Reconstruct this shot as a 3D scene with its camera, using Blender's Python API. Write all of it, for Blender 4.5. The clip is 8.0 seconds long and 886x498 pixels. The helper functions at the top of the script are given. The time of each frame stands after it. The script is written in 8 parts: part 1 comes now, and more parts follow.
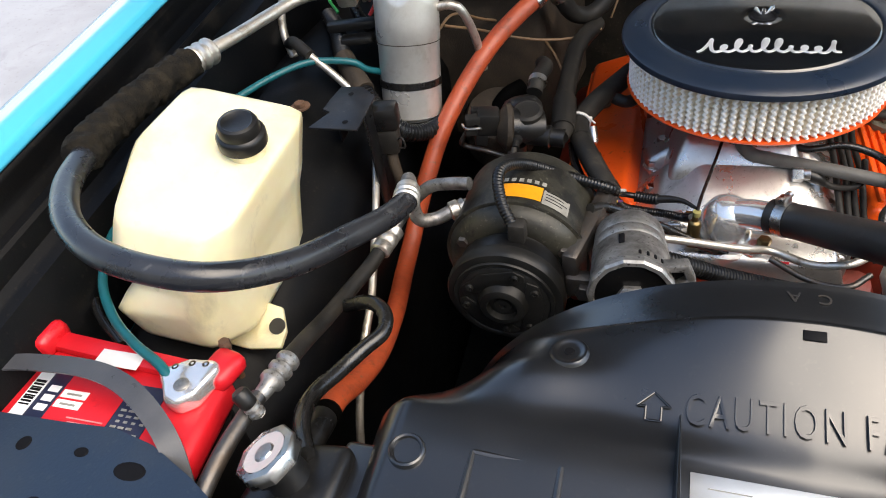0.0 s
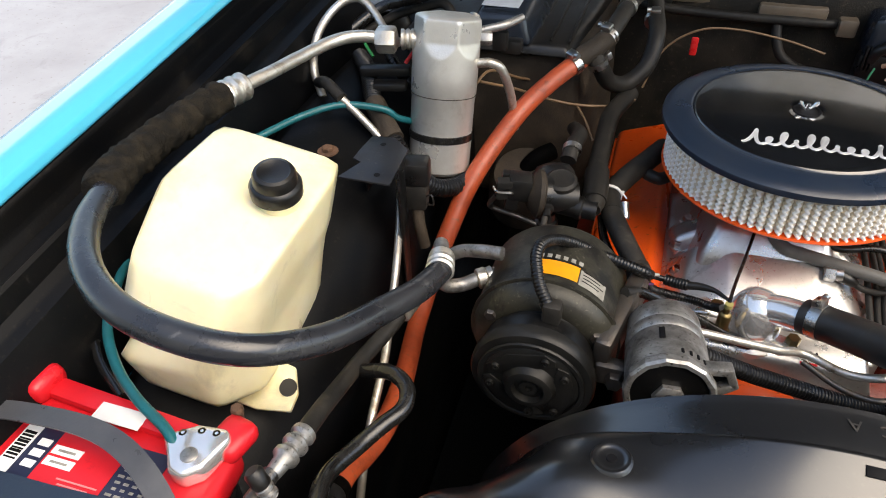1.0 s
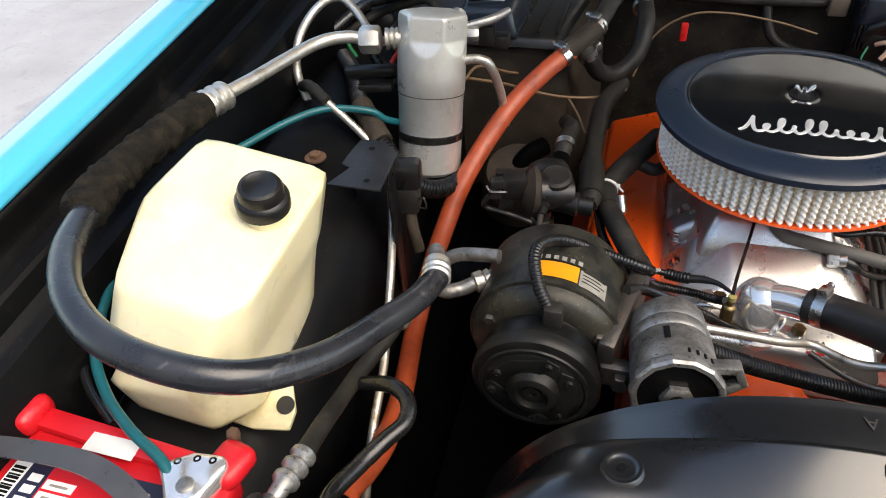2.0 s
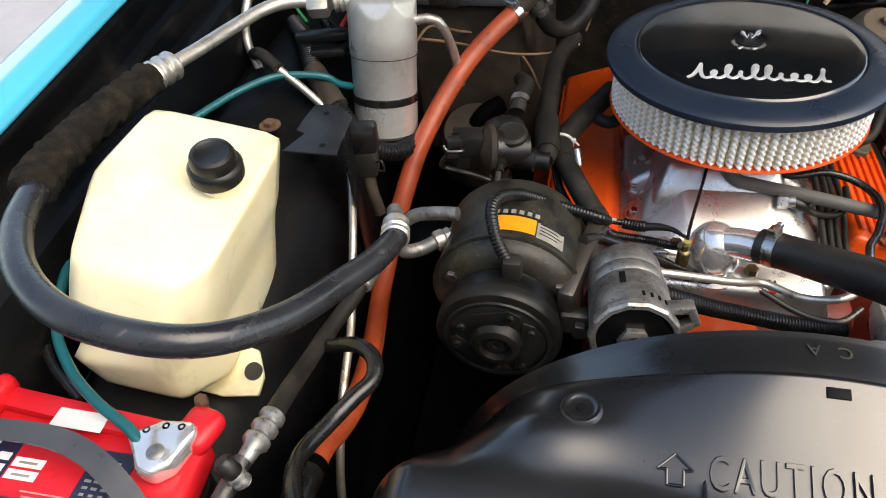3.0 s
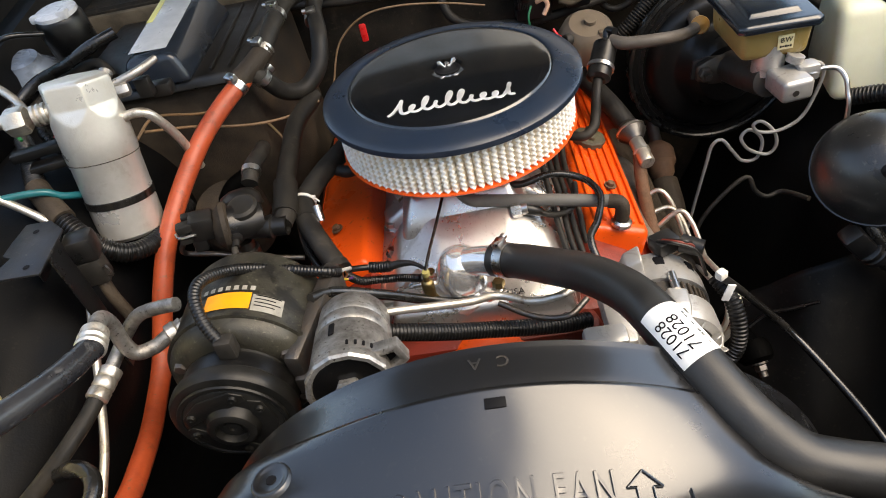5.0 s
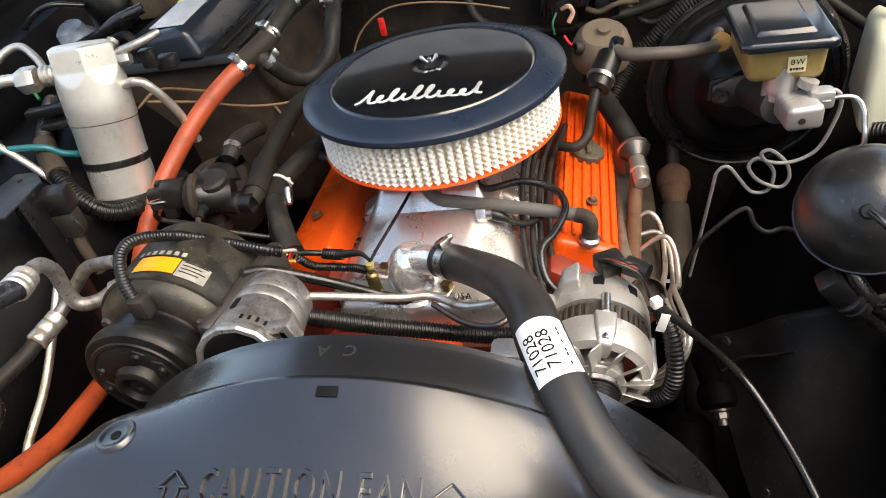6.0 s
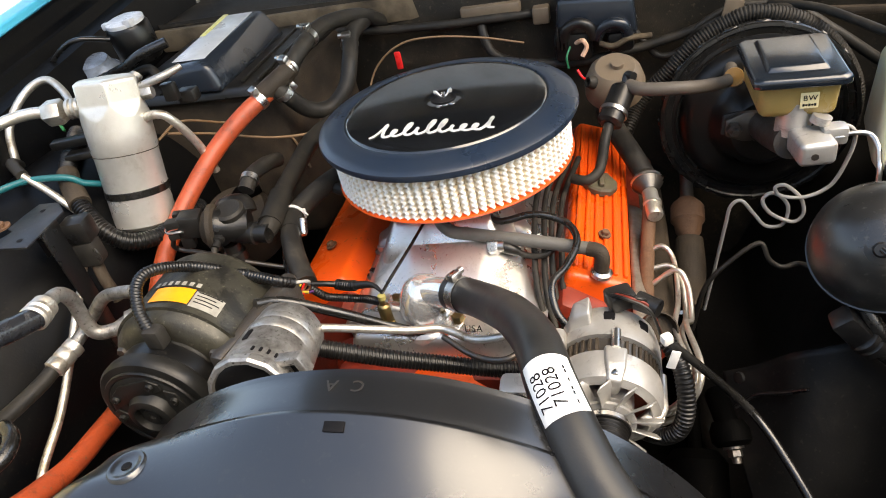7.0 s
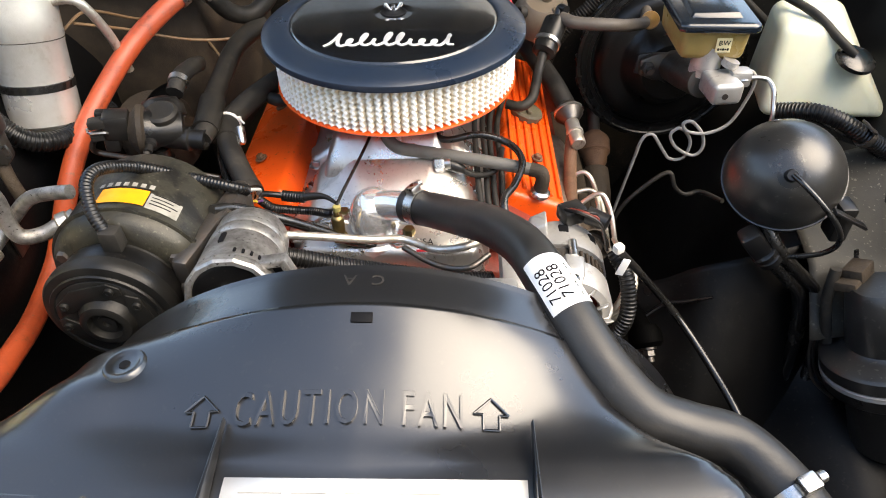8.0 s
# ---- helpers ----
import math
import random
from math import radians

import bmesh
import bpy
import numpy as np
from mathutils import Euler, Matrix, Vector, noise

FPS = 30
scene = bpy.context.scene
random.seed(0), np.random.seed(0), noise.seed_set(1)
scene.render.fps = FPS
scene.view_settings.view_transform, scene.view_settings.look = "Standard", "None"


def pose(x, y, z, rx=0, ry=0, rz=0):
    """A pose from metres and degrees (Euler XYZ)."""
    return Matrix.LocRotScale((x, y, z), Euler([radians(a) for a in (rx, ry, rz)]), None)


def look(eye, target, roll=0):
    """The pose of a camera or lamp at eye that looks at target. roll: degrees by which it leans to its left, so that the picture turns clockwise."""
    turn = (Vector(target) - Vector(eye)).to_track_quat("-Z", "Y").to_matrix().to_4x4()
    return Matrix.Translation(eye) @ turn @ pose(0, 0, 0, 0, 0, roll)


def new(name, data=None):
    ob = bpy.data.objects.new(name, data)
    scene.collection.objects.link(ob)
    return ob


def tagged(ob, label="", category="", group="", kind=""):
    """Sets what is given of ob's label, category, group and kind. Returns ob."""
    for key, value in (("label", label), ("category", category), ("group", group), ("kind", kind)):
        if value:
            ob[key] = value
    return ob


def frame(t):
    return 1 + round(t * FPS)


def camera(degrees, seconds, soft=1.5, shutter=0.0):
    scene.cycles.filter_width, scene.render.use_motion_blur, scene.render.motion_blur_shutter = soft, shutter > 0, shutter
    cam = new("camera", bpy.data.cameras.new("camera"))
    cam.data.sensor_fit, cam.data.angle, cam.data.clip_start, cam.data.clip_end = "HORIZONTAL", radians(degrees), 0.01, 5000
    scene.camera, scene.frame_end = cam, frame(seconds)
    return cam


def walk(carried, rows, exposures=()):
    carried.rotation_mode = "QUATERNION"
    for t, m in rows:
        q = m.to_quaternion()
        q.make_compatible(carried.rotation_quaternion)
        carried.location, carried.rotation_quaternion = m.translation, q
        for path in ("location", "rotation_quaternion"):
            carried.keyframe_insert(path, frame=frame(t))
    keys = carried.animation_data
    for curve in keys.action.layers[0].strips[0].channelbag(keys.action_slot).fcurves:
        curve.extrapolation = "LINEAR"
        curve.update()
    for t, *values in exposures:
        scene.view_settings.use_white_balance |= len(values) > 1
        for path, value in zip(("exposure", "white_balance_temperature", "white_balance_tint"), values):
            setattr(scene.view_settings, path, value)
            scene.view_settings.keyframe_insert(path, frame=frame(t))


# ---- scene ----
cam = camera(66.4, 8.0, soft=1.0)
PATH = [
    (0, (-0.1188, -0.9347, 1.4281), (-0.6897, 0.4514, 0.1043), -9.72),
    (0.5, (-0.1733, -0.9078, 1.4290), (-0.5736, 0.5490, 0.1185), -0.37),
    (1, (-0.1932, -0.8973, 1.4445), (-0.7049, 0.5620, 0.1762), -2.07),
    (1.5, (-0.2027, -0.8773, 1.4433), (-0.6544, 0.5763, 0.1460), -3.41),
    (1.7, (-0.2022, -0.8731, 1.4425), (-0.7007, 0.5744, 0.1555), -4.35),
    (2.8, (-0.1944, -0.8759, 1.4458), (-0.6298, 0.5611, 0.1247), -4.96),
    (3, (-0.1847, -0.8834, 1.4386), (-0.5899, 0.5346, 0.0715), -5.54),
    (3.5, (-0.1316, -0.8978, 1.4339), (-0.3145, 0.5906, 0.1106), -3.91),
    (4, (-0.1014, -0.8917, 1.4439), (-0.2900, 0.6384, 0.1699), -6.24),
    (4.5, (-0.0666, -0.8646, 1.4417), (-0.0766, 0.6531, 0.1393), -7.48),
    (4.7, (-0.0241, -0.8566, 1.4378), (-0.0819, 0.6587, 0.1337), -9.63),
    (5.8, (0.1939, -0.8449, 1.3681), (-0.2828, 0.6505, 0.1285), -15.36),
    (6, (0.2218, -0.8372, 1.3622), (-0.2531, 0.6840, 0.1537), -12.92),
    (6.5, (0.2316, -0.8155, 1.3535), (-0.2188, 0.7139, 0.1460), -11.44),
    (7, (0.2311, -0.8344, 1.3716), (-0.2924, 0.7226, 0.2307), -13.14),
    (7.5, (0.1892, -0.8500, 1.3742), (-0.1751, 0.7103, 0.1773), -8.48),
    (7.7, (0.160, -0.866, 1.375), (-0.083, 0.680, 0.130), -6.6),
    (8, (0.0901, -0.8892, 1.3754), (0.0389, 0.6075, 0.0498), -1.22),
]
EXPOSURES = [(t, stops, kelvin, 10) for t, stops, kelvin in ((0, 1.45, 7300), (1, 1.44, 7600), (3, 1.40, 7600), (4.5, 1.58, 8000), (6, 1.95, 8100), (7, 2.05, 8200), (8, 2.18, 7800))]
walk(cam, [(t, look(eye, target, roll)) for t, eye, target, roll in PATH], EXPOSURES)

# ---- light: hazy bright sun spread by thin cloud high on the right, blue sky elsewhere ----
SUN_EL, SUN_AZ = 56.0, 108.0  # azimuth from +y clockwise: high, to the right of the car
world = bpy.data.worlds.new("sky")
scene.world = world
world.use_nodes = True
wn = world.node_tree.nodes
sky = wn.new("ShaderNodeTexSky")
sky.sky_type = "NISHITA"
sky.sun_disc = False
sky.sun_elevation, sky.sun_rotation = radians(SUN_EL), radians(SUN_AZ)
sky.air_density, sky.dust_density = 1.0, 1.0
wn["Background"].inputs[1].default_value = 0.155
world.node_tree.links.new(sky.outputs[0], wn["Background"].inputs[0])
sun = new("sun", bpy.data.lights.new("sun", "SUN"))
sun.data.energy, sun.data.angle, sun.data.color = 1.55, radians(58), (1.0, 0.93, 0.83)
sx, sy = math.sin(radians(SUN_AZ)), math.cos(radians(SUN_AZ))
sun.matrix_world = look((5 * sx, 5 * sy, 5 * math.tan(radians(SUN_EL))), (0, 0, 0))
scene.view_settings.exposure = 1.25

# ---- materials ----
def surface(name, base, rough=0.5, metal=0.0, other=None, mix=0.35, scale=30.0, fine=400.0, bump=0.15, spread=0.12, coat=0.0, gloss2=0.08, sss=0.0, speck=None, rand=0.0, spec=0.5, stain=None):
    """A worn surface: base and other colour mixed in patches, fine grain in the gloss and the relief, specks of dirt."""
    m = bpy.data.materials.new(name)
    m.use_nodes = True
    n, l = m.node_tree.nodes, m.node_tree.links
    p = n["Principled BSDF"]
    co = n.new("ShaderNodeTexCoord")
    big = n.new("ShaderNodeTexNoise")
    big.inputs["Scale"].default_value, big.inputs["Detail"].default_value, big.inputs["Roughness"].default_value = scale, 6, 0.62
    small = n.new("ShaderNodeTexNoise")
    small.inputs["Scale"].default_value, small.inputs["Detail"].default_value = fine, 3
    for t in (big, small):
        l.new(co.outputs["Object"], t.inputs["Vector"])
    ramp = n.new("ShaderNodeMapRange")
    ramp.inputs[1].default_value, ramp.inputs[2].default_value = 0.42, 0.68
    ramp.inputs[3].default_value, ramp.inputs[4].default_value = 0.0, mix
    l.new(big.outputs[0], ramp.inputs[0])
    blend = n.new("ShaderNodeMix")
    blend.data_type = "RGBA"
    blend.inputs[6].default_value = (*base, 1)
    blend.inputs[7].default_value = (*(other or tuple(c * 0.6 for c in base)), 1)
    l.new(ramp.outputs[0], blend.inputs[0])
    out = blend.outputs[2]
    if speck:
        sp = n.new("ShaderNodeTexNoise")
        sp.inputs["Scale"].default_value, sp.inputs["Detail"].default_value = fine * 0.45, 4
        l.new(co.outputs["Object"], sp.inputs["Vector"])
        cut = n.new("ShaderNodeMapRange")
        cut.inputs[1].default_value, cut.inputs[2].default_value = 0.62, 0.7
        l.new(sp.outputs[0], cut.inputs[0])
        b2 = n.new("ShaderNodeMix")
        b2.data_type = "RGBA"
        b2.inputs[7].default_value = (*speck, 1)
        l.new(cut.outputs[0], b2.inputs[0])
        l.new(out, b2.inputs[6])
        out = b2.outputs[2]
    if stain:
        colour, size, low, high, most = stain
        st = n.new("ShaderNodeTexNoise")
        st.inputs["Scale"].default_value, st.inputs["Detail"].default_value, st.inputs["Roughness"].default_value = size, 7, 0.7
        st.inputs["Distortion"].default_value = 0.6
        l.new(co.outputs["Object"], st.inputs["Vector"])
        edge = n.new("ShaderNodeMapRange")
        edge.inputs[1].default_value, edge.inputs[2].default_value = low, high
        edge.inputs[4].default_value = most
        l.new(st.outputs[0], edge.inputs[0])
        b3 = n.new("ShaderNodeMix")
        b3.data_type = "RGBA"
        b3.inputs[7].default_value = (*colour, 1)
        l.new(edge.outputs[0], b3.inputs[0])
        l.new(out, b3.inputs[6])
        out = b3.outputs[2]
    if rand:
        info = n.new("ShaderNodeObjectInfo")
        hsv = n.new("ShaderNodeHueSaturation")
        r = n.new("ShaderNodeMapRange")
        r.inputs[3].default_value, r.inputs[4].default_value = 1 - rand, 1 + rand
        l.new(info.outputs["Random"], r.inputs[0])
        l.new(r.outputs[0], hsv.inputs["Value"])
        l.new(out, hsv.inputs["Color"])
        out = hsv.outputs[0]
    l.new(out, p.inputs["Base Color"])
    gloss = n.new("ShaderNodeMapRange")
    gloss.inputs[1].default_value, gloss.inputs[2].default_value = 0.3, 0.7
    gloss.inputs[3].default_value, gloss.inputs[4].default_value = max(rough - spread, 0.02), min(rough + spread, 1)
    l.new(big.outputs[0], gloss.inputs[0])
    l.new(gloss.outputs[0], p.inputs["Roughness"])
    p.inputs["Metallic"].default_value = metal
    p.inputs["Specular IOR Level"].default_value = spec
    p.inputs["Coat Weight"].default_value = coat
    p.inputs["Coat Roughness"].default_value = gloss2
    if sss:
        p.inputs["Subsurface Weight"].default_value = sss
        p.inputs["Subsurface Radius"].default_value = (0.02, 0.015, 0.008)
        p.inputs["Subsurface Scale"].default_value = 1.0
    b = n.new("ShaderNodeBump")
    b.inputs["Strength"].default_value, b.inputs["Distance"].default_value = bump, 0.002
    l.new(small.outputs[0], b.inputs["Height"])
    l.new(b.outputs[0], p.inputs["Normal"])
    return m


FIREWALL = surface("sooty_firewall_paint", (0.014, 0.0125, 0.010), 0.6, other=(0.054, 0.043, 0.030), mix=0.6, scale=9, bump=0.5, speck=(0.05, 0.04, 0.028), spec=0.12, stain=((0.09, 0.066, 0.043), 14, 0.58, 0.72, 0.6))
SHROUD = surface("satin_black_plastic", (0.007, 0.0072, 0.008), 0.30, other=(0.012, 0.0118, 0.0115), mix=0.5, scale=7, bump=0.03, spread=0.07, speck=(0.013, 0.0128, 0.012), coat=1.0, gloss2=0.19, stain=((0.022, 0.0215, 0.020), 16, 0.62, 0.74, 0.25))
RUBBER = surface("black_rubber", (0.008, 0.0078, 0.0075), 0.25, other=(0.018, 0.0168, 0.015), mix=0.5, scale=22, bump=0.05, spec=0.6, stain=((0.045, 0.042, 0.038), 30, 0.62, 0.72, 0.4))
HOSE_BLACK = surface("worn_black_hose_rubber", (0.014, 0.0138, 0.0135), 0.42, other=(0.030, 0.0285, 0.026), mix=0.6, scale=16, bump=0.05, spec=0.45, stain=((0.07, 0.067, 0.062), 26, 0.60, 0.74, 0.45))
STRAP = surface("grey_rubber_strap", (0.055, 0.056, 0.06), 0.34, other=(0.085, 0.085, 0.09), mix=0.6, scale=20, bump=0.08)
OLIVE = surface("olive_grimy_plastic", (0.10, 0.088, 0.055), 0.55, other=(0.05, 0.042, 0.028), mix=0.7, scale=30, bump=0.3)
RUBBER_DUSTY = surface("dusty_black_rubber", (0.015, 0.0142, 0.013), 0.52, other=(0.050, 0.043, 0.034), mix=0.55, scale=28, bump=0.12, spec=0.22, stain=((0.085, 0.072, 0.055), 34, 0.60, 0.72, 0.4))
PLASTIC = surface("black_plastic", (0.0075, 0.0075, 0.0077), 0.36, other=(0.024, 0.0215, 0.018), mix=0.55, scale=24, bump=0.06, spec=0.4)
LOOM = surface("corrugated_loom_plastic", (0.004, 0.004, 0.0042), 0.36, other=(0.012, 0.011, 0.010), mix=0.4, scale=30, bump=0.1, spec=0.45)
# Grimy paint taken near zero: the deep bay's shade is in its colour.
SHADE_GRIME = surface("shade_black_grimy_paint", (0.0007, 0.0007, 0.0007), 0.7, other=(0.0022, 0.0019, 0.0015), mix=0.7, scale=11, bump=0.15, speck=(0.005, 0.004, 0.003), spec=0.03)
GRIME_BROWN = surface("grimy_brown_metal", (0.030, 0.0235, 0.0175), 0.65, other=(0.078, 0.058, 0.040), mix=0.8, scale=16, bump=0.5, spec=0.2)
PANEL = surface("painted_black_panel", (0.005, 0.0053, 0.006), 0.32, other=(0.010, 0.0095, 0.009), mix=0.6, scale=8, bump=0.06, speck=(0.018, 0.016, 0.013))
GLOSS = surface("gloss_black_paint", (0.003, 0.003, 0.0032), 0.36, other=(0.010, 0.009, 0.008), mix=0.6, scale=12, bump=0.06, speck=(0.016, 0.014, 0.011), spec=0.4)
LIDGLOSS = surface("gloss_black_lid_plastic", (0.008, 0.013, 0.020), 0.17, other=(0.014, 0.016, 0.019), mix=0.5, scale=16, bump=0.04, spread=0.06, coat=0.5, gloss2=0.16)
DUST_TAN = surface("dusty_tan_metal", (0.15, 0.115, 0.075), 0.7, other=(0.035, 0.027, 0.019), mix=0.9, scale=12, bump=0.4, spec=0.15)
INNER_DUSTY = surface("dusty_black_inner_panel", (0.003, 0.0029, 0.0028), 0.45, other=(0.012, 0.011, 0.0095), mix=0.75, scale=5, bump=0.1, speck=(0.018, 0.016, 0.013), spec=0.25, stain=((0.028, 0.025, 0.020), 7, 0.56, 0.74, 0.5))
INNER = surface("black_inner_panel", (0.0014, 0.0018, 0.0025), 0.44, other=(0.005, 0.0046, 0.0042), mix=0.8, scale=6, bump=0.10, speck=(0.010, 0.0088, 0.0072), spec=0.15, stain=((0.022, 0.0193, 0.0155), 8, 0.58, 0.74, 0.55))
BALL = surface("matte_black_plastic", (0.016, 0.0157, 0.015), 0.36, other=(0.034, 0.033, 0.030), mix=0.6, scale=10, bump=0.06, speck=(0.05, 0.048, 0.043), coat=0.3, gloss2=0.26)
RADPAN = surface("dark_blue_black_paint", (0.012, 0.022, 0.04), 0.4, other=(0.02, 0.03, 0.045), mix=0.6, scale=14, bump=0.15, speck=(0.022, 0.032, 0.046))
BLUE = surface("light_blue_car_paint", (0.05, 0.46, 0.66), 0.2, other=(0.06, 0.50, 0.70), scale=6, bump=0.01, spread=0.05, coat=1.0, gloss2=0.05)
LIDBLACK = surface("black_crinkle_paint", (0.0045, 0.005, 0.006), 0.20, other=(0.010, 0.0105, 0.011), mix=0.6, scale=13, bump=0.03, spread=0.06, coat=1.0, gloss2=0.09)
ORANGE = surface("orange_engine_paint", (0.78, 0.088, 0.010), 0.3, other=(0.60, 0.062, 0.008), mix=0.4, scale=9, bump=0.1, speck=(0.46, 0.06, 0.01), stain=((0.14, 0.028, 0.011), 24, 0.66, 0.73, 0.65))
ORANGE_DARK = surface("dark_orange_engine_paint", (0.20, 0.018, 0.006), 0.5, other=(0.05, 0.012, 0.006), mix=0.7, scale=20, bump=0.25)
ALU_CAST = surface("cast_aluminium", (0.62, 0.60, 0.57), 0.32, 0.85, other=(0.50, 0.47, 0.43), mix=0.6, scale=22, fine=700, bump=0.10, speck=(0.46, 0.43, 0.39), stain=((0.26, 0.225, 0.19), 16, 0.60, 0.72, 0.6))
ALU_DULL = surface("dull_aluminium", (0.40, 0.39, 0.37), 0.45, 0.8, other=(0.13, 0.12, 0.108), mix=0.9, scale=34, fine=600, bump=0.12, speck=(0.09, 0.083, 0.075), stain=((0.04, 0.037, 0.033), 24, 0.50, 0.66, 0.6))
ALU_CAN = surface("oxidised_aluminium_can", (0.68, 0.665, 0.62), 0.34, 0.6, other=(0.52, 0.50, 0.45), mix=0.7, scale=18, fine=500, bump=0.12, stain=((0.42, 0.38, 0.31), 20, 0.56, 0.7, 0.6))
ALU_TUBE = surface("aluminium_tube", (0.66, 0.63, 0.57), 0.4, 0.85, other=(0.42, 0.36, 0.28), mix=0.6, scale=40, bump=0.2, stain=((0.20, 0.15, 0.10), 34, 0.55, 0.66, 0.7))
CHROME = surface("chrome", (0.86, 0.86, 0.87), 0.24, 1.0, other=(0.7, 0.7, 0.7), mix=0.3, bump=0.02, spread=0.04)
POLISHED = surface("polished_aluminium", (0.84, 0.83, 0.81), 0.15, 0.75, other=(0.74, 0.72, 0.69), mix=0.4, scale=30, bump=0.03, spread=0.06)
STEEL = surface("zinc_steel", (0.58, 0.57, 0.55), 0.32, 1.0, other=(0.35, 0.32, 0.28), mix=0.5, scale=60, bump=0.1)
STEEL_DARK = surface("dark_steel", (0.12, 0.115, 0.11), 0.45, 0.9, other=(0.16, 0.11, 0.07), mix=0.5, scale=40, bump=0.25)
BRASS = surface("tarnished_brass", (0.26, 0.19, 0.08), 0.4, 1.0, other=(0.2, 0.15, 0.08), mix=0.6, scale=60, bump=0.2)
RUST = surface("rusty_steel", (0.13, 0.065, 0.033), 0.75, other=(0.06, 0.033, 0.02), mix=0.8, scale=40, bump=0.5)
COMP = surface("dirty_olive_black_paint", (0.042, 0.0395, 0.029), 0.44, 0.3, other=(0.016, 0.0148, 0.012), mix=0.75, scale=22, bump=0.12, speck=(0.09, 0.083, 0.063), stain=((0.007, 0.0066, 0.0058), 20, 0.51, 0.60, 0.85))
CLUTCH = surface("worn_black_steel", (0.008, 0.0082, 0.0079), 0.40, 0.1, other=(0.018, 0.0168, 0.0145), mix=0.6, scale=28, bump=0.09, spec=0.3, stain=((0.032, 0.03, 0.025), 40, 0.60, 0.72, 0.5))
TANK = surface("yellowed_translucent_plastic", (0.90, 0.82, 0.56), 0.34, other=(0.78, 0.66, 0.36), mix=0.9, scale=5, bump=0.05, sss=0.3, stain=((0.40, 0.33, 0.19), 9, 0.54, 0.72, 0.65), coat=0.25)
TANK_PALE = surface("pale_translucent_plastic", (0.62, 0.63, 0.49), 0.4, other=(0.52, 0.51, 0.36), mix=0.6, scale=9, bump=0.06, sss=0.3, stain=((0.36, 0.33, 0.22), 12, 0.58, 0.72, 0.5))
AMBER = surface("amber_plastic", (0.30, 0.215, 0.075), 0.3, other=(0.21, 0.15, 0.05), mix=0.6, scale=20, bump=0.08, sss=0.15)
RED = surface("red_battery_plastic", (0.62, 0.012, 0.02), 0.38, other=(0.50, 0.01, 0.018), mix=0.5, scale=20, bump=0.05, stain=((0.22, 0.008, 0.012), 26, 0.60, 0.72, 0.5))
HOSE_RED = surface("dusty_red_rubber", (0.42, 0.070, 0.023), 0.45, other=(0.27, 0.043, 0.017), mix=0.7, scale=30, bump=0.15, speck=(0.22, 0.08, 0.042), stain=((0.09, 0.026, 0.014), 24, 0.57, 0.69, 0.7))
TEAL = surface("teal_cable_jacket", (0.003, 0.105, 0.12), 0.35, other=(0.010, 0.085, 0.09), mix=0.5, scale=40, bump=0.1)
FOAM = surface("black_foam_sleeve", (0.010, 0.009, 0.0075), 0.95, other=(0.032, 0.026, 0.018), mix=0.8, scale=60, fine=300, bump=0.7, spec=0.1)
WHITE_LABEL = surface("white_label", (0.78, 0.78, 0.76), 0.5, other=(0.66, 0.65, 0.62), mix=0.5, scale=40, bump=0.03)
YELLOW_LABEL = surface("yellow_label", (0.78, 0.30, 0.008), 0.5, other=(0.6, 0.22, 0.015), mix=0.5, scale=50, bump=0.03)
INK = surface("black_ink", (0.008, 0.008, 0.009), 0.5, bump=0.02, spec=0.05)
INK_BLUE = surface("navy_label", (0.015, 0.02, 0.05), 0.45, other=(0.02, 0.025, 0.06), bump=0.02)
SILVER = surface("silver_print", (0.66, 0.66, 0.66), 0.35, 0.3, other=(0.55, 0.55, 0.55), mix=0.4, bump=0.03)
PAPER = surface("pleated_filter_paper", (0.84, 0.75, 0.60), 0.8, other=(0.76, 0.62, 0.46), mix=0.5, scale=30, bump=0.1)
WIRE = surface("bright_wire_mesh", (0.96, 0.94, 0.90), 0.45, 0.0, other=(0.92, 0.84, 0.74), mix=0.4, bump=0.05)
WHITE = surface("white_nylon", (0.75, 0.73, 0.68), 0.45, other=(0.6, 0.56, 0.48), mix=0.5, scale=60, bump=0.05)
TAN = surface("brown_stained_plastic", (0.15, 0.115, 0.08), 0.45, other=(0.08, 0.06, 0.04), mix=0.6, scale=20, bump=0.1)
GREYBLUE = surface("blue_grey_plastic", (0.014, 0.019, 0.027), 0.2, other=(0.010, 0.012, 0.015), mix=0.5, scale=20, bump=0.06)
WIRE_BROWN = surface("brown_wire_jacket", (0.20, 0.12, 0.06), 0.5, other=(0.12, 0.08, 0.05), scale=60, bump=0.05)
WIRE_GREY = surface("grey_wire_jacket", (0.34, 0.33, 0.31), 0.45, other=(0.2, 0.19, 0.17), scale=60, bump=0.05)
RED_PLASTIC = surface("bright_red_plastic", (0.7, 0.02, 0.02), 0.3, bump=0.02)
COPPER = surface("bare_copper", (0.75, 0.32, 0.16), 0.35, 1.0, bump=0.05)
# Pale mottling stands in for sky and trees mirrored in the lid.
WINDSCREEN = surface("reflection_mottled_glass", (0.17, 0.18, 0.185), 0.10, other=(0.05, 0.052, 0.04), mix=0.9, scale=4, bump=0.01)
# Cream tone chosen for the fill light the unseen wall throws back.
WALL = surface("pale_fill_wall_coat", (0.56, 0.50, 0.42), 0.9, other=(0.48, 0.43, 0.36), mix=0.6, scale=2, fine=60, bump=0.4)
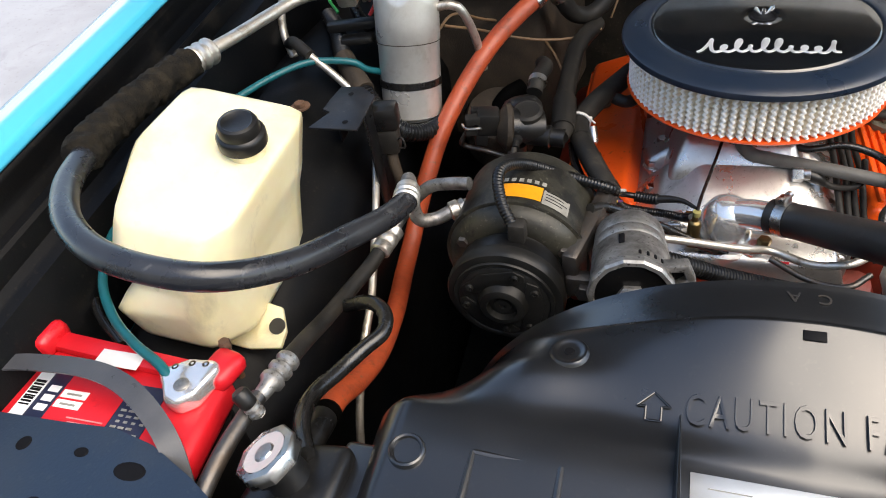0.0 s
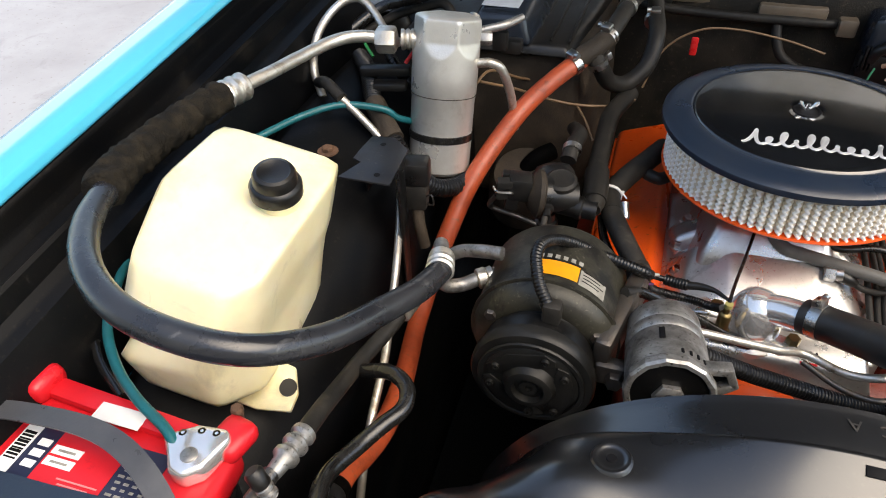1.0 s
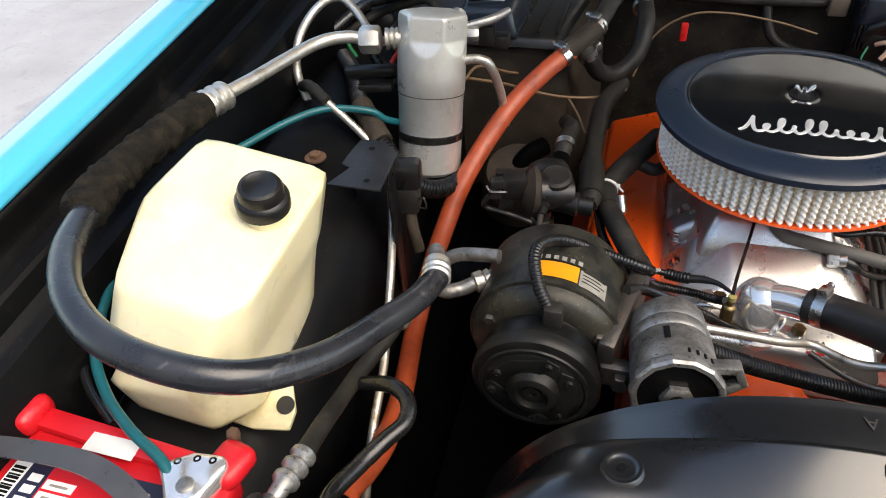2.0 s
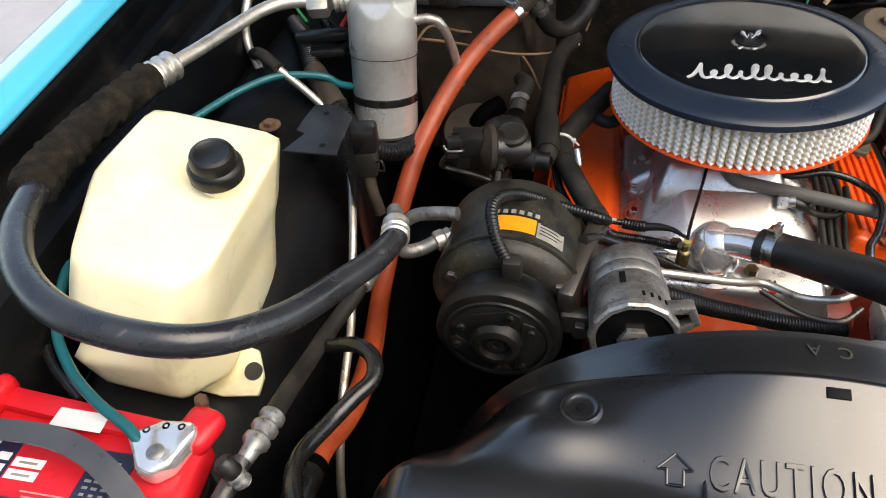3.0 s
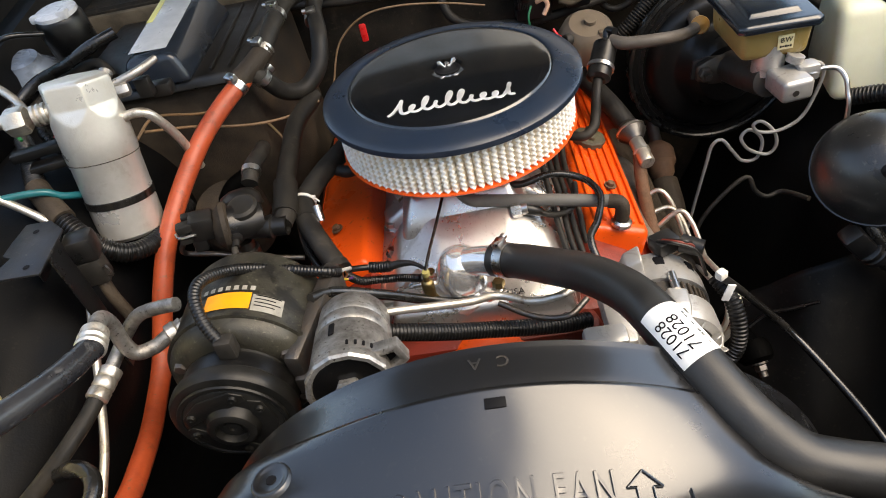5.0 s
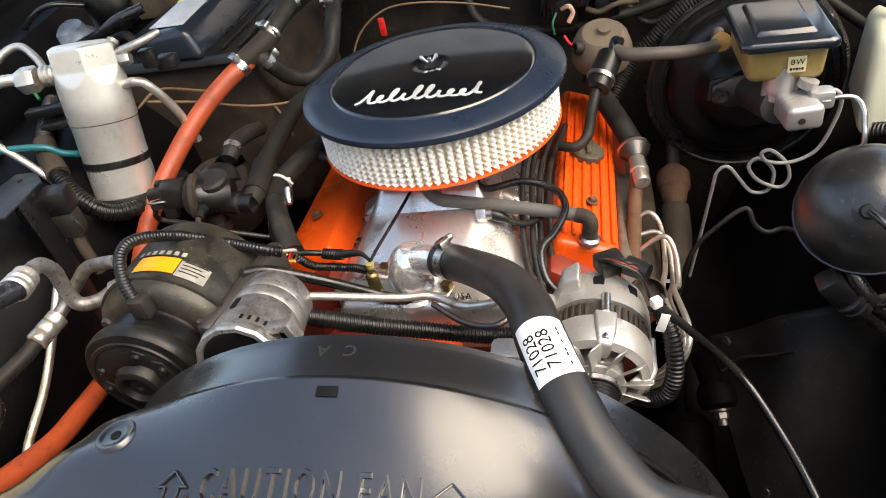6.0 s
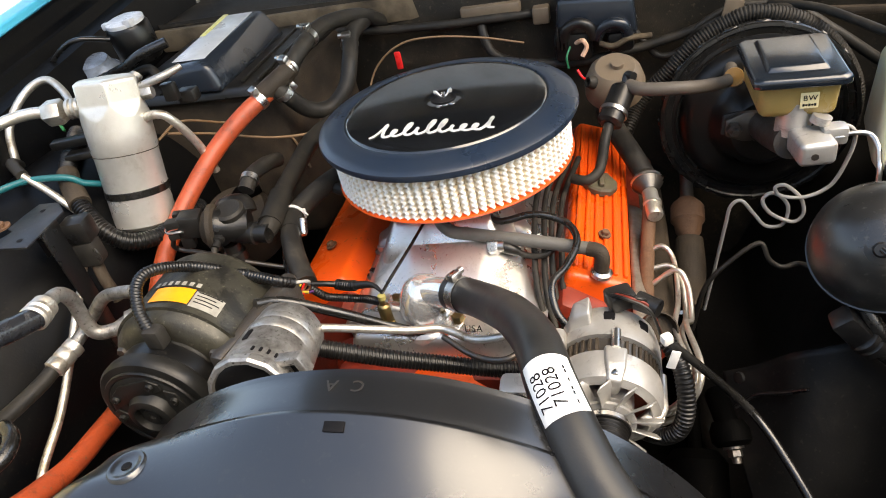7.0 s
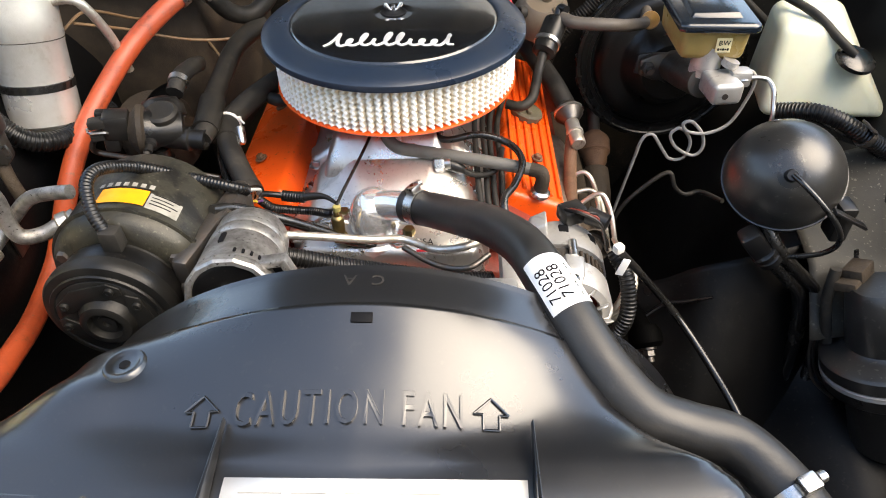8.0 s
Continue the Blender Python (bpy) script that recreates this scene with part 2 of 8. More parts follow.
ALU_PALE = surface("pale_cast_aluminium", (0.46, 0.45, 0.43), 0.40, 0.6, other=(0.36, 0.335, 0.30), mix=0.6, scale=30, fine=600, bump=0.12, stain=((0.13, 0.115, 0.10), 28, 0.56, 0.68, 0.7))
GREY_LABEL = surface("grey_worn_label", (0.30, 0.29, 0.25), 0.5, other=(0.15, 0.14, 0.12), mix=0.8, scale=60, bump=0.03)
BRACKET = surface("dark_grey_steel", (0.011, 0.0125, 0.016), 0.4, other=(0.022, 0.021, 0.021), mix=0.6, scale=30, bump=0.06, speck=(0.05, 0.045, 0.038))
CONCRETE = surface("pale_concrete", (0.36, 0.355, 0.36), 0.85, other=(0.28, 0.275, 0.28), mix=0.8, scale=1.3, fine=90, bump=0.3, speck=(0.28, 0.27, 0.26), stain=((0.22, 0.21, 0.21), 3, 0.55, 0.7, 0.6))
HOODMAT = surface("dark_hood_underside", (0.030, 0.048, 0.070), 0.5, other=(0.016, 0.017, 0.016), mix=1.0, scale=3.5, bump=0.1)
RIMSATIN = surface("satin_black_rim_paint", (0.012, 0.021, 0.038), 0.30, other=(0.020, 0.028, 0.042), mix=0.6, scale=14, bump=0.04, spread=0.06, spec=0.55)
SUCTION = surface("scuffed_grey_black_hose", (0.014, 0.0148, 0.018), 0.28, other=(0.032, 0.033, 0.036), mix=0.7, scale=14, bump=0.07, spec=0.6, stain=((0.11, 0.11, 0.11), 46, 0.60, 0.68, 0.55))
LINER = surface("dusty_rubber_liner", (0.0035, 0.0035, 0.0035), 0.5, other=(0.009, 0.0085, 0.008), mix=0.7, scale=7, bump=0.10, spec=0.2, speck=(0.014, 0.013, 0.011), stain=((0.020, 0.018, 0.015), 9, 0.56, 0.72, 0.5))


# ---- mesh helpers: a shape is (points, faces) ----
def join(*shapes):
    pts, faces = [], []
    for p, f in shapes:
        k = len(pts)
        pts += list(p)
        faces += [tuple(i + k for i in q) for q in f]
    return pts, faces


def moved(shape, m):
    return [m @ Vector(p) for p in shape[0]], shape[1]


def frame_of(axis, up=(0, 0, 1)):
    """Rotation whose z lies along axis and whose y lies near up."""
    z = Vector(axis).normalized()
    y = Vector(up)
    if abs(z.dot(y.normalized())) > 0.98:
        y = Vector((0, 1, 0))
    x = y.cross(z).normalized()
    y = z.cross(x)
    return Matrix((x, y, z)).transposed().to_4x4()


def at(p, axis=(0, 0, 1), up=(0, 0, 1)):
    return Matrix.Translation(p) @ frame_of(axis, up)


def flow(pts, n=6):
    """Points along a smooth line through pts."""
    p = [Vector(q) for q in pts]
    if len(p) == 2:
        return [p[0].lerp(p[1], i / n) for i in range(n + 1)]
    p = [2 * p[0] - p[1]] + p + [2 * p[-1] - p[-2]]
    out = []
    for i in range(1, len(p) - 2):
        a, b, c, d = p[i - 1 : i + 3]
        for k in range(n):
            t = k / n
            out.append(0.5 * ((2 * b) + (c - a) * t + (2 * a - 5 * b + 4 * c - d) * t * t + (3 * b - a - 3 * c + d) * t**3))
    out.append(p[-2].copy())
    return out


def even(line, step):
    """The same line at even steps."""
    out, left = [line[0].copy()], step
    for a, b in zip(line, line[1:]):
        d = (b - a).length
        while d > left > 0:
            a = a.lerp(b, left / d)
            out.append(a.copy())
            d, left = (b - a).length, step
        left -= d
    return out


def sweep(line, radii, seg=12, caps=True, squash=1.0):
    pts, faces = [], []
    tan = [(line[min(i + 1, len(line) - 1)] - line[max(i - 1, 0)]).normalized() for i in range(len(line))]
    side = tan[0].orthogonal().normalized()
    for i, (p, r) in enumerate(zip(line, radii)):
        side = (side - tan[i] * side.dot(tan[i])).normalized()
        other = tan[i].cross(side)
        for k in range(seg):
            a = 2 * math.pi * k / seg
            pts.append(p + r * (math.cos(a) * side + squash * math.sin(a) * other))
        if i:
            for k in range(seg):
                j = (k + 1) % seg
                faces.append(((i - 1) * seg + k, (i - 1) * seg + j, i * seg + j, i * seg + k))
    if caps:
        faces.append(tuple(range(seg - 1, -1, -1)))
        faces.append(tuple(range(len(pts) - seg, len(pts))))
    return pts, faces


def tube(pts, r, seg=12, n=6, ribs=0.0, depth=0.12):
    """A round hose, pipe or wire through pts; ribs: pitch of its corrugations."""
    line = flow(pts, n)
    if ribs:
        line = even(line, ribs / 4)
        rr = [r * (1 - depth * (0, 1, 1, 0)[i % 4]) for i in range(len(line))]
    else:
        rr = [r] * len(line)
    return sweep(line, rr, seg)


def taper(pts, rads, seg=12, n=6):
    line = flow(pts, n)
    rr = flow([(r, 0, 0) for r in rads], n)
    return sweep(line, [q.x for q in rr], seg)


def lathe(profile, m=None, seg=32):
    """Revolves (radius, height) pairs about z, then lays the shape at m."""
    pts, faces, rings = [], [], []
    for r, h in profile:
        if r < 1e-6:
            rings.append([len(pts)])
            pts.append(Vector((0, 0, h)))
        else:
            rings.append(list(range(len(pts), len(pts) + seg)))
            pts += [Vector((r * math.cos(2 * math.pi * k / seg), r * math.sin(2 * math.pi * k / seg), h)) for k in range(seg)]
    for a, b in zip(rings, rings[1:]):
        for k in range(seg):
            j = (k + 1) % seg
            if len(a) == 1 and len(b) > 1:
                faces.append((a[0], b[k], b[j]))
            elif len(b) == 1 and len(a) > 1:
                faces.append((a[k], a[j], b[0]))
            elif len(a) > 1:
                faces.append((a[k], a[j], b[j], b[k]))
    for ring, flip in ((rings[0], True), (rings[-1], False)):
        if len(ring) > 1:
            faces.append(tuple(reversed(ring)) if flip else tuple(ring))
    return moved((pts, faces), m) if m else (pts, faces)


def box(size, m=None, bev=0.0, seg=2):
    bm = bmesh.new()
    bmesh.ops.create_cube(bm, size=1.0)
    for v in bm.verts:
        v.co = Vector((v.co.x * size[0], v.co.y * size[1], v.co.z * size[2]))
    if bev:
        bmesh.ops.bevel(bm, geom=bm.edges[:], offset=bev, segments=seg, profile=0.5, affect="EDGES")
    return take(bm, m)


def take(bm, m=None):
    bm.verts.index_update()
    out = [v.co.copy() for v in bm.verts], [tuple(v.index for v in f.verts) for f in bm.faces]
    bm.free()
    return moved(out, m) if m else out


def prism(outline, depth, m=None, bev=0.0, seg=2):
    """Extrudes a flat outline (x, y) by depth along z."""
    bm = bmesh.new()
    low = [bm.verts.new((x, y, 0)) for x, y in outline]
    f = bm.faces.new(low)
    top = bmesh.ops.extrude_face_region(bm, geom=[f])
    bmesh.ops.translate(bm, vec=(0, 0, depth), verts=[g for g in top["geom"] if isinstance(g, bmesh.types.BMVert)])
    bmesh.ops.recalc_face_normals(bm, faces=bm.faces[:])
    if bev:
        bmesh.ops.bevel(bm, geom=bm.edges[:], offset=bev, segments=seg, profile=0.5, affect="EDGES")
    return take(bm, m)


def hull(rings, bev=0.0, seg=3):
    """A solid through stacked rings of equal count, closed at both ends, edges rounded."""
    bm = bmesh.new()
    rows = [[bm.verts.new(p) for p in ring] for ring in rings]
    c = len(rows[0])
    for a, b in zip(rows, rows[1:]):
        for k in range(c):
            bm.faces.new((a[k], a[(k + 1) % c], b[(k + 1) % c], b[k]))
    bm.faces.new(tuple(reversed(rows[0])))
    bm.faces.new(tuple(rows[-1]))
    bmesh.ops.recalc_face_normals(bm, faces=bm.faces[:])
    if bev:
        sharp = [e for e in bm.edges if e.calc_face_angle(0) > radians(12)]
        bmesh.ops.bevel(bm, geom=sharp, offset=bev, segments=seg, profile=0.5, affect="EDGES", clamp_overlap=True)
    return take(bm)


def soft_hull(rings, cuts=6, rounds=6):
    """A solid through stacked rings with the soft corners of blow-moulded plastic."""
    def inset(ring, f):
        c = sum((Vector(p) for p in ring), Vector()) / len(ring)
        return [c + (Vector(p) - c) * f for p in ring]
    rings = [inset(rings[0], 0.04), inset(rings[0], 0.5)] + list(rings) + [inset(rings[-1], 0.5), inset(rings[-1], 0.04)]
    bm = bmesh.new()
    rows = [[bm.verts.new(p) for p in ring] for ring in rings]
    c = len(rows[0])
    for a, b in zip(rows, rows[1:]):
        for k in range(c):
            bm.faces.new((a[k], a[(k + 1) % c], b[(k + 1) % c], b[k]))
    bm.faces.new(tuple(reversed(rows[0])))
    bm.faces.new(tuple(rows[-1]))
    bmesh.ops.recalc_face_normals(bm, faces=bm.faces[:])
    long = [e for e in bm.edges if e.calc_length() > 0.012]
    bmesh.ops.subdivide_edges(bm, edges=long, cuts=cuts, use_grid_fill=True)
    for k in range(rounds):
        bmesh.ops.smooth_vert(bm, verts=bm.verts[:], factor=0.5, use_axis_x=True, use_axis_y=True, use_axis_z=True)
    return take(bm)


def sheet(f, nu, nv):
    """A grid over f(u, v) with u and v from 0 to 1."""
    pts = [Vector(f(i / nu, j / nv)) for i in range(nu + 1) for j in range(nv + 1)]
    w = nv + 1
    return pts, [(i * w + j, (i + 1) * w + j, (i + 1) * w + j + 1, i * w + j + 1) for i in range(nu) for j in range(nv)]


def hexagon(r, h, m):
    return lathe([(r * 0.85, 0), (r, h * 0.12), (r, h * 0.85), (r * 0.85, h)], m, 6)


def words(body, size, depth, m, spacing=1.0, width=None):
    """Flat raised writing in the built-in font, centred on m."""
    c = bpy.data.curves.new("words", "FONT")
    c.body, c.size, c.extrude, c.align_x, c.align_y, c.space_character, c.resolution_u = body, size, depth, "CENTER", "CENTER", spacing, 3
    o = new("words", c)
    me = bpy.data.meshes.new_from_object(o.evaluated_get(bpy.context.evaluated_depsgraph_get()))
    s = 1.0
    if width:
        xs = [v.co.x for v in me.vertices]
        s = width / (max(xs) - min(xs))
    out = [m @ Vector((v.co.x * s, v.co.y, v.co.z)) for v in me.vertices], [tuple(p.vertices) for p in me.polygons]
    bpy.data.objects.remove(o)
    bpy.data.meshes.remove(me)
    bpy.data.curves.remove(c)
    return out


BASES = {}


def thing(name, base, label, category, group="", kind=""):
    """An empty at the thing's base that will hold its parts."""
    e = new(name)
    e.location = base
    e.empty_display_size = 0.02
    return tagged(e, label, category, group, kind)


def part(name, shape, material, parent, label="", angle=38, thick=0.0):
    """One mesh, given in world metres, under a thing or a part."""
    base = BASES.get(parent.name) or parent.location.copy()
    me = bpy.data.meshes.new(name)
    me.from_pydata([Vector(p) - base for p in shape[0]], [], shape[1])
    me.update()
    for q in me.polygons:
        q.use_smooth = True
    me.set_sharp_from_angle(angle=radians(angle))
    me.materials.append(material)
    ob = new(name, me)
    ob.parent = parent
    BASES[ob.name] = Vector(base)
    if thick:
        mod = ob.modifiers.new("thickness", "SOLIDIFY")
        mod.thickness, mod.offset = thick, -1
    if label:
        tagged(ob, label)
    return ob


def solo(name, shape, material, label, category, kind="", group="", angle=38, thick=0.0, base=None):
    """A thing that is one mesh."""
    if base is None:
        base = Vector((sum(p[0] for p in shape[0]) / len(shape[0]), sum(p[1] for p in shape[0]) / len(shape[0]), min(p[2] for p in shape[0])))
    me = bpy.data.meshes.new(name)
    me.from_pydata([Vector(p) - Vector(base) for p in shape[0]], [], shape[1])
    me.update()
    for q in me.polygons:
        q.use_smooth = True
    me.set_sharp_from_angle(angle=radians(angle))
    me.materials.append(material)
    ob = new(name, me)
    ob.location = base
    BASES[ob.name] = Vector(base)
    if thick:
        mod = ob.modifiers.new("thickness", "SOLIDIFY")
        mod.thickness, mod.offset = thick, -1
    return tagged(ob, label, category, group, kind)


def clamp_ring(p, axis, r, w=0.012, t=0.0015):
    """A worm-drive hose clamp: band and screw housing."""
    m = at(p, axis)
    band = lathe([(r, -w / 2), (r + t, -w / 2), (r + t, w / 2), (r, w / 2), (r, -w / 2)], m, 28)
    housing = box((0.016, 0.009, 0.013), m @ Matrix.Translation((0, r + 0.005, 0)), 0.002)
    screw = lathe([(0.0, 0), (0.0045, 0), (0.0045, 0.006), (0, 0.006)], m @ Matrix.Translation((0.008, r + 0.006, 0)) @ frame_of((1, 0, 0)), 10)
    return band, join(housing, screw)

# ---- the setting: drive, body panels, walls of the engine bay ----
solo("ground", sheet(lambda u, v: (-400 + 800 * u, -400 + 800 * v, 0), 8, 8), CONCRETE, "pale grey concrete driveway beside the car", "ground", "structure", base=(0, 0, 0))


def fender_line(y):
    """Inner top edge of the passenger fender at y."""
    t = (y + 0.5) / 0.38
    return -0.772 - 0.004 * t, 1.09 + 0.04 * t


def fender():
    def skin(u, v):
        y = -0.95 + 1.75 * u
        x, z = fender_line(y)
        prof = [(0.0, -0.012), (-0.004, 0.0), (-0.03, 0.006), (-0.075, -0.004), (-0.11, -0.04), (-0.13, -0.12), (-0.14, -0.35), (-0.15, -0.7)]
        k = v * (len(prof) - 1)
        i = min(int(k), len(prof) - 2)
        a, b = prof[i], prof[i + 1]
        f = k - i
        return x + a[0] + (b[0] - a[0]) * f, y, z + a[1] + (b[1] - a[1]) * f

    t = thing("fender", (-0.86, -0.1, 0.38), "glossy light blue painted front fender", "fender", kind="structure")
    part("skin", sheet(skin, 24, 28), BLUE, t, thick=0.003, angle=60)

    def lip(u, v):
        y = -0.95 + 1.75 * u
        x, z = fender_line(y)
        prof = [(0.0, -0.014), (0.003, -0.044), (0.010, -0.056), (0.026, -0.060), (0.036, -0.054), (0.0395, -0.044), (0.043, -0.042), (0.0465, -0.046), (0.050, -0.066), (0.060, -0.072), (0.072, -0.076), (0.080, -0.10), (0.09, -0.14), (0.10, -0.19)]
        k = v * (len(prof) - 1)
        i = min(int(k), len(prof) - 2)
        a, b = prof[i], prof[i + 1]
        f = k - i
        return x + a[0] + (b[0] - a[0]) * f, y, z + a[1] + (b[1] - a[1]) * f

    part("drip_channel", sheet(lip, 24, 52), INNER, t, "black painted channel along the fender edge", thick=-0.002, angle=25)


fender()


def inner_fender_passenger():
    def f(u, v):
        y = -0.80 + 1.25 * u
        x0, z0 = fender_line(y)
        x = x0 + 0.10 + min(v, 0.62) * 0.31 + max(0.0, v - 0.62) * 0.03
        dome = 0.055 * math.exp(-(((y + 0.18) / 0.28) ** 2)) * math.exp(-(((x + 0.62) / 0.14) ** 2))
        z = z0 - 0.19 - 0.08 * v - 0.50 * max(0, v - 0.45) ** 1.3 - 0.95 * max(0.0, v - 0.62) + dome - 0.12 * max(0, -0.45 - y)
        return x, y, z

    solo("inner_fender_passenger", sheet(f, 40, 24), INNER, "dusty black painted inner fender panel", "inner fender", "structure", thick=0.003, angle=60)


inner_fender_passenger()


def inner_fender_driver():
    def f(u, v):
        y = -0.85 + 1.30 * u
        x = 0.34 + 0.50 * v
        low = 0.40 + 0.10 * min(1, v * 1.8) ** 2 + 0.08 * math.exp(-(((y + 0.25) / 0.25) ** 2)) * min(1, v * 2) + 0.48 * max(0, v - 0.78) / 0.22
        rise = max(0.0, min(1.0, (v - 0.18) / 0.32))
        high = 0.40 + 0.33 * rise * rise * (3 - 2 * rise) + 0.07 * min(1, max(0, v - 0.5) / 0.22) + 0.18 * max(0, v - 0.78) / 0.22
        k = max(0.0, min(1.0, (y + 0.26) / 0.12))
        k = k * k * (3 - 2 * k)
        return x, y, low + (max(low, high) - low) * k

    solo("inner_fender_driver", sheet(f, 36, 28), INNER_DUSTY, "black inner fender panel with a creased splash shield", "inner fender", "structure", thick=0.003, angle=60)


inner_fender_driver()
solo("fender_driver", sheet(lambda u, v: (0.84 + 0.14 * v, -0.95 + 1.75 * u, 1.08 + 0.03 * u - 0.9 * v**3), 12, 16), BLUE, "light blue painted front fender of the driver side", "fender", "structure", thick=0.003, angle=60)

# firewall, cowl and the raised hood close the bay behind and above
solo("firewall", sheet(lambda u, v: (-0.85 + 1.7 * u, 0.42 + 0.02 * math.sin(9 * u) * v, 0.25 + 0.80 * v), 40, 12), FIREWALL, "grimy brown-black firewall behind the engine", "firewall", "structure", thick=-0.004, angle=60)
solo("cowl_flange", box((1.7, 0.016, 0.045), Matrix.Translation((0, 0.412, 1.022)), 0.005), DUST_TAN, "dusty tan cowl flange above the firewall", "cowl", "structure")
solo("cowl", box((1.7, 0.30, 0.03), Matrix.Translation((0, 0.58, 1.03)), 0.006), FIREWALL, "brown grimy cowl panel above the firewall", "cowl", "structure")


def hood():
    t = thing("hood", (0, 0.60, 1.08), "raised blue hood with a dark braced underside", "hood", kind="structure")
    m = Matrix.Translation((0, 0.62, 1.24)) @ Matrix.Rotation(radians(-50), 4, "X")
    for x in (-0.70, 0.70):
        part("hinge_arm", tube([(x, 0.60, 1.04), (x, 0.66, 1.14), (x, 0.62, 1.25), (x, 0.58, 1.34)], 0.014, 10), STEEL_DARK, t)
    part("skin", box((1.56, 1.32, 0.012), m @ Matrix.Translation((0, -0.66, 0.02)), 0.004), BLUE, t)
    part("inner_panel", join(box((1.50, 1.26, 0.010), m @ Matrix.Translation((0, -0.66, 0.004)), 0.003), *[box((0.07, 1.2, 0.03), m @ Matrix.Translation((x, -0.66, -0.012)), 0.01) for x in (-0.68, -0.3, 0.3, 0.68)], *[box((1.4, 0.08, 0.03), m @ Matrix.Translation((0, y, -0.012)), 0.01) for y in (-0.24, -1.24)]), HOODMAT, t)
    part("hinge_brace", box((1.46, 0.10, 0.034), m @ Matrix.Translation((0, -0.06, -0.014)), 0.01), DUST_TAN, t, "dusty tan brace along the hinge line")


hood()
# Out of view; added to shape what the air cleaner lid reflects.
solo("windscreen", box((1.50, 0.008, 0.62), Matrix.Translation((0, 0.92, 1.29)) @ Matrix.Rotation(radians(-32), 4, "X"), 0.003), WINDSCREEN, "unseen windscreen panel, mottled to colour the lid reflections", "windscreen", "structure")


def radiator_support():
    t = thing("radiator_support", (0, -0.78, 0.3), "dark blue-black painted radiator support panel with punched holes", "radiator support", kind="structure")
    # top plate on the passenger side with a curved rear edge
    edge = [(-0.80, -0.715), (-0.70, -0.716), (-0.60, -0.712), (-0.545, -0.708), (-0.50, -0.716), (-0.45, -0.736), (-0.41, -0.756), (-0.37, -0.772)]
    out = edge + [(0.85, -0.772), (0.85, -0.98), (-0.80, -0.98)]
    part("top_plate", prism(out, 0.004, Matrix.Translation((0, 0, 0.955))), RADPAN, t)
    part("front_wall", box((1.6, 0.02, 0.55), Matrix.Translation((0, -0.80, 0.675)), 0.004), SHADE_GRIME, t)
    for x, y, a, b in ((-0.505, -0.742, 0.013, 0.007), (-0.62, -0.738, 0.006, 0.006), (-0.56, -0.735, 0.006, 0.004), (-0.57, -0.79, 0.010, 0.010)):
        part("hole", moved(lathe([(0, 0.0006), (0.01, 0.0006), (0.0118, 0.0)], None, 16), Matrix.Translation((x, y, 0.9592)) @ Matrix.Diagonal((a / 0.01, b / 0.01, 1, 1))), INK, t, "punched hole in the panel")


radiator_support()
# Added out of view: cuts the low sky and bounces light at the engine.
solo("fill_wall", box((16, 0.2, 3.8), Matrix.Translation((0, -5.0, 1.9)), 0.02), WALL, "unseen cream wall added to block low sky and bounce fill light", "wall", "structure")
# Plate that closes the bay; its near-black colour stands in for deep shade.
solo("engine_bay_underside", box((1.5, 1.2, 0.03), Matrix.Translation((0, -0.2, 0.24)), 0.005), SHADE_GRIME, "near-black plate below the engine, deep shade put into its colour", "crossmember", "structure")

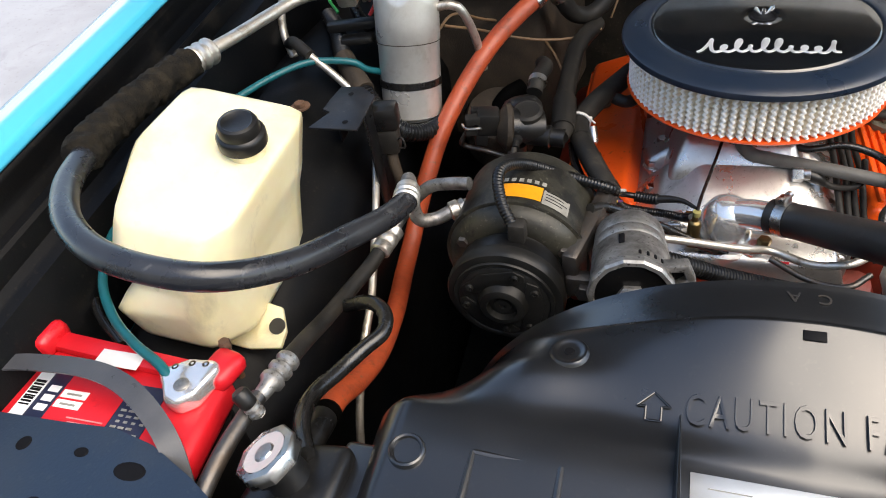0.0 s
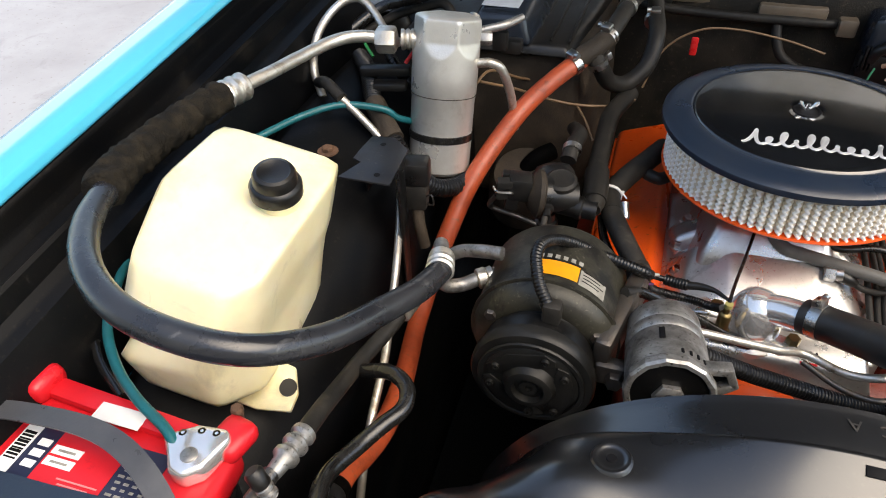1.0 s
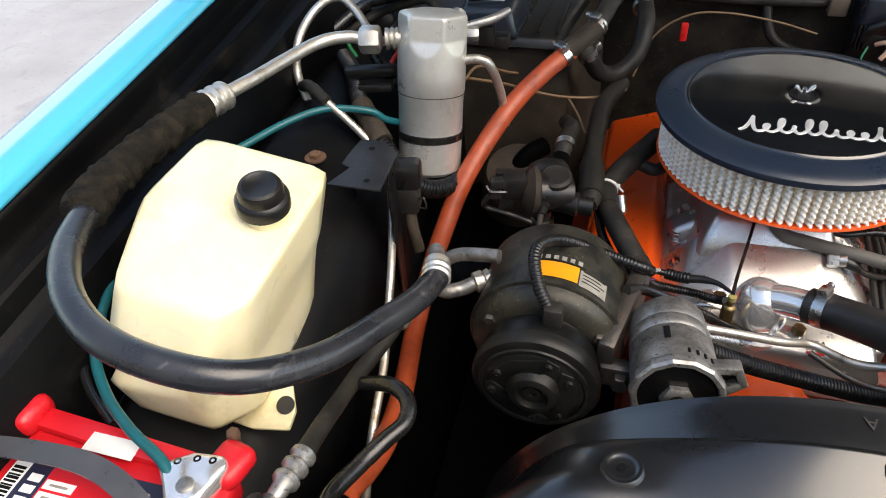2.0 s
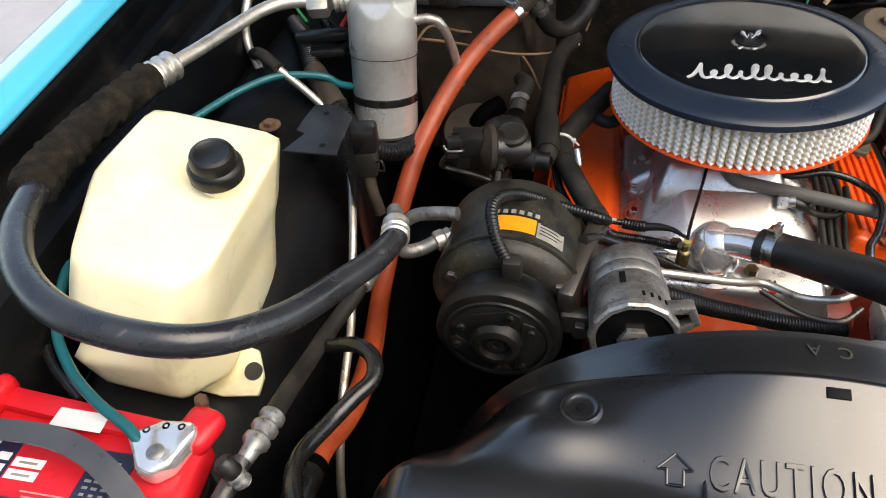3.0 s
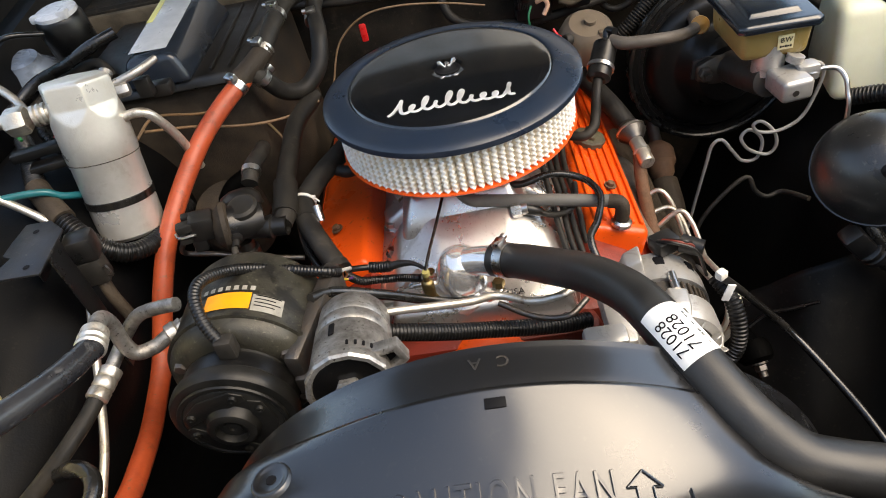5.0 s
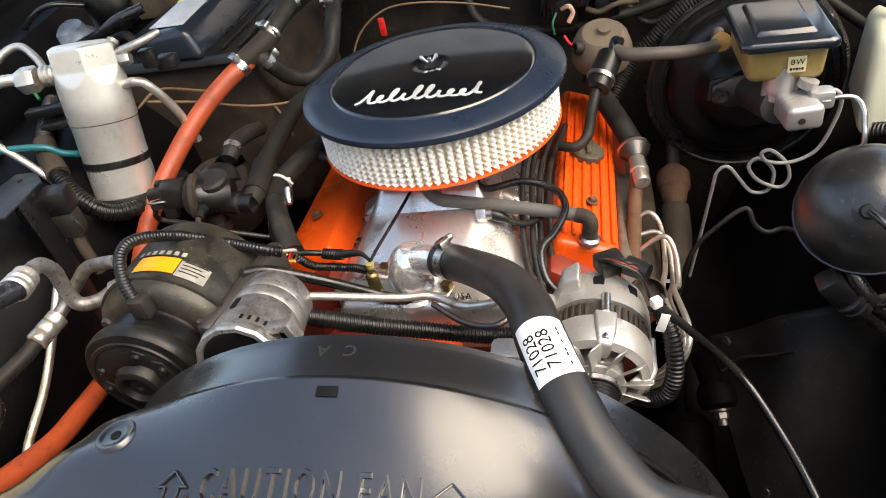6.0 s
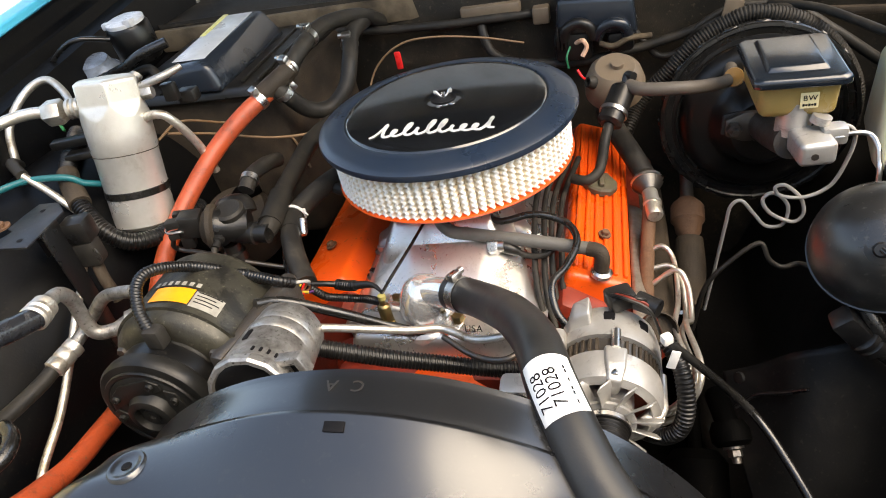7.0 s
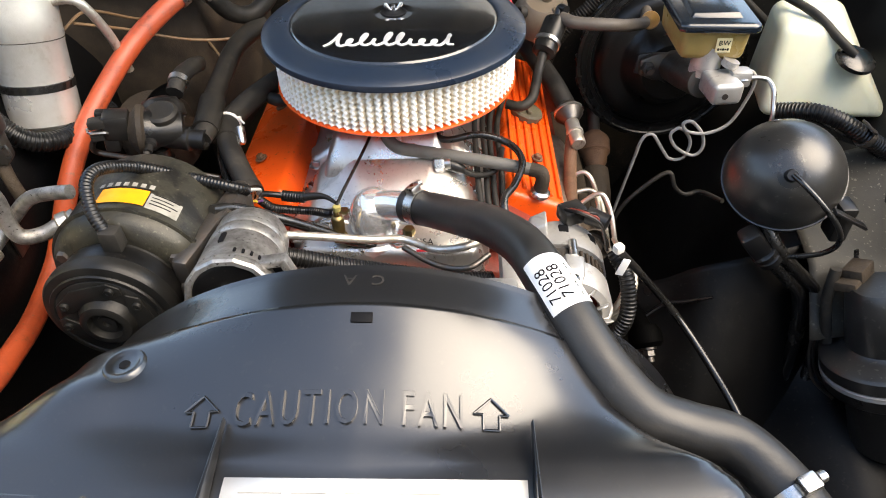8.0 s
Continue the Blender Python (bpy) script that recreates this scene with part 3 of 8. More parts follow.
# ---- air cleaner ----
def air_cleaner():
    t = thing("air_cleaner", (0, 0, 0.905), "round black-topped air cleaner with a white pleated element", "air cleaner")
    part("base_pan", lathe([(0.0, 0.905), (0.09, 0.905), (0.14, 0.912), (0.158, 0.9195), (0.1665, 0.9215), (0.1680, 0.9235), (0.1670, 0.9255), (0.158, 0.9265), (0, 0.9265)], None, 96), ORANGE, t, "orange painted base pan rim")
    # rounded pleats pressed into a zigzag by the mesh that wraps them
    n, rows = 94, 64
    pts, faces = [], []
    cols = 8 * n
    for i in range(rows + 1):
        h = i / rows
        sway = 0.13 * math.cos(2 * math.pi * 8 * h)
        for k in range(cols):
            a = 2 * math.pi * (k / 8 + sway) / n
            r = 0.1560 + 0.0075 * (0, 0, 0.72, 0.95, 1, 1, 0.95, 0.72)[k % 8]
            pts.append(Vector((r * math.cos(a), r * math.sin(a), 0.926 + 0.061 * h)))
    for i in range(rows):
        for k in range(cols):
            j = (k + 1) % cols
            faces.append((i * cols + k, i * cols + j, (i + 1) * cols + j, (i + 1) * cols + k))
    el = part("element", (pts, faces), PAPER, t, "white pleated paper filter element", angle=50)
    strands = []
    for k in range(n):
        line = []
        for i in range(49):
            a = 2 * math.pi * (k + 4.5 / 8 + 0.15 * math.cos(2 * math.pi * 8 * i / 48)) / n
            line.append(Vector((0.1638 * math.cos(a), 0.1638 * math.sin(a), 0.926 + 0.061 * i / 48)))
        strands.append(sweep(line, [0.0021 + 0.0004 * math.cos(2 * math.pi * 16 * i / 48) for i in range(49)], 6, False))
    part("wire_mesh", join(*strands), WIRE, el, "bright expanded metal mesh round the element", angle=80)
    dome = lambda r: 1.0130 - 0.0052 * (r / 0.137) ** 2
    lid = part("lid", lathe([(0.0, 1.0035), (0.0120, 1.0035), (0.0148, 1.0122)] + [(r, dome(r)) for r in (0.0162, 0.03, 0.05, 0.07, 0.09, 0.11, 0.125, 0.1355)] + [(0.1378, 1.0070), (0.1388, 1.0056), (0.1400, 1.0046), (0.1405, 1.0030), (0.1405, 0.990), (0, 0.990)], None, 128), LIDBLACK, t, "black painted lid with a stepped rim")
    part("rim", lathe([(0.1400, 0.992), (0.1400, 1.0042), (0.1412, 1.0056), (0.1430, 1.0062), (0.152, 1.0052), (0.165, 1.0024), (0.1735, 0.9996), (0.1780, 0.9962), (0.1788, 0.9915), (0.1775, 0.9880), (0.172, 0.9868), (0.150, 0.9868)], None, 128), RIMSATIN, lid, "satin black rolled rim of the lid")
    # the maker's mark as plain silver strokes
    line = []
    high = [0.032, 0.016, 0.030, 0.015, 0.032, 0.031, 0.014, 0.015, 0.014, 0.030]
    x, turns = -0.080, 8
    for i, q in enumerate(high):
        w = 0.021 if i == 0 else 0.0152
        for k in range(turns):
            a = 2 * math.pi * k / turns
            rise = 0.5 - 0.5 * math.cos(a)
            line.append((x + w * k / turns + 0.0055 * math.sin(a) * (1 if i % 3 else 0.6) + 0.22 * q * rise, q * rise))
        x += w
    line.append((x + 0.004, 0.004))
    ys = -0.097
    pth = [(a, ys + b, 0.0) for a, b in line]
    sq = sweep(flow(pth, 3), [0.0025] * (3 * (len(pth) - 1) + 1), 8)
    flat = [(p[0], p[1], dome(math.hypot(p[0], p[1])) + 0.0005 + (0.0006 if i % 2 else 0.0)) for i, p in enumerate(sq[0])]
    part("emblem", (flat, sq[1]), SILVER, lid, "flowing silver maker's mark on the lid")
    nut = part("wing_nut", moved(join(lathe([(0, 1.003), (0.0085, 1.003), (0.0085, 1.007), (0.0055, 1.014), (0.0036, 1.014), (0.0034, 1.027), (0, 1.028)], None, 16), *[prism([(0, 0), (0.006, 0), (0.0165, 0.017), (0.0150, 0.0235), (0.0105, 0.0225), (0.0045, 0.010), (0, 0.009)], 0.0046, Matrix.Translation((0, 0, 1.010)) @ Matrix.Rotation(a, 4, "Z") @ Matrix.Rotation(radians(90), 4, "X") @ Matrix.Translation((0, 0, -0.0016)), 0.0012) for a in (0.25, 0.25 + math.pi)]), Matrix.Translation((0, 0.003, 1.0050)) @ Matrix.Diagonal((0.80, 0.80, 0.66, 1)) @ Matrix.Translation((0, 0, -1.003))), CHROME, t, "bright wing nut and stud")
    part("dished_washer", lathe([(0, 1.0052), (0.0105, 1.0052), (0.0132, 1.0125), (0.0142, 1.0134), (0.0172, 1.0136), (0.0180, 1.0128)], None, 40), INK, nut, "dull black dished washer under the nut")
    return t


air_cleaner()


# ---- engine block, heads, intake ----
def engine():
    t = thing("engine_block", (0, 0, 0.40), "orange painted V8 engine block and heads, darker than the covers", "engine")
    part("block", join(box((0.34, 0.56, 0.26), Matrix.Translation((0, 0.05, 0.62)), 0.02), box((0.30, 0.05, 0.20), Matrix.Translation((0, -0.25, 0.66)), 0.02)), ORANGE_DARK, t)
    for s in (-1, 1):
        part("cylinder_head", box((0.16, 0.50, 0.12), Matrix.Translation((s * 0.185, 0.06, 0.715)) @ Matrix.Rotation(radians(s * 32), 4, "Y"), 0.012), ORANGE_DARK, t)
    part("timing_cover", lathe([(0, 0), (0.10, 0), (0.105, 0.01), (0.10, 0.05), (0, 0.055)], at((0, -0.245, 0.66), (0, -1, 0)), 32), ORANGE, t)
    return t


engine()


def valve_cover(name, s, x, label):
    """s: +1 on the driver side; a ribbed cover that leans outwards."""
    m = Matrix.Translation((s * x, 0.065, 0.790)) @ Matrix.Rotation(radians(s * 19), 4, "Y")
    t = thing(name, (s * x, 0.055, 0.76), label, "valve cover")
    L, W = 0.43, 0.084
    crest, spread = (W / 2, 0.008) if s > 0 else (W / 2 + 0.010, 0.046)
    body = hull([[(-W / 2 - spread, -L / 2 - 0.006, -0.075), (crest + 0.008, -L / 2 - 0.006, -0.075), (crest + 0.008, L / 2 + 0.006, -0.075), (-W / 2 - spread, L / 2 + 0.006, -0.075)], [(-W / 2, -L / 2, 0.022), (crest, -L / 2, 0.022), (crest, L / 2, 0.022), (-W / 2, L / 2, 0.022)]], 0.009)
    part("shell", moved(body, m), ORANGE, t)
    for k in range(6 if s > 0 else 5):
        if s > 0:
            place = Matrix.Translation((-0.033 + 0.0132 * k, 0, 0.0225))
        else:
            q = 0.12 + 0.17 * k
            place = Matrix.Translation((-W / 2 - spread * q, 0, 0.022 - 0.097 * q)) @ Matrix.Rotation(-math.atan2(0.097, spread), 4, "Y")
        part("rib", box((0.0065, L - 0.03, 0.008), m @ place, 0.0028), ORANGE, t)
    for y in (-0.12, 0.03):
        part("hold_down_bolt", join(lathe([(0, 0), (0.009, 0), (0.009, 0.002), (0, 0.002)], m @ Matrix.Translation((0.004 if s > 0 else 0.0, y, 0.0265)), 14), hexagon(0.006, 0.006, m @ Matrix.Translation((0.004 if s > 0 else 0.0, y, 0.028)))), RUST, t)
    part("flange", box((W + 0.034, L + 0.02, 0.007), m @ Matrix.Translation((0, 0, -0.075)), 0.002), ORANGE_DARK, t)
    return t


valve_cover("valve_cover", 1, 0.190, "bright orange ribbed valve cover on the driver side head")
valve_cover("valve_cover", -1, 0.196, "bright orange ribbed valve cover on the passenger side head")


def intake():
    t = thing("intake_manifold", (0, -0.03, 0.76), "cast aluminium intake manifold with satin sheen", "intake manifold")

    def f(u, v):
        x, y = -0.140 + 0.272 * u, -0.205 + 0.30 * v
        k = max(0.0, min(1.0, (1.02 - abs((x + 0.004) / 0.136)) / 0.5))
        return x, y, 0.792 + 0.030 * k * k * (3 - 2 * k) - 0.012 * math.exp(-(((x + 0.02) / 0.05) ** 2) - ((y + 0.20) / 0.04) ** 2)

    part("valley", sheet(f, 36, 36), ALU_CAST, t, thick=0.012, angle=60)
    part("plenum", hull([[(-0.108, -0.140, 0.800), (0.090, -0.140, 0.800), (0.092, 0.09, 0.800), (-0.110, 0.09, 0.800)], [(-0.094, -0.122, 0.852), (0.072, -0.122, 0.848), (0.078, 0.08, 0.852), (-0.098, 0.08, 0.852)], [(-0.078, -0.098, 0.884), (0.058, -0.098, 0.884), (0.060, 0.08, 0.884), (-0.080, 0.08, 0.884)]], 0.010, 4), ALU_CAST, t, angle=50)

    def runner(a, b, w0, w1, za, zb):
        a, b = Vector(a), Vector(b)
        d = (b - a).normalized()
        n = Vector((-d.y, d.x, 0))
        rings = []
        for p, w, z in ((a, w0, za), (a.lerp(b, 0.5), (w0 + w1) / 2, (za + zb) / 2 + 0.006), (b, w1, zb)):
            rings.append([(p.x - n.x * w, p.y - n.y * w, 0.795), (p.x - n.x * w * 0.55, p.y - n.y * w * 0.55, z), (p.x + n.x * w * 0.55, p.y + n.y * w * 0.55, z), (p.x + n.x * w, p.y + n.y * w, 0.795)])
        return hull(rings, 0.007, 3)

    part("runner", runner((-0.132, -0.045, 0), (-0.060, -0.030, 0), 0.030, 0.030, 0.818, 0.845), ALU_CAST, t, angle=50)
    part("runner", runner((0.124, -0.050, 0), (0.050, -0.030, 0), 0.028, 0.030, 0.816, 0.845), ALU_CAST, t, angle=50)
    part("front_ramp", hull([[(-0.136, -0.222, 0.790), (0.126, -0.222, 0.790), (0.126, -0.085, 0.790), (-0.136, -0.085, 0.790)], [(-0.112, -0.205, 0.806), (0.104, -0.205, 0.806), (0.094, -0.095, 0.838), (-0.104, -0.095, 0.838)], [(-0.050, -0.170, 0.824), (0.044, -0.170, 0.824), (0.056, -0.098, 0.868), (-0.062, -0.098, 0.868)]], 0.006, 3), ALU_CAST, t, angle=40)
    part("thermostat_pad", lathe([(0.046, -0.03), (0.044, 0.010), (0.040, 0.014), (0, 0.014)], Matrix.Translation((-0.022, -0.202, 0.790)), 32), ALU_CAST, t)
    part("front_wall", box((0.262, 0.014, 0.075), Matrix.Translation((-0.002, -0.207, 0.765)), 0.005), ALU_CAST, t)
    part("water_crossover", hull([[(-0.13, -0.25, 0.762), (0.125, -0.25, 0.762), (0.125, -0.19, 0.762), (-0.13, -0.19, 0.762)], [(-0.115, -0.245, 0.800), (0.11, -0.245, 0.800), (0.11, -0.195, 0.815), (-0.115, -0.195, 0.815)]], 0.008), ALU_CAST, t)
    for x, y, z in ((-0.118, -0.12, 0.812), (-0.122, -0.06, 0.812), (0.108, -0.13, 0.812), (0.112, -0.07, 0.812), (-0.11, 0.0, 0.815)):
        part("bolt", join(lathe([(0, 0), (0.012, 0), (0.012, 0.003), (0, 0.003)], Matrix.Translation((x, y, z - 0.008)), 16), hexagon(0.008, 0.009, Matrix.Translation((x, y, z - 0.005)))), STEEL, t)
    part("print", words("USA", 0.012, 0.0003, Matrix.Translation((0.044, -0.2335, 0.8065)) @ Matrix.Rotation(radians(52), 4, "X"), 1.1), INK, t, "black printed country letters")
    part("print_line", box((0.020, 0.0004, 0.003), Matrix.Translation((0.044, -0.2425, 0.800)) @ Matrix.Rotation(radians(-38), 4, "X")), RED, t, "red printed line as a plain bar")
    part("carburettor", join(box((0.13, 0.16, 0.05), Matrix.Translation((0, 0.01, 0.872)), 0.01), lathe([(0, 0.88), (0.062, 0.88), (0.062, 0.91), (0, 0.91)], None, 32)), ALU_DULL, t, "aluminium carburettor under the air cleaner")
    return t


intake()


# ---- fan shroud ----
RING_R, RING_X, RING_Z = 0.325, 0.012, 0.670


def shroud_point(u, v):
    """u across from -1 to 1, v from the shelf edge (0) to the ring (1)."""
    a = radians(78) * u
    ring = Vector((RING_X + RING_R * math.sin(a), -0.522, RING_Z + RING_R * math.cos(a)))
    k = abs(u)
    fx = RING_X + (0.385 if u < 0 else 0.325) * (u + 0.10 * u * (1 - k))
    fz = 0.9440 - 0.20 * max(0.0, (k - 0.80) / 0.20) ** 2
    front = Vector((fx, -0.642 + 0.014 * k, fz))
    s = v * v * (3 - 2 * v) if k > 0.5 else v
    w = (1 - min(1, k / 0.5)) * v + min(1, k / 0.5) * (v * v * (3 - 2 * v))
    p = front.lerp(ring, v)
    p.z = front.z + (ring.z - front.z) * w
    p.z += 0.007 * math.exp(-((v / 0.20) ** 2))
    f = min(1.0, v / 0.62)
    p.z += (0.037 if u < 0 else 0.010) * math.exp(-(((k - 0.60) / 0.19) ** 2)) * f * f * (3 - 2 * f) * (1 - 0.35 * max(0.0, (v - 0.85) / 0.15) ** 2)
    return p


def shroud():
    t = thing("fan_shroud", (0, -0.6, 0.45), "satin black plastic fan shroud with raised lettering", "fan shroud")

    def edge_fall(p):
        """On the driver side the top ends on a diagonal and drops away."""
        over = p.x - (0.196 + 1.05 * max(0.0, -0.575 - p.y))
        if over > 0 and p.y < -0.53:
            p.z -= min(0.20, 26 * over * over if over < 0.02 else 0.0104 + 1.5 * (over - 0.02))
        return p

    def body(u, v):
        if v >= 0.25:
            w = (v - 0.25) / 0.75
            return edge_fall(shroud_point(-1 + 2 * u, w))
        p = shroud_point(-1 + 2 * u, 0)
        p.y = -0.762 + (p.y + 0.762) * v / 0.25
        p.z += 0.007 * math.exp(-(((0.25 - v) / 0.11) ** 2)) - 0.007
        return edge_fall(p)

    part("hood_section", sheet(body, 130, 48), SHROUD, t, thick=0.003, angle=70)

    def ring(u, v):
        a = radians(-95 + 190 * u)
        prof = [(RING_R - 0.0002, -0.5225), (RING_R + 0.0002, -0.517), (RING_R + 0.0002, -0.487), (RING_R + 0.0012, -0.481), (RING_R - 0.002, -0.478), (RING_R - 0.006, -0.480), (RING_R - 0.007, -0.52)]
        k = v * (len(prof) - 1)
        i = min(int(k), len(prof) - 2)
        f = k - i
        r = prof[i][0] + (prof[i + 1][0] - prof[i][0]) * f
        y = prof[i][1] + (prof[i + 1][1] - prof[i][1]) * f
        return RING_X + r * math.sin(a), y, RING_Z + r * math.cos(a)

    part("ring_lip", sheet(ring, 90, 24), SHROUD, t, angle=50)
    # flat shelf over the radiator
    part("shelf", hull([[(-0.352, -0.76, 0.88), (0.270, -0.76, 0.88), (0.225, -0.660, 0.88), (-0.352, -0.660, 0.88)], [(-0.350, -0.76, 0.930), (0.268, -0.76, 0.930), (0.223, -0.660, 0.930), (-0.350, -0.660, 0.930)]], 0.006), SHROUD, t)
    for x in (-0.081, 0.142):
        part("gusset", hull([[(x - 0.005, -0.745, 0.943), (x + 0.005, -0.745, 0.943), (x + 0.001, -0.606, 0.957), (x - 0.001, -0.606, 0.957)], [(x - 0.0025, -0.745, 0.968), (x + 0.0025, -0.745, 0.968), (x + 0.0006, -0.607, 0.9635), (x - 0.0006, -0.607, 0.9635)]], 0.0008), SHROUD, t)
    slope = (shroud_point(0, 1) - shroud_point(0, 0)).normalized()
    up = Vector((1, 0, 0)).cross(slope)

    def on(x, v, lift=0.0):
        return shroud_point(0, v) + Vector((x - RING_X, 0, 0)) + up * lift

    # lettering stands on the slope, following its crown
    m = Matrix.Translation(on(0.008, 0.365)) @ Matrix((Vector((1, 0, 0)), slope, up)).transposed().to_4x4()
    pts, faces = words("CAUTION FAN", 0.036, 0.0025, m, 1.22, 0.169)

    def drape(shape):
        out = []
        for p in shape[0]:
            q = Vector(p)
            h = (q - m.translation).dot(up)
            v = (q.y + 0.642) / 0.120
            w = 0.385 if q.x < RING_X else 0.325
            base = shroud_point((q.x - RING_X) / w, max(0, min(1, v)))
            for _ in range(3):
                base = shroud_point((q.x - RING_X) / w * ((q.x - RING_X) / (base.x - RING_X) if abs(base.x - RING_X) > 1e-4 else 1), max(0, min(1, v)))
            out.append(Vector((q.x, q.y, base.z)) + up * h)
        return out, shape[1]

    part("lettering", drape((pts, faces)), SHROUD, t, "raised warning letters moulded in the plastic", angle=20)
    arrow = [(-0.006, -0.011), (0.006, -0.011), (0.006, 0.001), (0.013, 0.001), (0, 0.013), (-0.013, 0.001), (-0.006, 0.001)]
    for x in (-0.097, 0.117):
        bars = []
        for a, b in zip(arrow, arrow[1:] + arrow[:1]):
            bars.append(sweep([m @ Vector((x - 0.012 + a[0], a[1], 0.001)), m @ Vector((x - 0.012 + b[0], b[1], 0.001))], [0.0009, 0.0009], 6))
        part("arrow_mark", drape(join(*bars)), SHROUD, t, "moulded arrow outline")
    # small slot, a dimple with its screw hole at each side
    part("slot", box((0.017, 0.0085, 0.0014), Matrix.Translation(on(0.014, 0.90, 0.0008)) @ frame_of(up, slope), 0.0005), INK, t, "small rectangular slot through the plastic")
    u, v, d = -0.45, 0.70, 0.02
    p = shroud_point(u, v)
    lean = (shroud_point(u + d, v) - shroud_point(u - d, v)).cross(shroud_point(u, v + d) - shroud_point(u, v - d)).normalized()
    q = at(p, lean, (0, 1, 0))
    boss = part("screw_boss", lathe([(0.0190, -0.0045), (0.0172, 0.0006), (0.0155, 0.0026), (0.0138, 0.0028), (0.0118, 0.0016), (0.0085, 0.0008), (0, 0.0008)], q, 36), SHROUD, t, "round moulded boss with a screw hole")
    part("screw_hole", lathe([(0, 0.0018), (0.0040, 0.0018), (0.0046, 0.0008), (0, 0.0006)], q, 18), INK, boss)
    for x, y in ((-0.288, -0.672), (-0.165, -0.705)):
        q = Matrix.Translation((x, y, 0.9490)) @ Matrix.Diagonal((0.80, 0.80, 1, 1))
        boss = part("screw_boss", lathe([(0.0205, -0.006), (0.0190, 0.0022), (0.0172, 0.0034), (0.0150, 0.0028), (0.0128, -0.0030), (0.0050, -0.0036), (0, -0.0036)], q, 28), SHROUD, t, "round moulded boss with a screw hole")
        part("screw_hole", lathe([(0, -0.0028), (0.0046, -0.0028), (0.0050, -0.0036), (0, -0.0036)], q, 16), INK, boss)
    # raised rectangular frame and label on the shelf
    fr = []
    for a, b in (((-0.235, -0.662), (-0.165, -0.662)), ((-0.165, -0.662), (-0.165, -0.745)), ((-0.235, -0.662), (-0.235, -0.745))):
        fr.append(sweep([Vector((*a, 0.9475)), Vector((*b, 0.9455))], [0.0032, 0.0032], 8))
    part("raised_frame", join(*fr), SHROUD, t)
    def paper(x0, x1, y0, y1, lift, nu=2, nv=10):
        def f(u, v):
            y = y0 + (y1 - y0) * v
            return x0 + (x1 - x0) * u, y, 0.9440 + lift + 0.007 * math.exp(-((0.25 * (y + 0.642) / 0.12 / 0.11) ** 2))

        return sheet(f, nu, nv)

    lab = part("label", paper(-0.072, 0.136, -0.742, -0.648, 0.0010), WHITE_LABEL, t, "white paper label with fine print", thick=0.0006)
    for k in range(10):
        part("print", join(*[paper(-0.060 + 0.036 * j, -0.030 + 0.036 * j - 0.006 * ((k + j) % 3), -0.6595 - 0.0078 * k, -0.6586 - 0.0078 * k, 0.0014, 1, 1) for j in range(4 + k % 2)]), GREY_LABEL, lab, "fine print too small to read")
    for p, a in ((Vector((0.001, -0.498, 0)), "A"), (Vector((0.024, -0.498, 0)), "C")):
        ang = math.asin((p.x - RING_X) / RING_R)
        c = Vector((p.x, p.y, RING_Z + (RING_R + 0.0012) * math.cos(ang)))
        part("stamped_letter", words(a, 0.016, 0.0003, Matrix.Translation(c) @ Matrix.Rotation(math.pi, 4, "Z")), STEEL_DARK, t, "scratched letter on the ring")
    return t


shroud()


# ---- upper radiator hose and thermostat elbow ----
def thermostat_elbow():
    t = thing("thermostat_elbow", (-0.022, -0.200, 0.805), "polished chrome thermostat housing elbow", "thermostat housing")
    dome = [(0.034, 0.0), (0.0345, 0.008), (0.033, 0.018), (0.0295, 0.030), (0.023, 0.041), (0.014, 0.048), (0.006, 0.0505), (0, 0.051)]
    part("elbow", join(lathe(dome, Matrix.Translation((-0.022, -0.200, 0.812)), 40), taper([(-0.012, -0.205, 0.843), (0.010, -0.215, 0.851), (0.045, -0.236, 0.860)], [0.0195, 0.0195, 0.0190], 28, 8)), POLISHED, t, angle=60)
    part("flange", prism([(-0.055, -0.012), (-0.045, -0.022), (0.045, -0.022), (0.055, -0.012), (0.055, 0.012), (0.045, 0.022), (-0.045, 0.022), (-0.055, 0.012)], 0.010, Matrix.Translation((-0.022, -0.202, 0.800)) @ Matrix.Rotation(radians(-25), 4, "Z"), 0.002), POLISHED, t)
    for x, y in ((-0.066, -0.182), (0.024, -0.222)):
        part("bolt", hexagon(0.0085, 0.010, Matrix.Translation((x, y, 0.810))), BRASS, t)


thermostat_elbow()
HOSE = [(0.024, -0.222, 0.857), (0.055, -0.244, 0.867), (0.090, -0.286, 0.890), (0.122, -0.340, 0.922), (0.150, -0.400, 0.947), (0.168, -0.458, 0.957), (0.186, -0.500, 0.950), (0.208, -0.540, 0.936), (0.236, -0.570, 0.922), (0.270, -0.579, 0.912), (0.305, -0.588, 0.907), (0.330, -0.616, 0.902), (0.346, -0.650, 0.898), (0.360, -0.690, 0.892)]


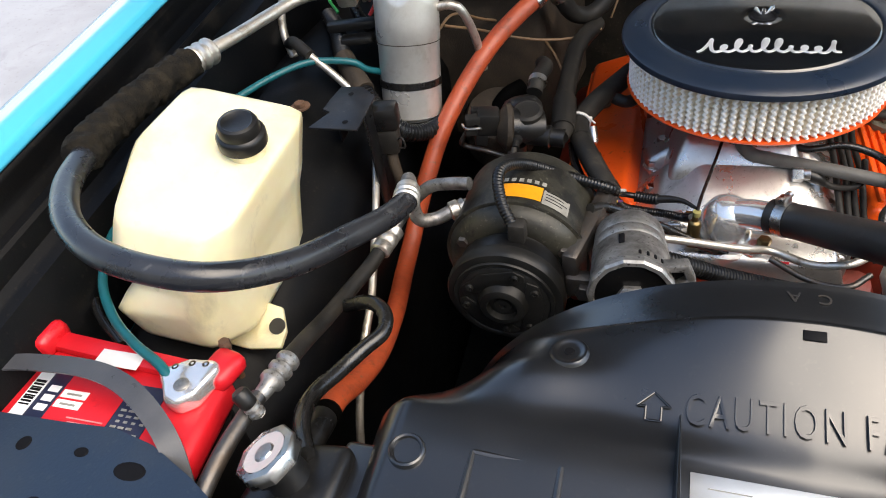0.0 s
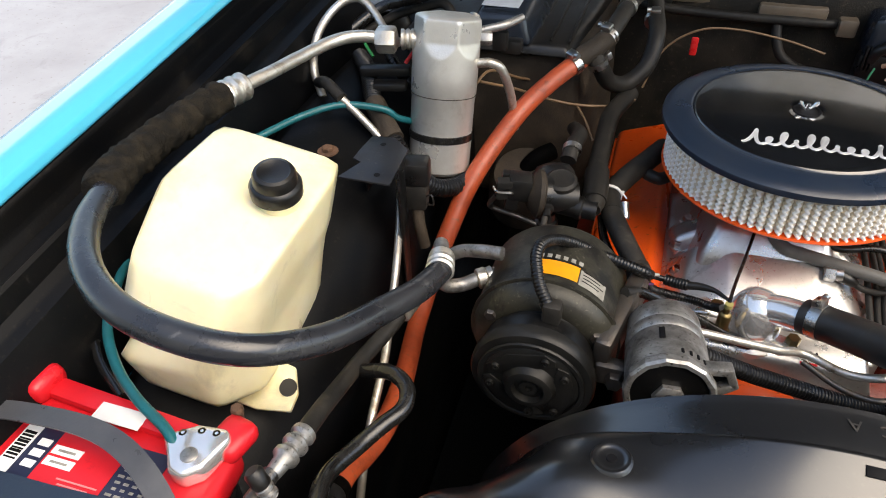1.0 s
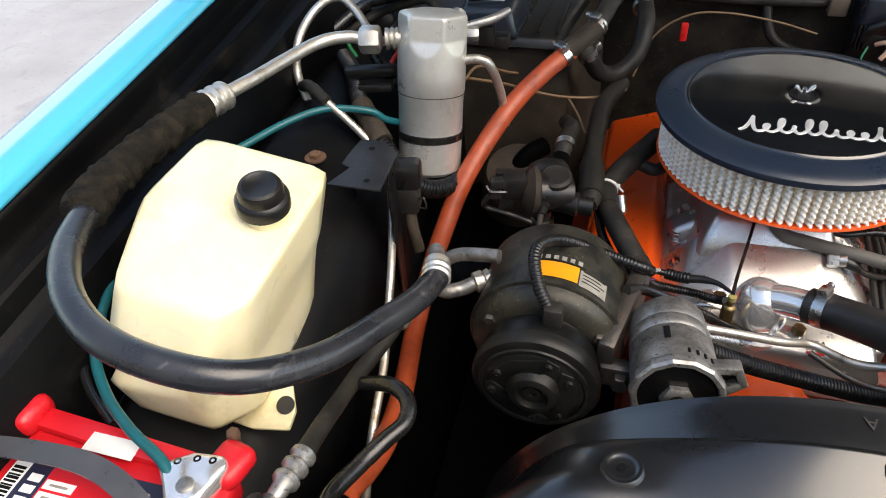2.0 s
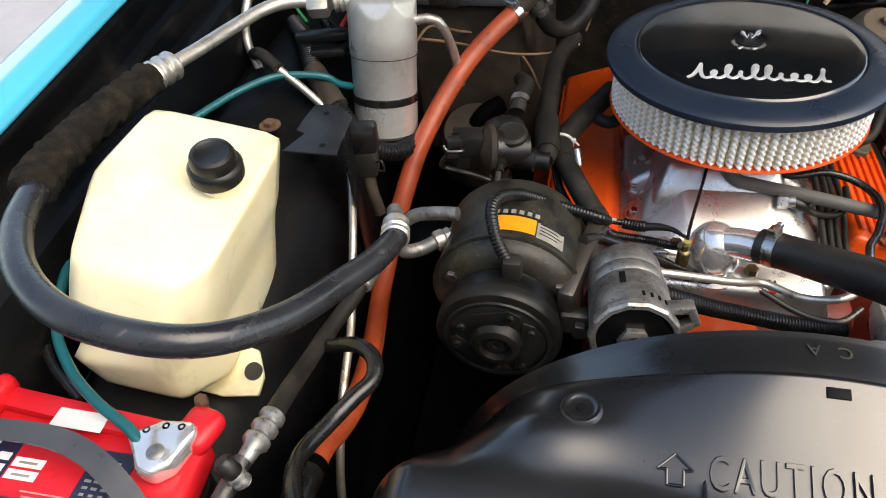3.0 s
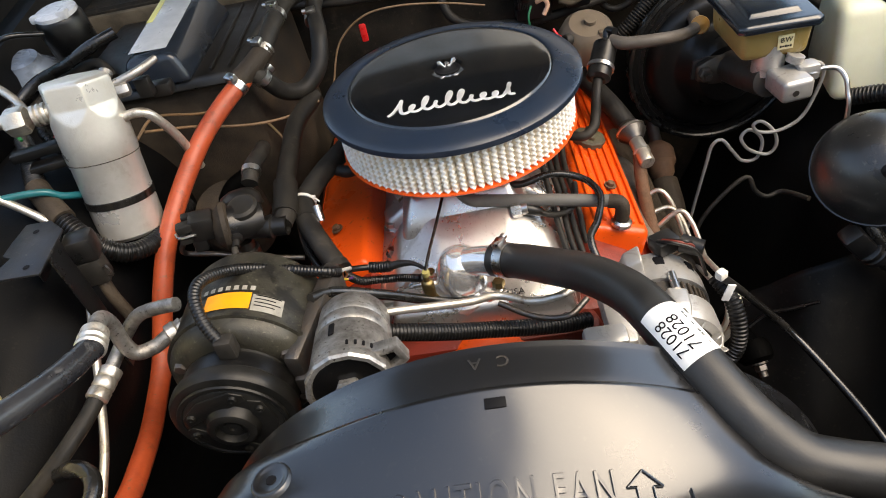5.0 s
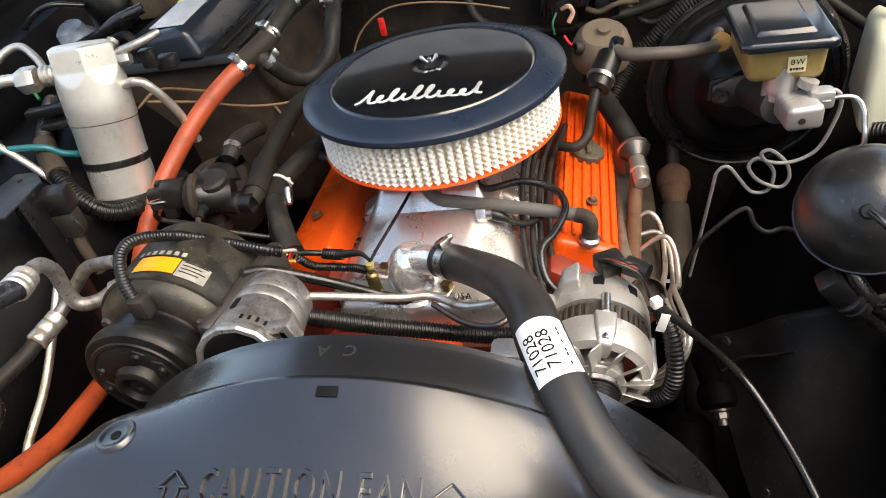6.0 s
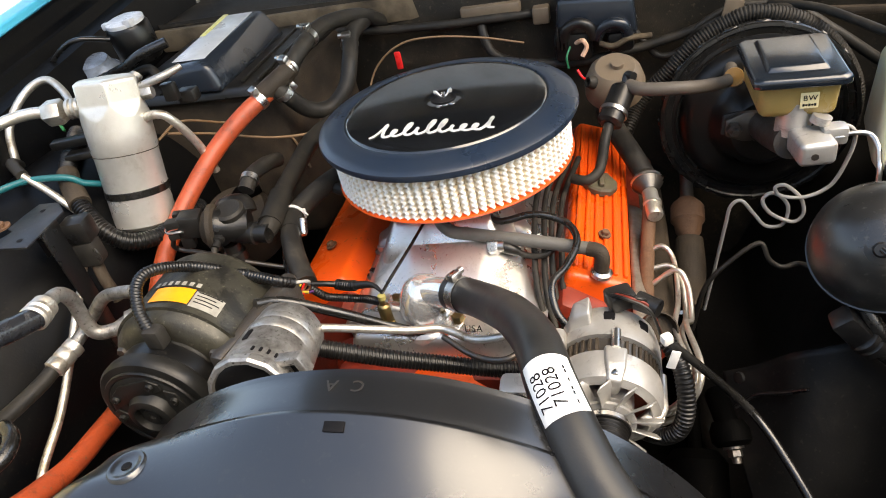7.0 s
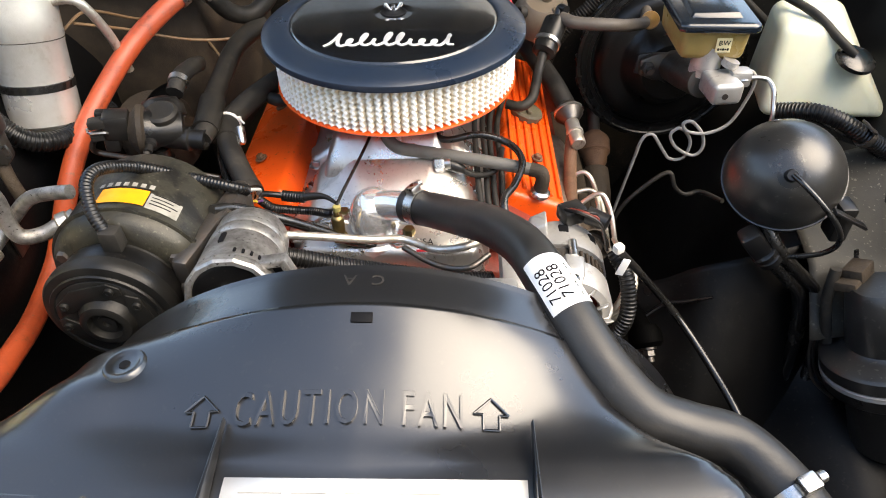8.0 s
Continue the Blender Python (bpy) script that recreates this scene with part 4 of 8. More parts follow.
def radiator_hose():
    t = thing("radiator_hose", (0.20, -0.45, 0.84), "thick black moulded upper radiator hose with a paper label", "hose")
    part("hose", tube(HOSE, 0.0215, 28, 10), HOSE_BLACK, t, angle=60)
    # label wrapped over the top of the hose
    line = flow(HOSE, 10)
    a = min(range(len(line)), key=lambda i: (line[i] - Vector((0.174, -0.470, 0.957))).length)
    seg = line[a - 5 : a + 7]
    pts, faces = [], []
    nk = 14
    for i, p in enumerate(seg):
        d = (seg[min(i + 1, len(seg) - 1)] - seg[max(i - 1, 0)]).normalized()
        side = d.cross(Vector((0, 0, 1))).normalized()
        upv = side.cross(d)
        for k in range(nk + 1):
            g = radians(-54 + 118 * k / nk)
            pts.append(p + 0.0219 * (math.sin(g) * side + math.cos(g) * upv))
    for i in range(len(seg) - 1):
        for k in range(nk):
            faces.append((i * (nk + 1) + k, i * (nk + 1) + k + 1, (i + 1) * (nk + 1) + k + 1, (i + 1) * (nk + 1) + k))
    lab = part("label", (pts, faces), WHITE_LABEL, t, "white part label printed 71028", angle=60)
    mid = seg[len(seg) // 2]
    d = (seg[-1] - seg[0]).normalized()
    side = d.cross(Vector((0, 0, 1))).normalized()
    upv = side.cross(d)

    def wrapped(body, size, turn, width):
        flat, f = words(body, size, 0.0, Matrix.Identity(4), 1.0, width)
        out = []
        for p in flat:
            g = radians(turn) + p.y / 0.022
            out.append(mid - d * p.x + 0.0223 * (math.sin(g) * side + math.cos(g) * upv))
        return out, f

    part("print", join(wrapped("71028", 0.0150, 36, 0.036), wrapped("71028", 0.0150, 4, 0.036), wrapped("- -- - --", 0.014, -26, 0.038)), INK, lab, "black printed part number")
    for p, q, w in ((HOSE[0], HOSE[1], 0.013), (HOSE[-3], HOSE[-2], 0.0095)):
        c = Vector(p).lerp(Vector(q), 0.45)
        band, screw = clamp_ring(c, Vector(q) - Vector(p), 0.0215, w, 0.0009)
        cl = part("clamp", band, STEEL, t, "bright steel hose clamp")
        part("clamp_screw", screw, STEEL, cl)


radiator_hose()


# ---- air conditioning compressor and its neighbours ----
def compressor():
    c = Vector((-0.265, 0, 0.873))
    t = thing("compressor", (-0.265, -0.32, 0.79), "dirty olive-black air conditioning compressor with a yellow label", "compressor")
    A = lambda y: at((c.x, y, c.z), (0, -1, 0))
    part("body", lathe([(0, 0), (0.070, 0), (0.079, 0.006), (0.083, 0.014), (0.084, 0.06), (0.084, 0.108), (0.081, 0.122), (0.074, 0.130), (0.060, 0.134), (0, 0.134)], A(-0.243), 56), COMP, t)
    part("seam", lathe([(0.084, 0), (0.0862, 0.001), (0.0862, 0.005), (0.084, 0.006)], A(-0.352), 56), COMP, t)
    part("nose", lathe([(0, 0), (0.058, 0), (0.055, 0.03), (0.045, 0.045), (0, 0.045)], A(-0.370), 40), CLUTCH, t)
    for k in range(6):
        a = 0.5 + k * math.pi / 3
        part("bolt", hexagon(0.007, 0.008, at((c.x + 0.068 * math.cos(a), -0.371, c.z + 0.068 * math.sin(a)), (0, -1, 0))), STEEL_DARK, t)
    part("coil_ring", lathe([(0, 0), (0.056, 0), (0.0615, 0.003), (0.0625, 0.008), (0.0625, 0.022), (0.058, 0.026), (0, 0.026)], A(-0.381), 56), GLOSS, t, "glossy black coil ring")
    part("pulley", lathe([(0, 0), (0.062, 0), (0.0665, 0.003), (0.068, 0.008), (0.068, 0.017), (0.0655, 0.0205), (0.060, 0.022), (0, 0.022)], A(-0.404), 64), CLUTCH, t, "black steel pulley with rounded edges")
    cl = part("clutch_plate", lathe([(0, 0), (0.0575, 0), (0.0585, 0.002), (0.0575, 0.004), (0.0535, 0.0042), (0.052, 0.0030), (0.0505, 0.0042), (0.030, 0.0048), (0.027, 0.009), (0.0255, 0.014), (0.0225, 0.0155), (0.0175, 0.0155), (0.0160, 0.008), (0.010, 0.008), (0.0095, 0.011), (0.004, 0.011), (0.0035, 0.008), (0, 0.008)], A(-0.4255), 64), CLUTCH, t, "worn black clutch plate and hub")
    for k in range(3):
        q = A(-0.4298) @ Matrix.Rotation(0.35 + k * 2 * math.pi / 3, 4, "Z")
        part("drive_spring", join(prism([(-0.040, 0.021), (0.036, 0.025), (0.039, 0.033), (0.030, 0.043), (-0.010, 0.047), (-0.038, 0.034)], 0.0024, q, 0.0008), *[lathe([(0, 0.002), (0.0048, 0.002), (0.0042, 0.006), (0.0018, 0.0062), (0.0016, 0.004), (0, 0.004)], q @ Matrix.Translation((x, y, 0)), 14) for x, y in ((-0.028, 0.032), (0.028, 0.034))]), CLUTCH, cl)
    def patch(a0, a1, y0, y1, r=0.0852):
        return sheet(lambda u, v: (c.x + r * math.sin(radians(a0 + (a1 - a0) * u)), y0 + (y1 - y0) * v, c.z + r * math.cos(radians(a0 + (a1 - a0) * u))), 10, 1)

    lab = part("label", patch(-14, 20, -0.346, -0.322), YELLOW_LABEL, t, "yellow and white specification label")
    part("grey_strip", patch(21, 44, -0.348, -0.324), GREY_LABEL, lab)
    part("name_strip", patch(-20, 24, -0.3195, -0.311), COMP, lab)
    part("print", join(*[patch(-18 + 6 * k, -14.5 + 6 * k, -0.3185, -0.312, 0.0855) for k in range(7)  ]), GREY_LABEL, lab, "worn pale name letters as plain bars")
    part("fine_print", join(*[patch(23, 42 - 4 * (k % 2), -0.326 - 0.005 * k, -0.3245 - 0.005 * k, 0.0855) for k in range(4)]), INK, lab)
    return t


compressor()


def tensioner():
    a, b = Vector((-0.138, -0.325, 0.893)), Vector((-0.128, -0.442, 0.916))
    d = (b - a).normalized()
    L = (b - a).length
    m = at(a, d)
    t = thing("belt_tensioner", (-0.133, -0.38, 0.85), "scuffed silver aluminium belt tensioner with a black round face", "belt tensioner")
    part("housing", lathe([(0, -0.004), (0.034, -0.004), (0.039, 0.004), (0.040, 0.030), (0.0385, 0.033), (0.041, 0.036), (0.0415, 0.050), (0.0395, 0.053), (0.0415, 0.056), (0.0425, L - 0.008), (0.041, L), (0.037, L), (0.036, L - 0.005), (0, L - 0.005)], m, 44), ALU_DULL, t)
    part("bezel", lathe([(0.0365, -0.012), (0.0430, -0.012), (0.0445, -0.008), (0.0445, 0.000), (0.0425, 0.003), (0.0385, 0.003), (0.0370, -0.002)], m @ Matrix.Translation((0, 0, L - 0.001)), 14), ALU_DULL, t, "scuffed silver bezel with flats", angle=20)
    part("face", lathe([(0, 0), (0.0375, 0), (0.0370, 0.003), (0.0330, 0.0045), (0.018, 0.003), (0, 0.003)], m @ Matrix.Translation((0, 0, L - 0.005)), 40), GLOSS, t, "black round face")
    part("hex_boss", hexagon(0.0165, 0.011, m @ Matrix.Translation((0, -0.002, L - 0.006))), ALU_DULL, t)
    part("bore", lathe([(0, 0), (0.008, 0), (0.0085, 0.0012), (0, 0.0012)], m @ Matrix.Translation((0, -0.002, L + 0.0048)), 20), INK, t)
    # ear with a square window
    e = at(a + d * (L - 0.018), d, (0, 0, 1)) @ Matrix.Rotation(radians(20), 4, "Z")
    bars = [((0.034, 0.016), (0.058, 0.010)), ((0.058, 0.010), (0.059, -0.006)), ((0.059, -0.006), (0.036, -0.013)), ((0.036, -0.013), (0.034, 0.016))]
    part("window", box((0.022, 0.022, 0.003), e @ Matrix.Translation((0.047, 0.002, -0.005)), 0.001), INK, t, "dark window in the ear")
    part("ear", join(*[box((0.007 + math.dist(p, q), 0.008, 0.016), e @ Matrix.Translation(((p[0] + q[0]) / 2, (p[1] + q[1]) / 2, 0)) @ Matrix.Rotation(math.atan2(q[1] - p[1], q[0] - p[0]), 4, "Z"), 0.002) for p, q in bars]), ALU_DULL, t)
    part("stop_slot", box((0.006, 0.004, 0.018), m @ Matrix.Rotation(radians(15), 4, "Z") @ Matrix.Translation((0, 0.0415, 0.072)), 0.001), INK, t)
    for k in range(4):
        part("slot", box((0.003, 0.004, 0.007), m @ Matrix.Rotation(radians(-42 + 11 * k), 4, "Z") @ Matrix.Translation((0, 0.0415, L - 0.020)), 0.001), INK, t, "dark slot in the casting")
    part("rear_cap", taper([a - d * 0.002, a - d * 0.02], [0.034, 0.022], 28), ALU_DULL, t)
    part("bracket", join(box((0.020, 0.15, 0.055), Matrix.Translation((-0.183, -0.315, 0.885)) @ Matrix.Rotation(radians(-12), 4, "Z"), 0.006), box((0.05, 0.02, 0.03), Matrix.Translation((-0.178, -0.385, 0.870)), 0.006)), STEEL_DARK, t, "dark steel mounting bracket")
    part("bolt", join(hexagon(0.010, 0.012, at((-0.180, -0.394, 0.870), (0, -1, 0.2)))), STEEL_DARK, t)


tensioner()


# ---- alternator ----
def alternator():
    o = Vector((0.207, -0.252, 0.812))
    m = at(o, Vector((-0.03, -1, -0.03))) @ Matrix.Diagonal((0.95, 0.95, 1.28, 1))
    turn = lambda a: m @ Matrix.Rotation(a, 4, "Z")
    t = thing("alternator", (0.207, -0.31, 0.74), "silver aluminium alternator with cooling fan and slotted housing", "alternator")
    part("rear_housing", lathe([(0, 0), (0.044, 0), (0.055, 0.006), (0.060, 0.022), (0.0605, 0.042), (0, 0.042)], m, 56), ALU_PALE, t)
    for k in range(9):
        part("window", box((0.012, 0.013, 0.011), turn(2 * math.pi * k / 9 + 0.1) @ Matrix.Translation((0.0545, 0, 0.020)), 0.002), INK, t, "dark cooling opening")
    part("stator", lathe([(0.054, 0.042), (0.0555, 0.043), (0.0555, 0.059), (0, 0.060)], m, 56), STEEL_DARK, t, "dark laminated stator ring")
    for k in range(44):
        a = 2 * math.pi * k / 44
        if abs((k % 11) - 5) < 5:
            part("lamination", box((0.004, 0.0036, 0.0145), turn(a) @ Matrix.Translation((0.0563, 0, 0.051)), 0.0006, 1), GRIME_BROWN, t)
    part("front_housing", lathe([(0.0565, 0.059), (0.0605, 0.060), (0.0610, 0.078), (0.0575, 0.085), (0.049, 0.088), (0.046, 0.085), (0.047, 0.066)], m, 64), ALU_PALE, t)
    for k in range(4):
        a = math.radians(78) + k * math.pi / 2
        arm = hull([[(0.052, -0.013, 0.056), (0.064, -0.012, 0.056), (0.064, 0.012, 0.056), (0.052, 0.013, 0.056)], [(0.050, -0.013, 0.076), (0.0655, -0.010, 0.076), (0.0655, 0.010, 0.076), (0.050, 0.013, 0.076)], [(0.034, -0.007, 0.089), (0.0575, -0.008, 0.089), (0.0575, 0.008, 0.089), (0.034, 0.007, 0.089)]], 0.003)
        part("arm", moved(arm, turn(a)), ALU_PALE, t)
        part("through_bolt", lathe([(0, 0), (0.0052, 0), (0.0052, 0.020), (0, 0.020)], turn(a) @ Matrix.Translation((0.0615, 0, 0.038)), 14), STEEL, t)
        part("bolt_head", hexagon(0.0050, 0.005, turn(a) @ Matrix.Translation((0.0590, 0, 0.0795))), STEEL, t)
    part("front_recess", lathe([(0, 0.066), (0.0470, 0.066), (0.0470, 0.069), (0, 0.069)], m, 40), ORANGE_DARK, t, "dark red opening behind the fan")
    part("hub_casting", lathe([(0, 0.068), (0.030, 0.068), (0.030, 0.088), (0.024, 0.091), (0, 0.091)], m, 36), ALU_PALE, t)
    fan = part("fan", lathe([(0.010, 0.092), (0.030, 0.092), (0.0325, 0.0935), (0.0325, 0.096), (0.029, 0.0975), (0.010, 0.0975)], m, 40), ALU_PALE, t, "bright stamped cooling fan")
    for k in range(13):
        a = 2 * math.pi * k / 13 + 0.11
        part("blade", prism([(0.027, -0.0065), (0.050, -0.0105), (0.0595, -0.0085), (0.0605, 0.004), (0.056, 0.0085), (0.046, 0.0065), (0.027, 0.0045)], 0.0016, turn(a) @ Matrix.Translation((0, 0, 0.0945)) @ Matrix.Rotation(0.72, 4, "X"), 0.0005, 1), ALU_PALE, fan)
    prof = [(0.0, 0.0975), (0.0255, 0.0975), (0.0265, 0.099), (0.0265, 0.104), (0.0245, 0.105)]
    for k in range(6):
        prof += [(0.0245, 0.106 + 0.0036 * k), (0.0225, 0.1075 + 0.0036 * k), (0.0245, 0.109 + 0.0036 * k)]
    prof += [(0.0255, 0.129), (0.0255, 0.132), (0.021, 0.133), (0.013, 0.131), (0.012, 0.138), (0, 0.138)]
    part("pulley", lathe(prof, m, 40), GLOSS, t, "glossy black grooved pulley")
    part("pulley_flange", lathe([(0.0262, 0.099), (0.0278, 0.0995), (0.0278, 0.1035), (0.0262, 0.104)], m, 40), STEEL, t, "bright steel pulley flange")
    part("mount_ear", join(box((0.046, 0.028, 0.034), Matrix.Translation((0.128, -0.385, 0.862)), 0.006), box((0.030, 0.10, 0.030), Matrix.Translation((0.150, -0.335, 0.845)), 0.008)), ALU_PALE, t)
    part("mount_bolt", join(lathe([(0, 0), (0.011, 0), (0.011, 0.002), (0, 0.002)], at((0.125, -0.3995, 0.866), (0, -1, 0.15)), 16), hexagon(0.008, 0.009, at((0.125, -0.401, 0.866), (0, -1, 0.15)))), STEEL_DARK, t)
    # top ear with a square lug at the rear
    part("rear_lug", hull([[(0.165, -0.262, 0.850), (0.192, -0.262, 0.866), (0.192, -0.292, 0.866), (0.165, -0.292, 0.850)], [(0.172, -0.264, 0.874), (0.190, -0.264, 0.884), (0.190, -0.286, 0.880), (0.172, -0.286, 0.870)]], 0.003), ALU_PALE, t)
    part("connector", join(box((0.030, 0.026, 0.020), Matrix.Translation((0.222, -0.258, 0.874)) @ Matrix.Rotation(0.4, 4, "Z"), 0.004), taper([(0.240, -0.262, 0.874), (0.262, -0.275, 0.872)], [0.011, 0.010], 14)), PLASTIC, t, "black plug with red and black leads")
    for k, mt in enumerate((PLASTIC, ORANGE_DARK, PLASTIC)):
        part("lead", tube([(0.212 + 0.006 * k, -0.264, 0.884), (0.228 + 0.006 * k, -0.276, 0.888), (0.252, -0.282 + 0.005 * k, 0.876), (0.264, -0.287, 0.84)], 0.0019, 8), mt, t)
    part("white_clip", box((0.011, 0.010, 0.011), Matrix.Translation((0.266, -0.322, 0.874)) @ Matrix.Rotation(0.5, 4, "Z"), 0.0022), WHITE, t, "white nylon clip and tag")
    part("tag", box((0.009, 0.002, 0.024), Matrix.Translation((0.272, -0.332, 0.855)) @ Matrix.Rotation(0.25, 4, "Y"), 0.0006), WHITE_LABEL, t)


alternator()

# ---- passenger side ----
def coolant_tank():
    t = thing("coolant_tank", (-0.56, -0.46, 0.87), "yellowed translucent plastic coolant reservoir with grey smudges", "reservoir")
    low = [(-0.645, -0.568, 0.905), (-0.550, -0.572, 0.898), (-0.520, -0.532, 0.893), (-0.535, -0.375, 0.880), (-0.60, -0.37, 0.885), (-0.655, -0.42, 0.885)]
    step = [(-0.657, -0.574, 0.945), (-0.548, -0.574, 0.950), (-0.518, -0.535, 0.952), (-0.520, -0.368, 0.955), (-0.60, -0.36, 0.960), (-0.657, -0.42, 0.962)]
    waist = [(-0.624, -0.556, 0.974), (-0.541, -0.572, 0.976), (-0.512, -0.533, 0.976), (-0.515, -0.366, 0.976), (-0.60, -0.36, 0.976), (-0.640, -0.42, 0.976)]
    mid = [(-0.638, -0.562, 1.006), (-0.533, -0.568, 1.000), (-0.507, -0.532, 1.000), (-0.506, -0.362, 1.000), (-0.61, -0.358, 1.000), (-0.652, -0.42, 1.000)]
    high = [(-0.632, -0.536, 1.046), (-0.523, -0.550, 1.040), (-0.497, -0.524, 1.045), (-0.494, -0.343, 1.062), (-0.622, -0.366, 1.104), (-0.636, -0.46, 1.090)]
    part("tank", soft_hull([low, step, waist, mid, high], 6, 2), TANK, t, angle=80)
    part("neck", lathe([(0.020, 0), (0.020, 0.02)], at((-0.528, -0.429, 1.054), (0.16, -0.16, 1)), 28), TANK, t)
    part("cap", lathe([(0.0240, -0.004), (0.0258, -0.002), (0.0258, 0.009), (0.0240, 0.0120), (0.0218, 0.0135), (0.0212, 0.0215), (0.0195, 0.0250), (0.0160, 0.0262), (0.014, 0.0250), (0, 0.0245)], at((-0.527, -0.430, 1.074), (0.16, -0.16, 1)), 36), PLASTIC, t, "black ribbed screw cap")
    part("tab", prism([(-0.060, -0.022), (-0.02, -0.026), (0.018, -0.020), (0.019, 0.0), (0.006, 0.026), (-0.05, 0.036)], 0.006, Matrix.Translation((-0.510, -0.519, 0.880)) @ Matrix.Rotation(radians(25), 4, "X"), 0.002), TANK, t)
    part("grommet", lathe([(0, 0), (0.008, 0), (0.0095, 0.001), (0.0095, 0.003), (0, 0.003)], Matrix.Translation((-0.503, -0.518, 0.886)) @ Matrix.Rotation(radians(25), 4, "X"), 20), RUBBER, t, "black rubber grommet in the mounting tab")


coolant_tank()


def accumulator():
    a, b = Vector((-0.482, -0.080, 0.892)), Vector((-0.478, -0.028, 1.105))
    d = (b - a).normalized()
    m = at(a, d)
    L = (b - a).length
    t = thing("accumulator", (-0.482, -0.085, 0.868), "dull silver aluminium accumulator can with a black band", "accumulator")
    part("can", lathe([(0, 0), (0.040, 0), (0.0455, 0.006), (0.0455, L * 0.50), (0.0462, L * 0.505), (0.0462, L * 0.53), (0.0470, L * 0.535), (0.0470, L * 0.67), (0, L * 0.67)], m, 48), ALU_CAN, t)
    def top(u, v):
        a = 2 * math.pi * u
        if v < 0.8:
            h = L * (0.66 + 0.325 * v / 0.8)
            flat = 0.0475 - 0.0062 * min(1.0, max(0.0, v / 0.8 - 0.30) / 0.30)
            lim = 0.0470
        else:
            f = (v - 0.8) / 0.2
            h = L * (0.985 + 0.026 * math.sin(min(1.0, f * 1.6) * math.pi / 2) - 0.010 * max(0.0, f - 0.6))
            flat, lim = 0.0413 * (1 - f**2.2), 0.0462 * (1 - f**2.2)
        r = min(lim, flat / max(0.2, math.cos((a + 0.35 + math.pi / 6) % (math.pi / 3) - math.pi / 6)))
        return m @ Vector((r * math.cos(a), r * math.sin(a), h))

    part("cap", sheet(top, 120, 40), ALU_CAN, t, "six-sided tapered aluminium top", angle=24)
    part("seam", lathe([(0.0464, 0), (0.0472, 0.0006), (0.0464, 0.0012)], m @ Matrix.Translation((0, 0, L * 0.52)), 48), GRIME_BROWN, t, "dark weld seam")
    part("band", lathe([(0.0458, 0), (0.0468, 0.0006), (0.0468, 0.0105), (0.0458, 0.011)], m @ Matrix.Translation((0, 0, 0.050)), 48), RUBBER, t, "black rubber band")
    part("inlet_fitting", join(taper([(-0.520, -0.045, 1.074), (-0.540, -0.052, 1.075)], [0.011, 0.011], 16), hexagon(0.0190, 0.028, at((-0.546, -0.055, 1.075), (-0.95, -0.18, 0.0))), lathe([(0.014, 0), (0.0145, 0.003), (0.012, 0.005), (0.0145, 0.007), (0.0145, 0.010), (0.012, 0.012), (0.0145, 0.014), (0.0145, 0.018)], at((-0.522, -0.047, 1.075), (-0.95, -0.3, 0)), 20)), ALU_TUBE, t, "hex fitting on the inlet")
    part("outlet_fitting", join(hexagon(0.010, 0.02, at((-0.438, -0.022, 1.075), (1, 0.25, 0))), taper([(-0.436, -0.020, 1.085), (-0.405, -0.005, 1.090), (-0.385, 0.02, 1.094)], [0.0055, 0.006, 0.005], 12)), ALU_DULL, t)
    part("port", lathe([(0, 0), (0.007, 0), (0.007, 0.008), (0.009, 0.008), (0.009, 0.014), (0, 0.014)], at((-0.452, -0.008, 1.088), (0.2, 0.9, 0.5)), 16), ALU_DULL, t, "service port")
    part("outlet_pipe", tube([(-0.440, -0.04, 1.045), (-0.415, -0.035, 1.047), (-0.400, -0.030, 1.035), (-0.390, -0.010, 0.985), (-0.385, 0.0, 0.93)], 0.0065, 14), ALU_TUBE, t, "thin aluminium outlet pipe")


accumulator()


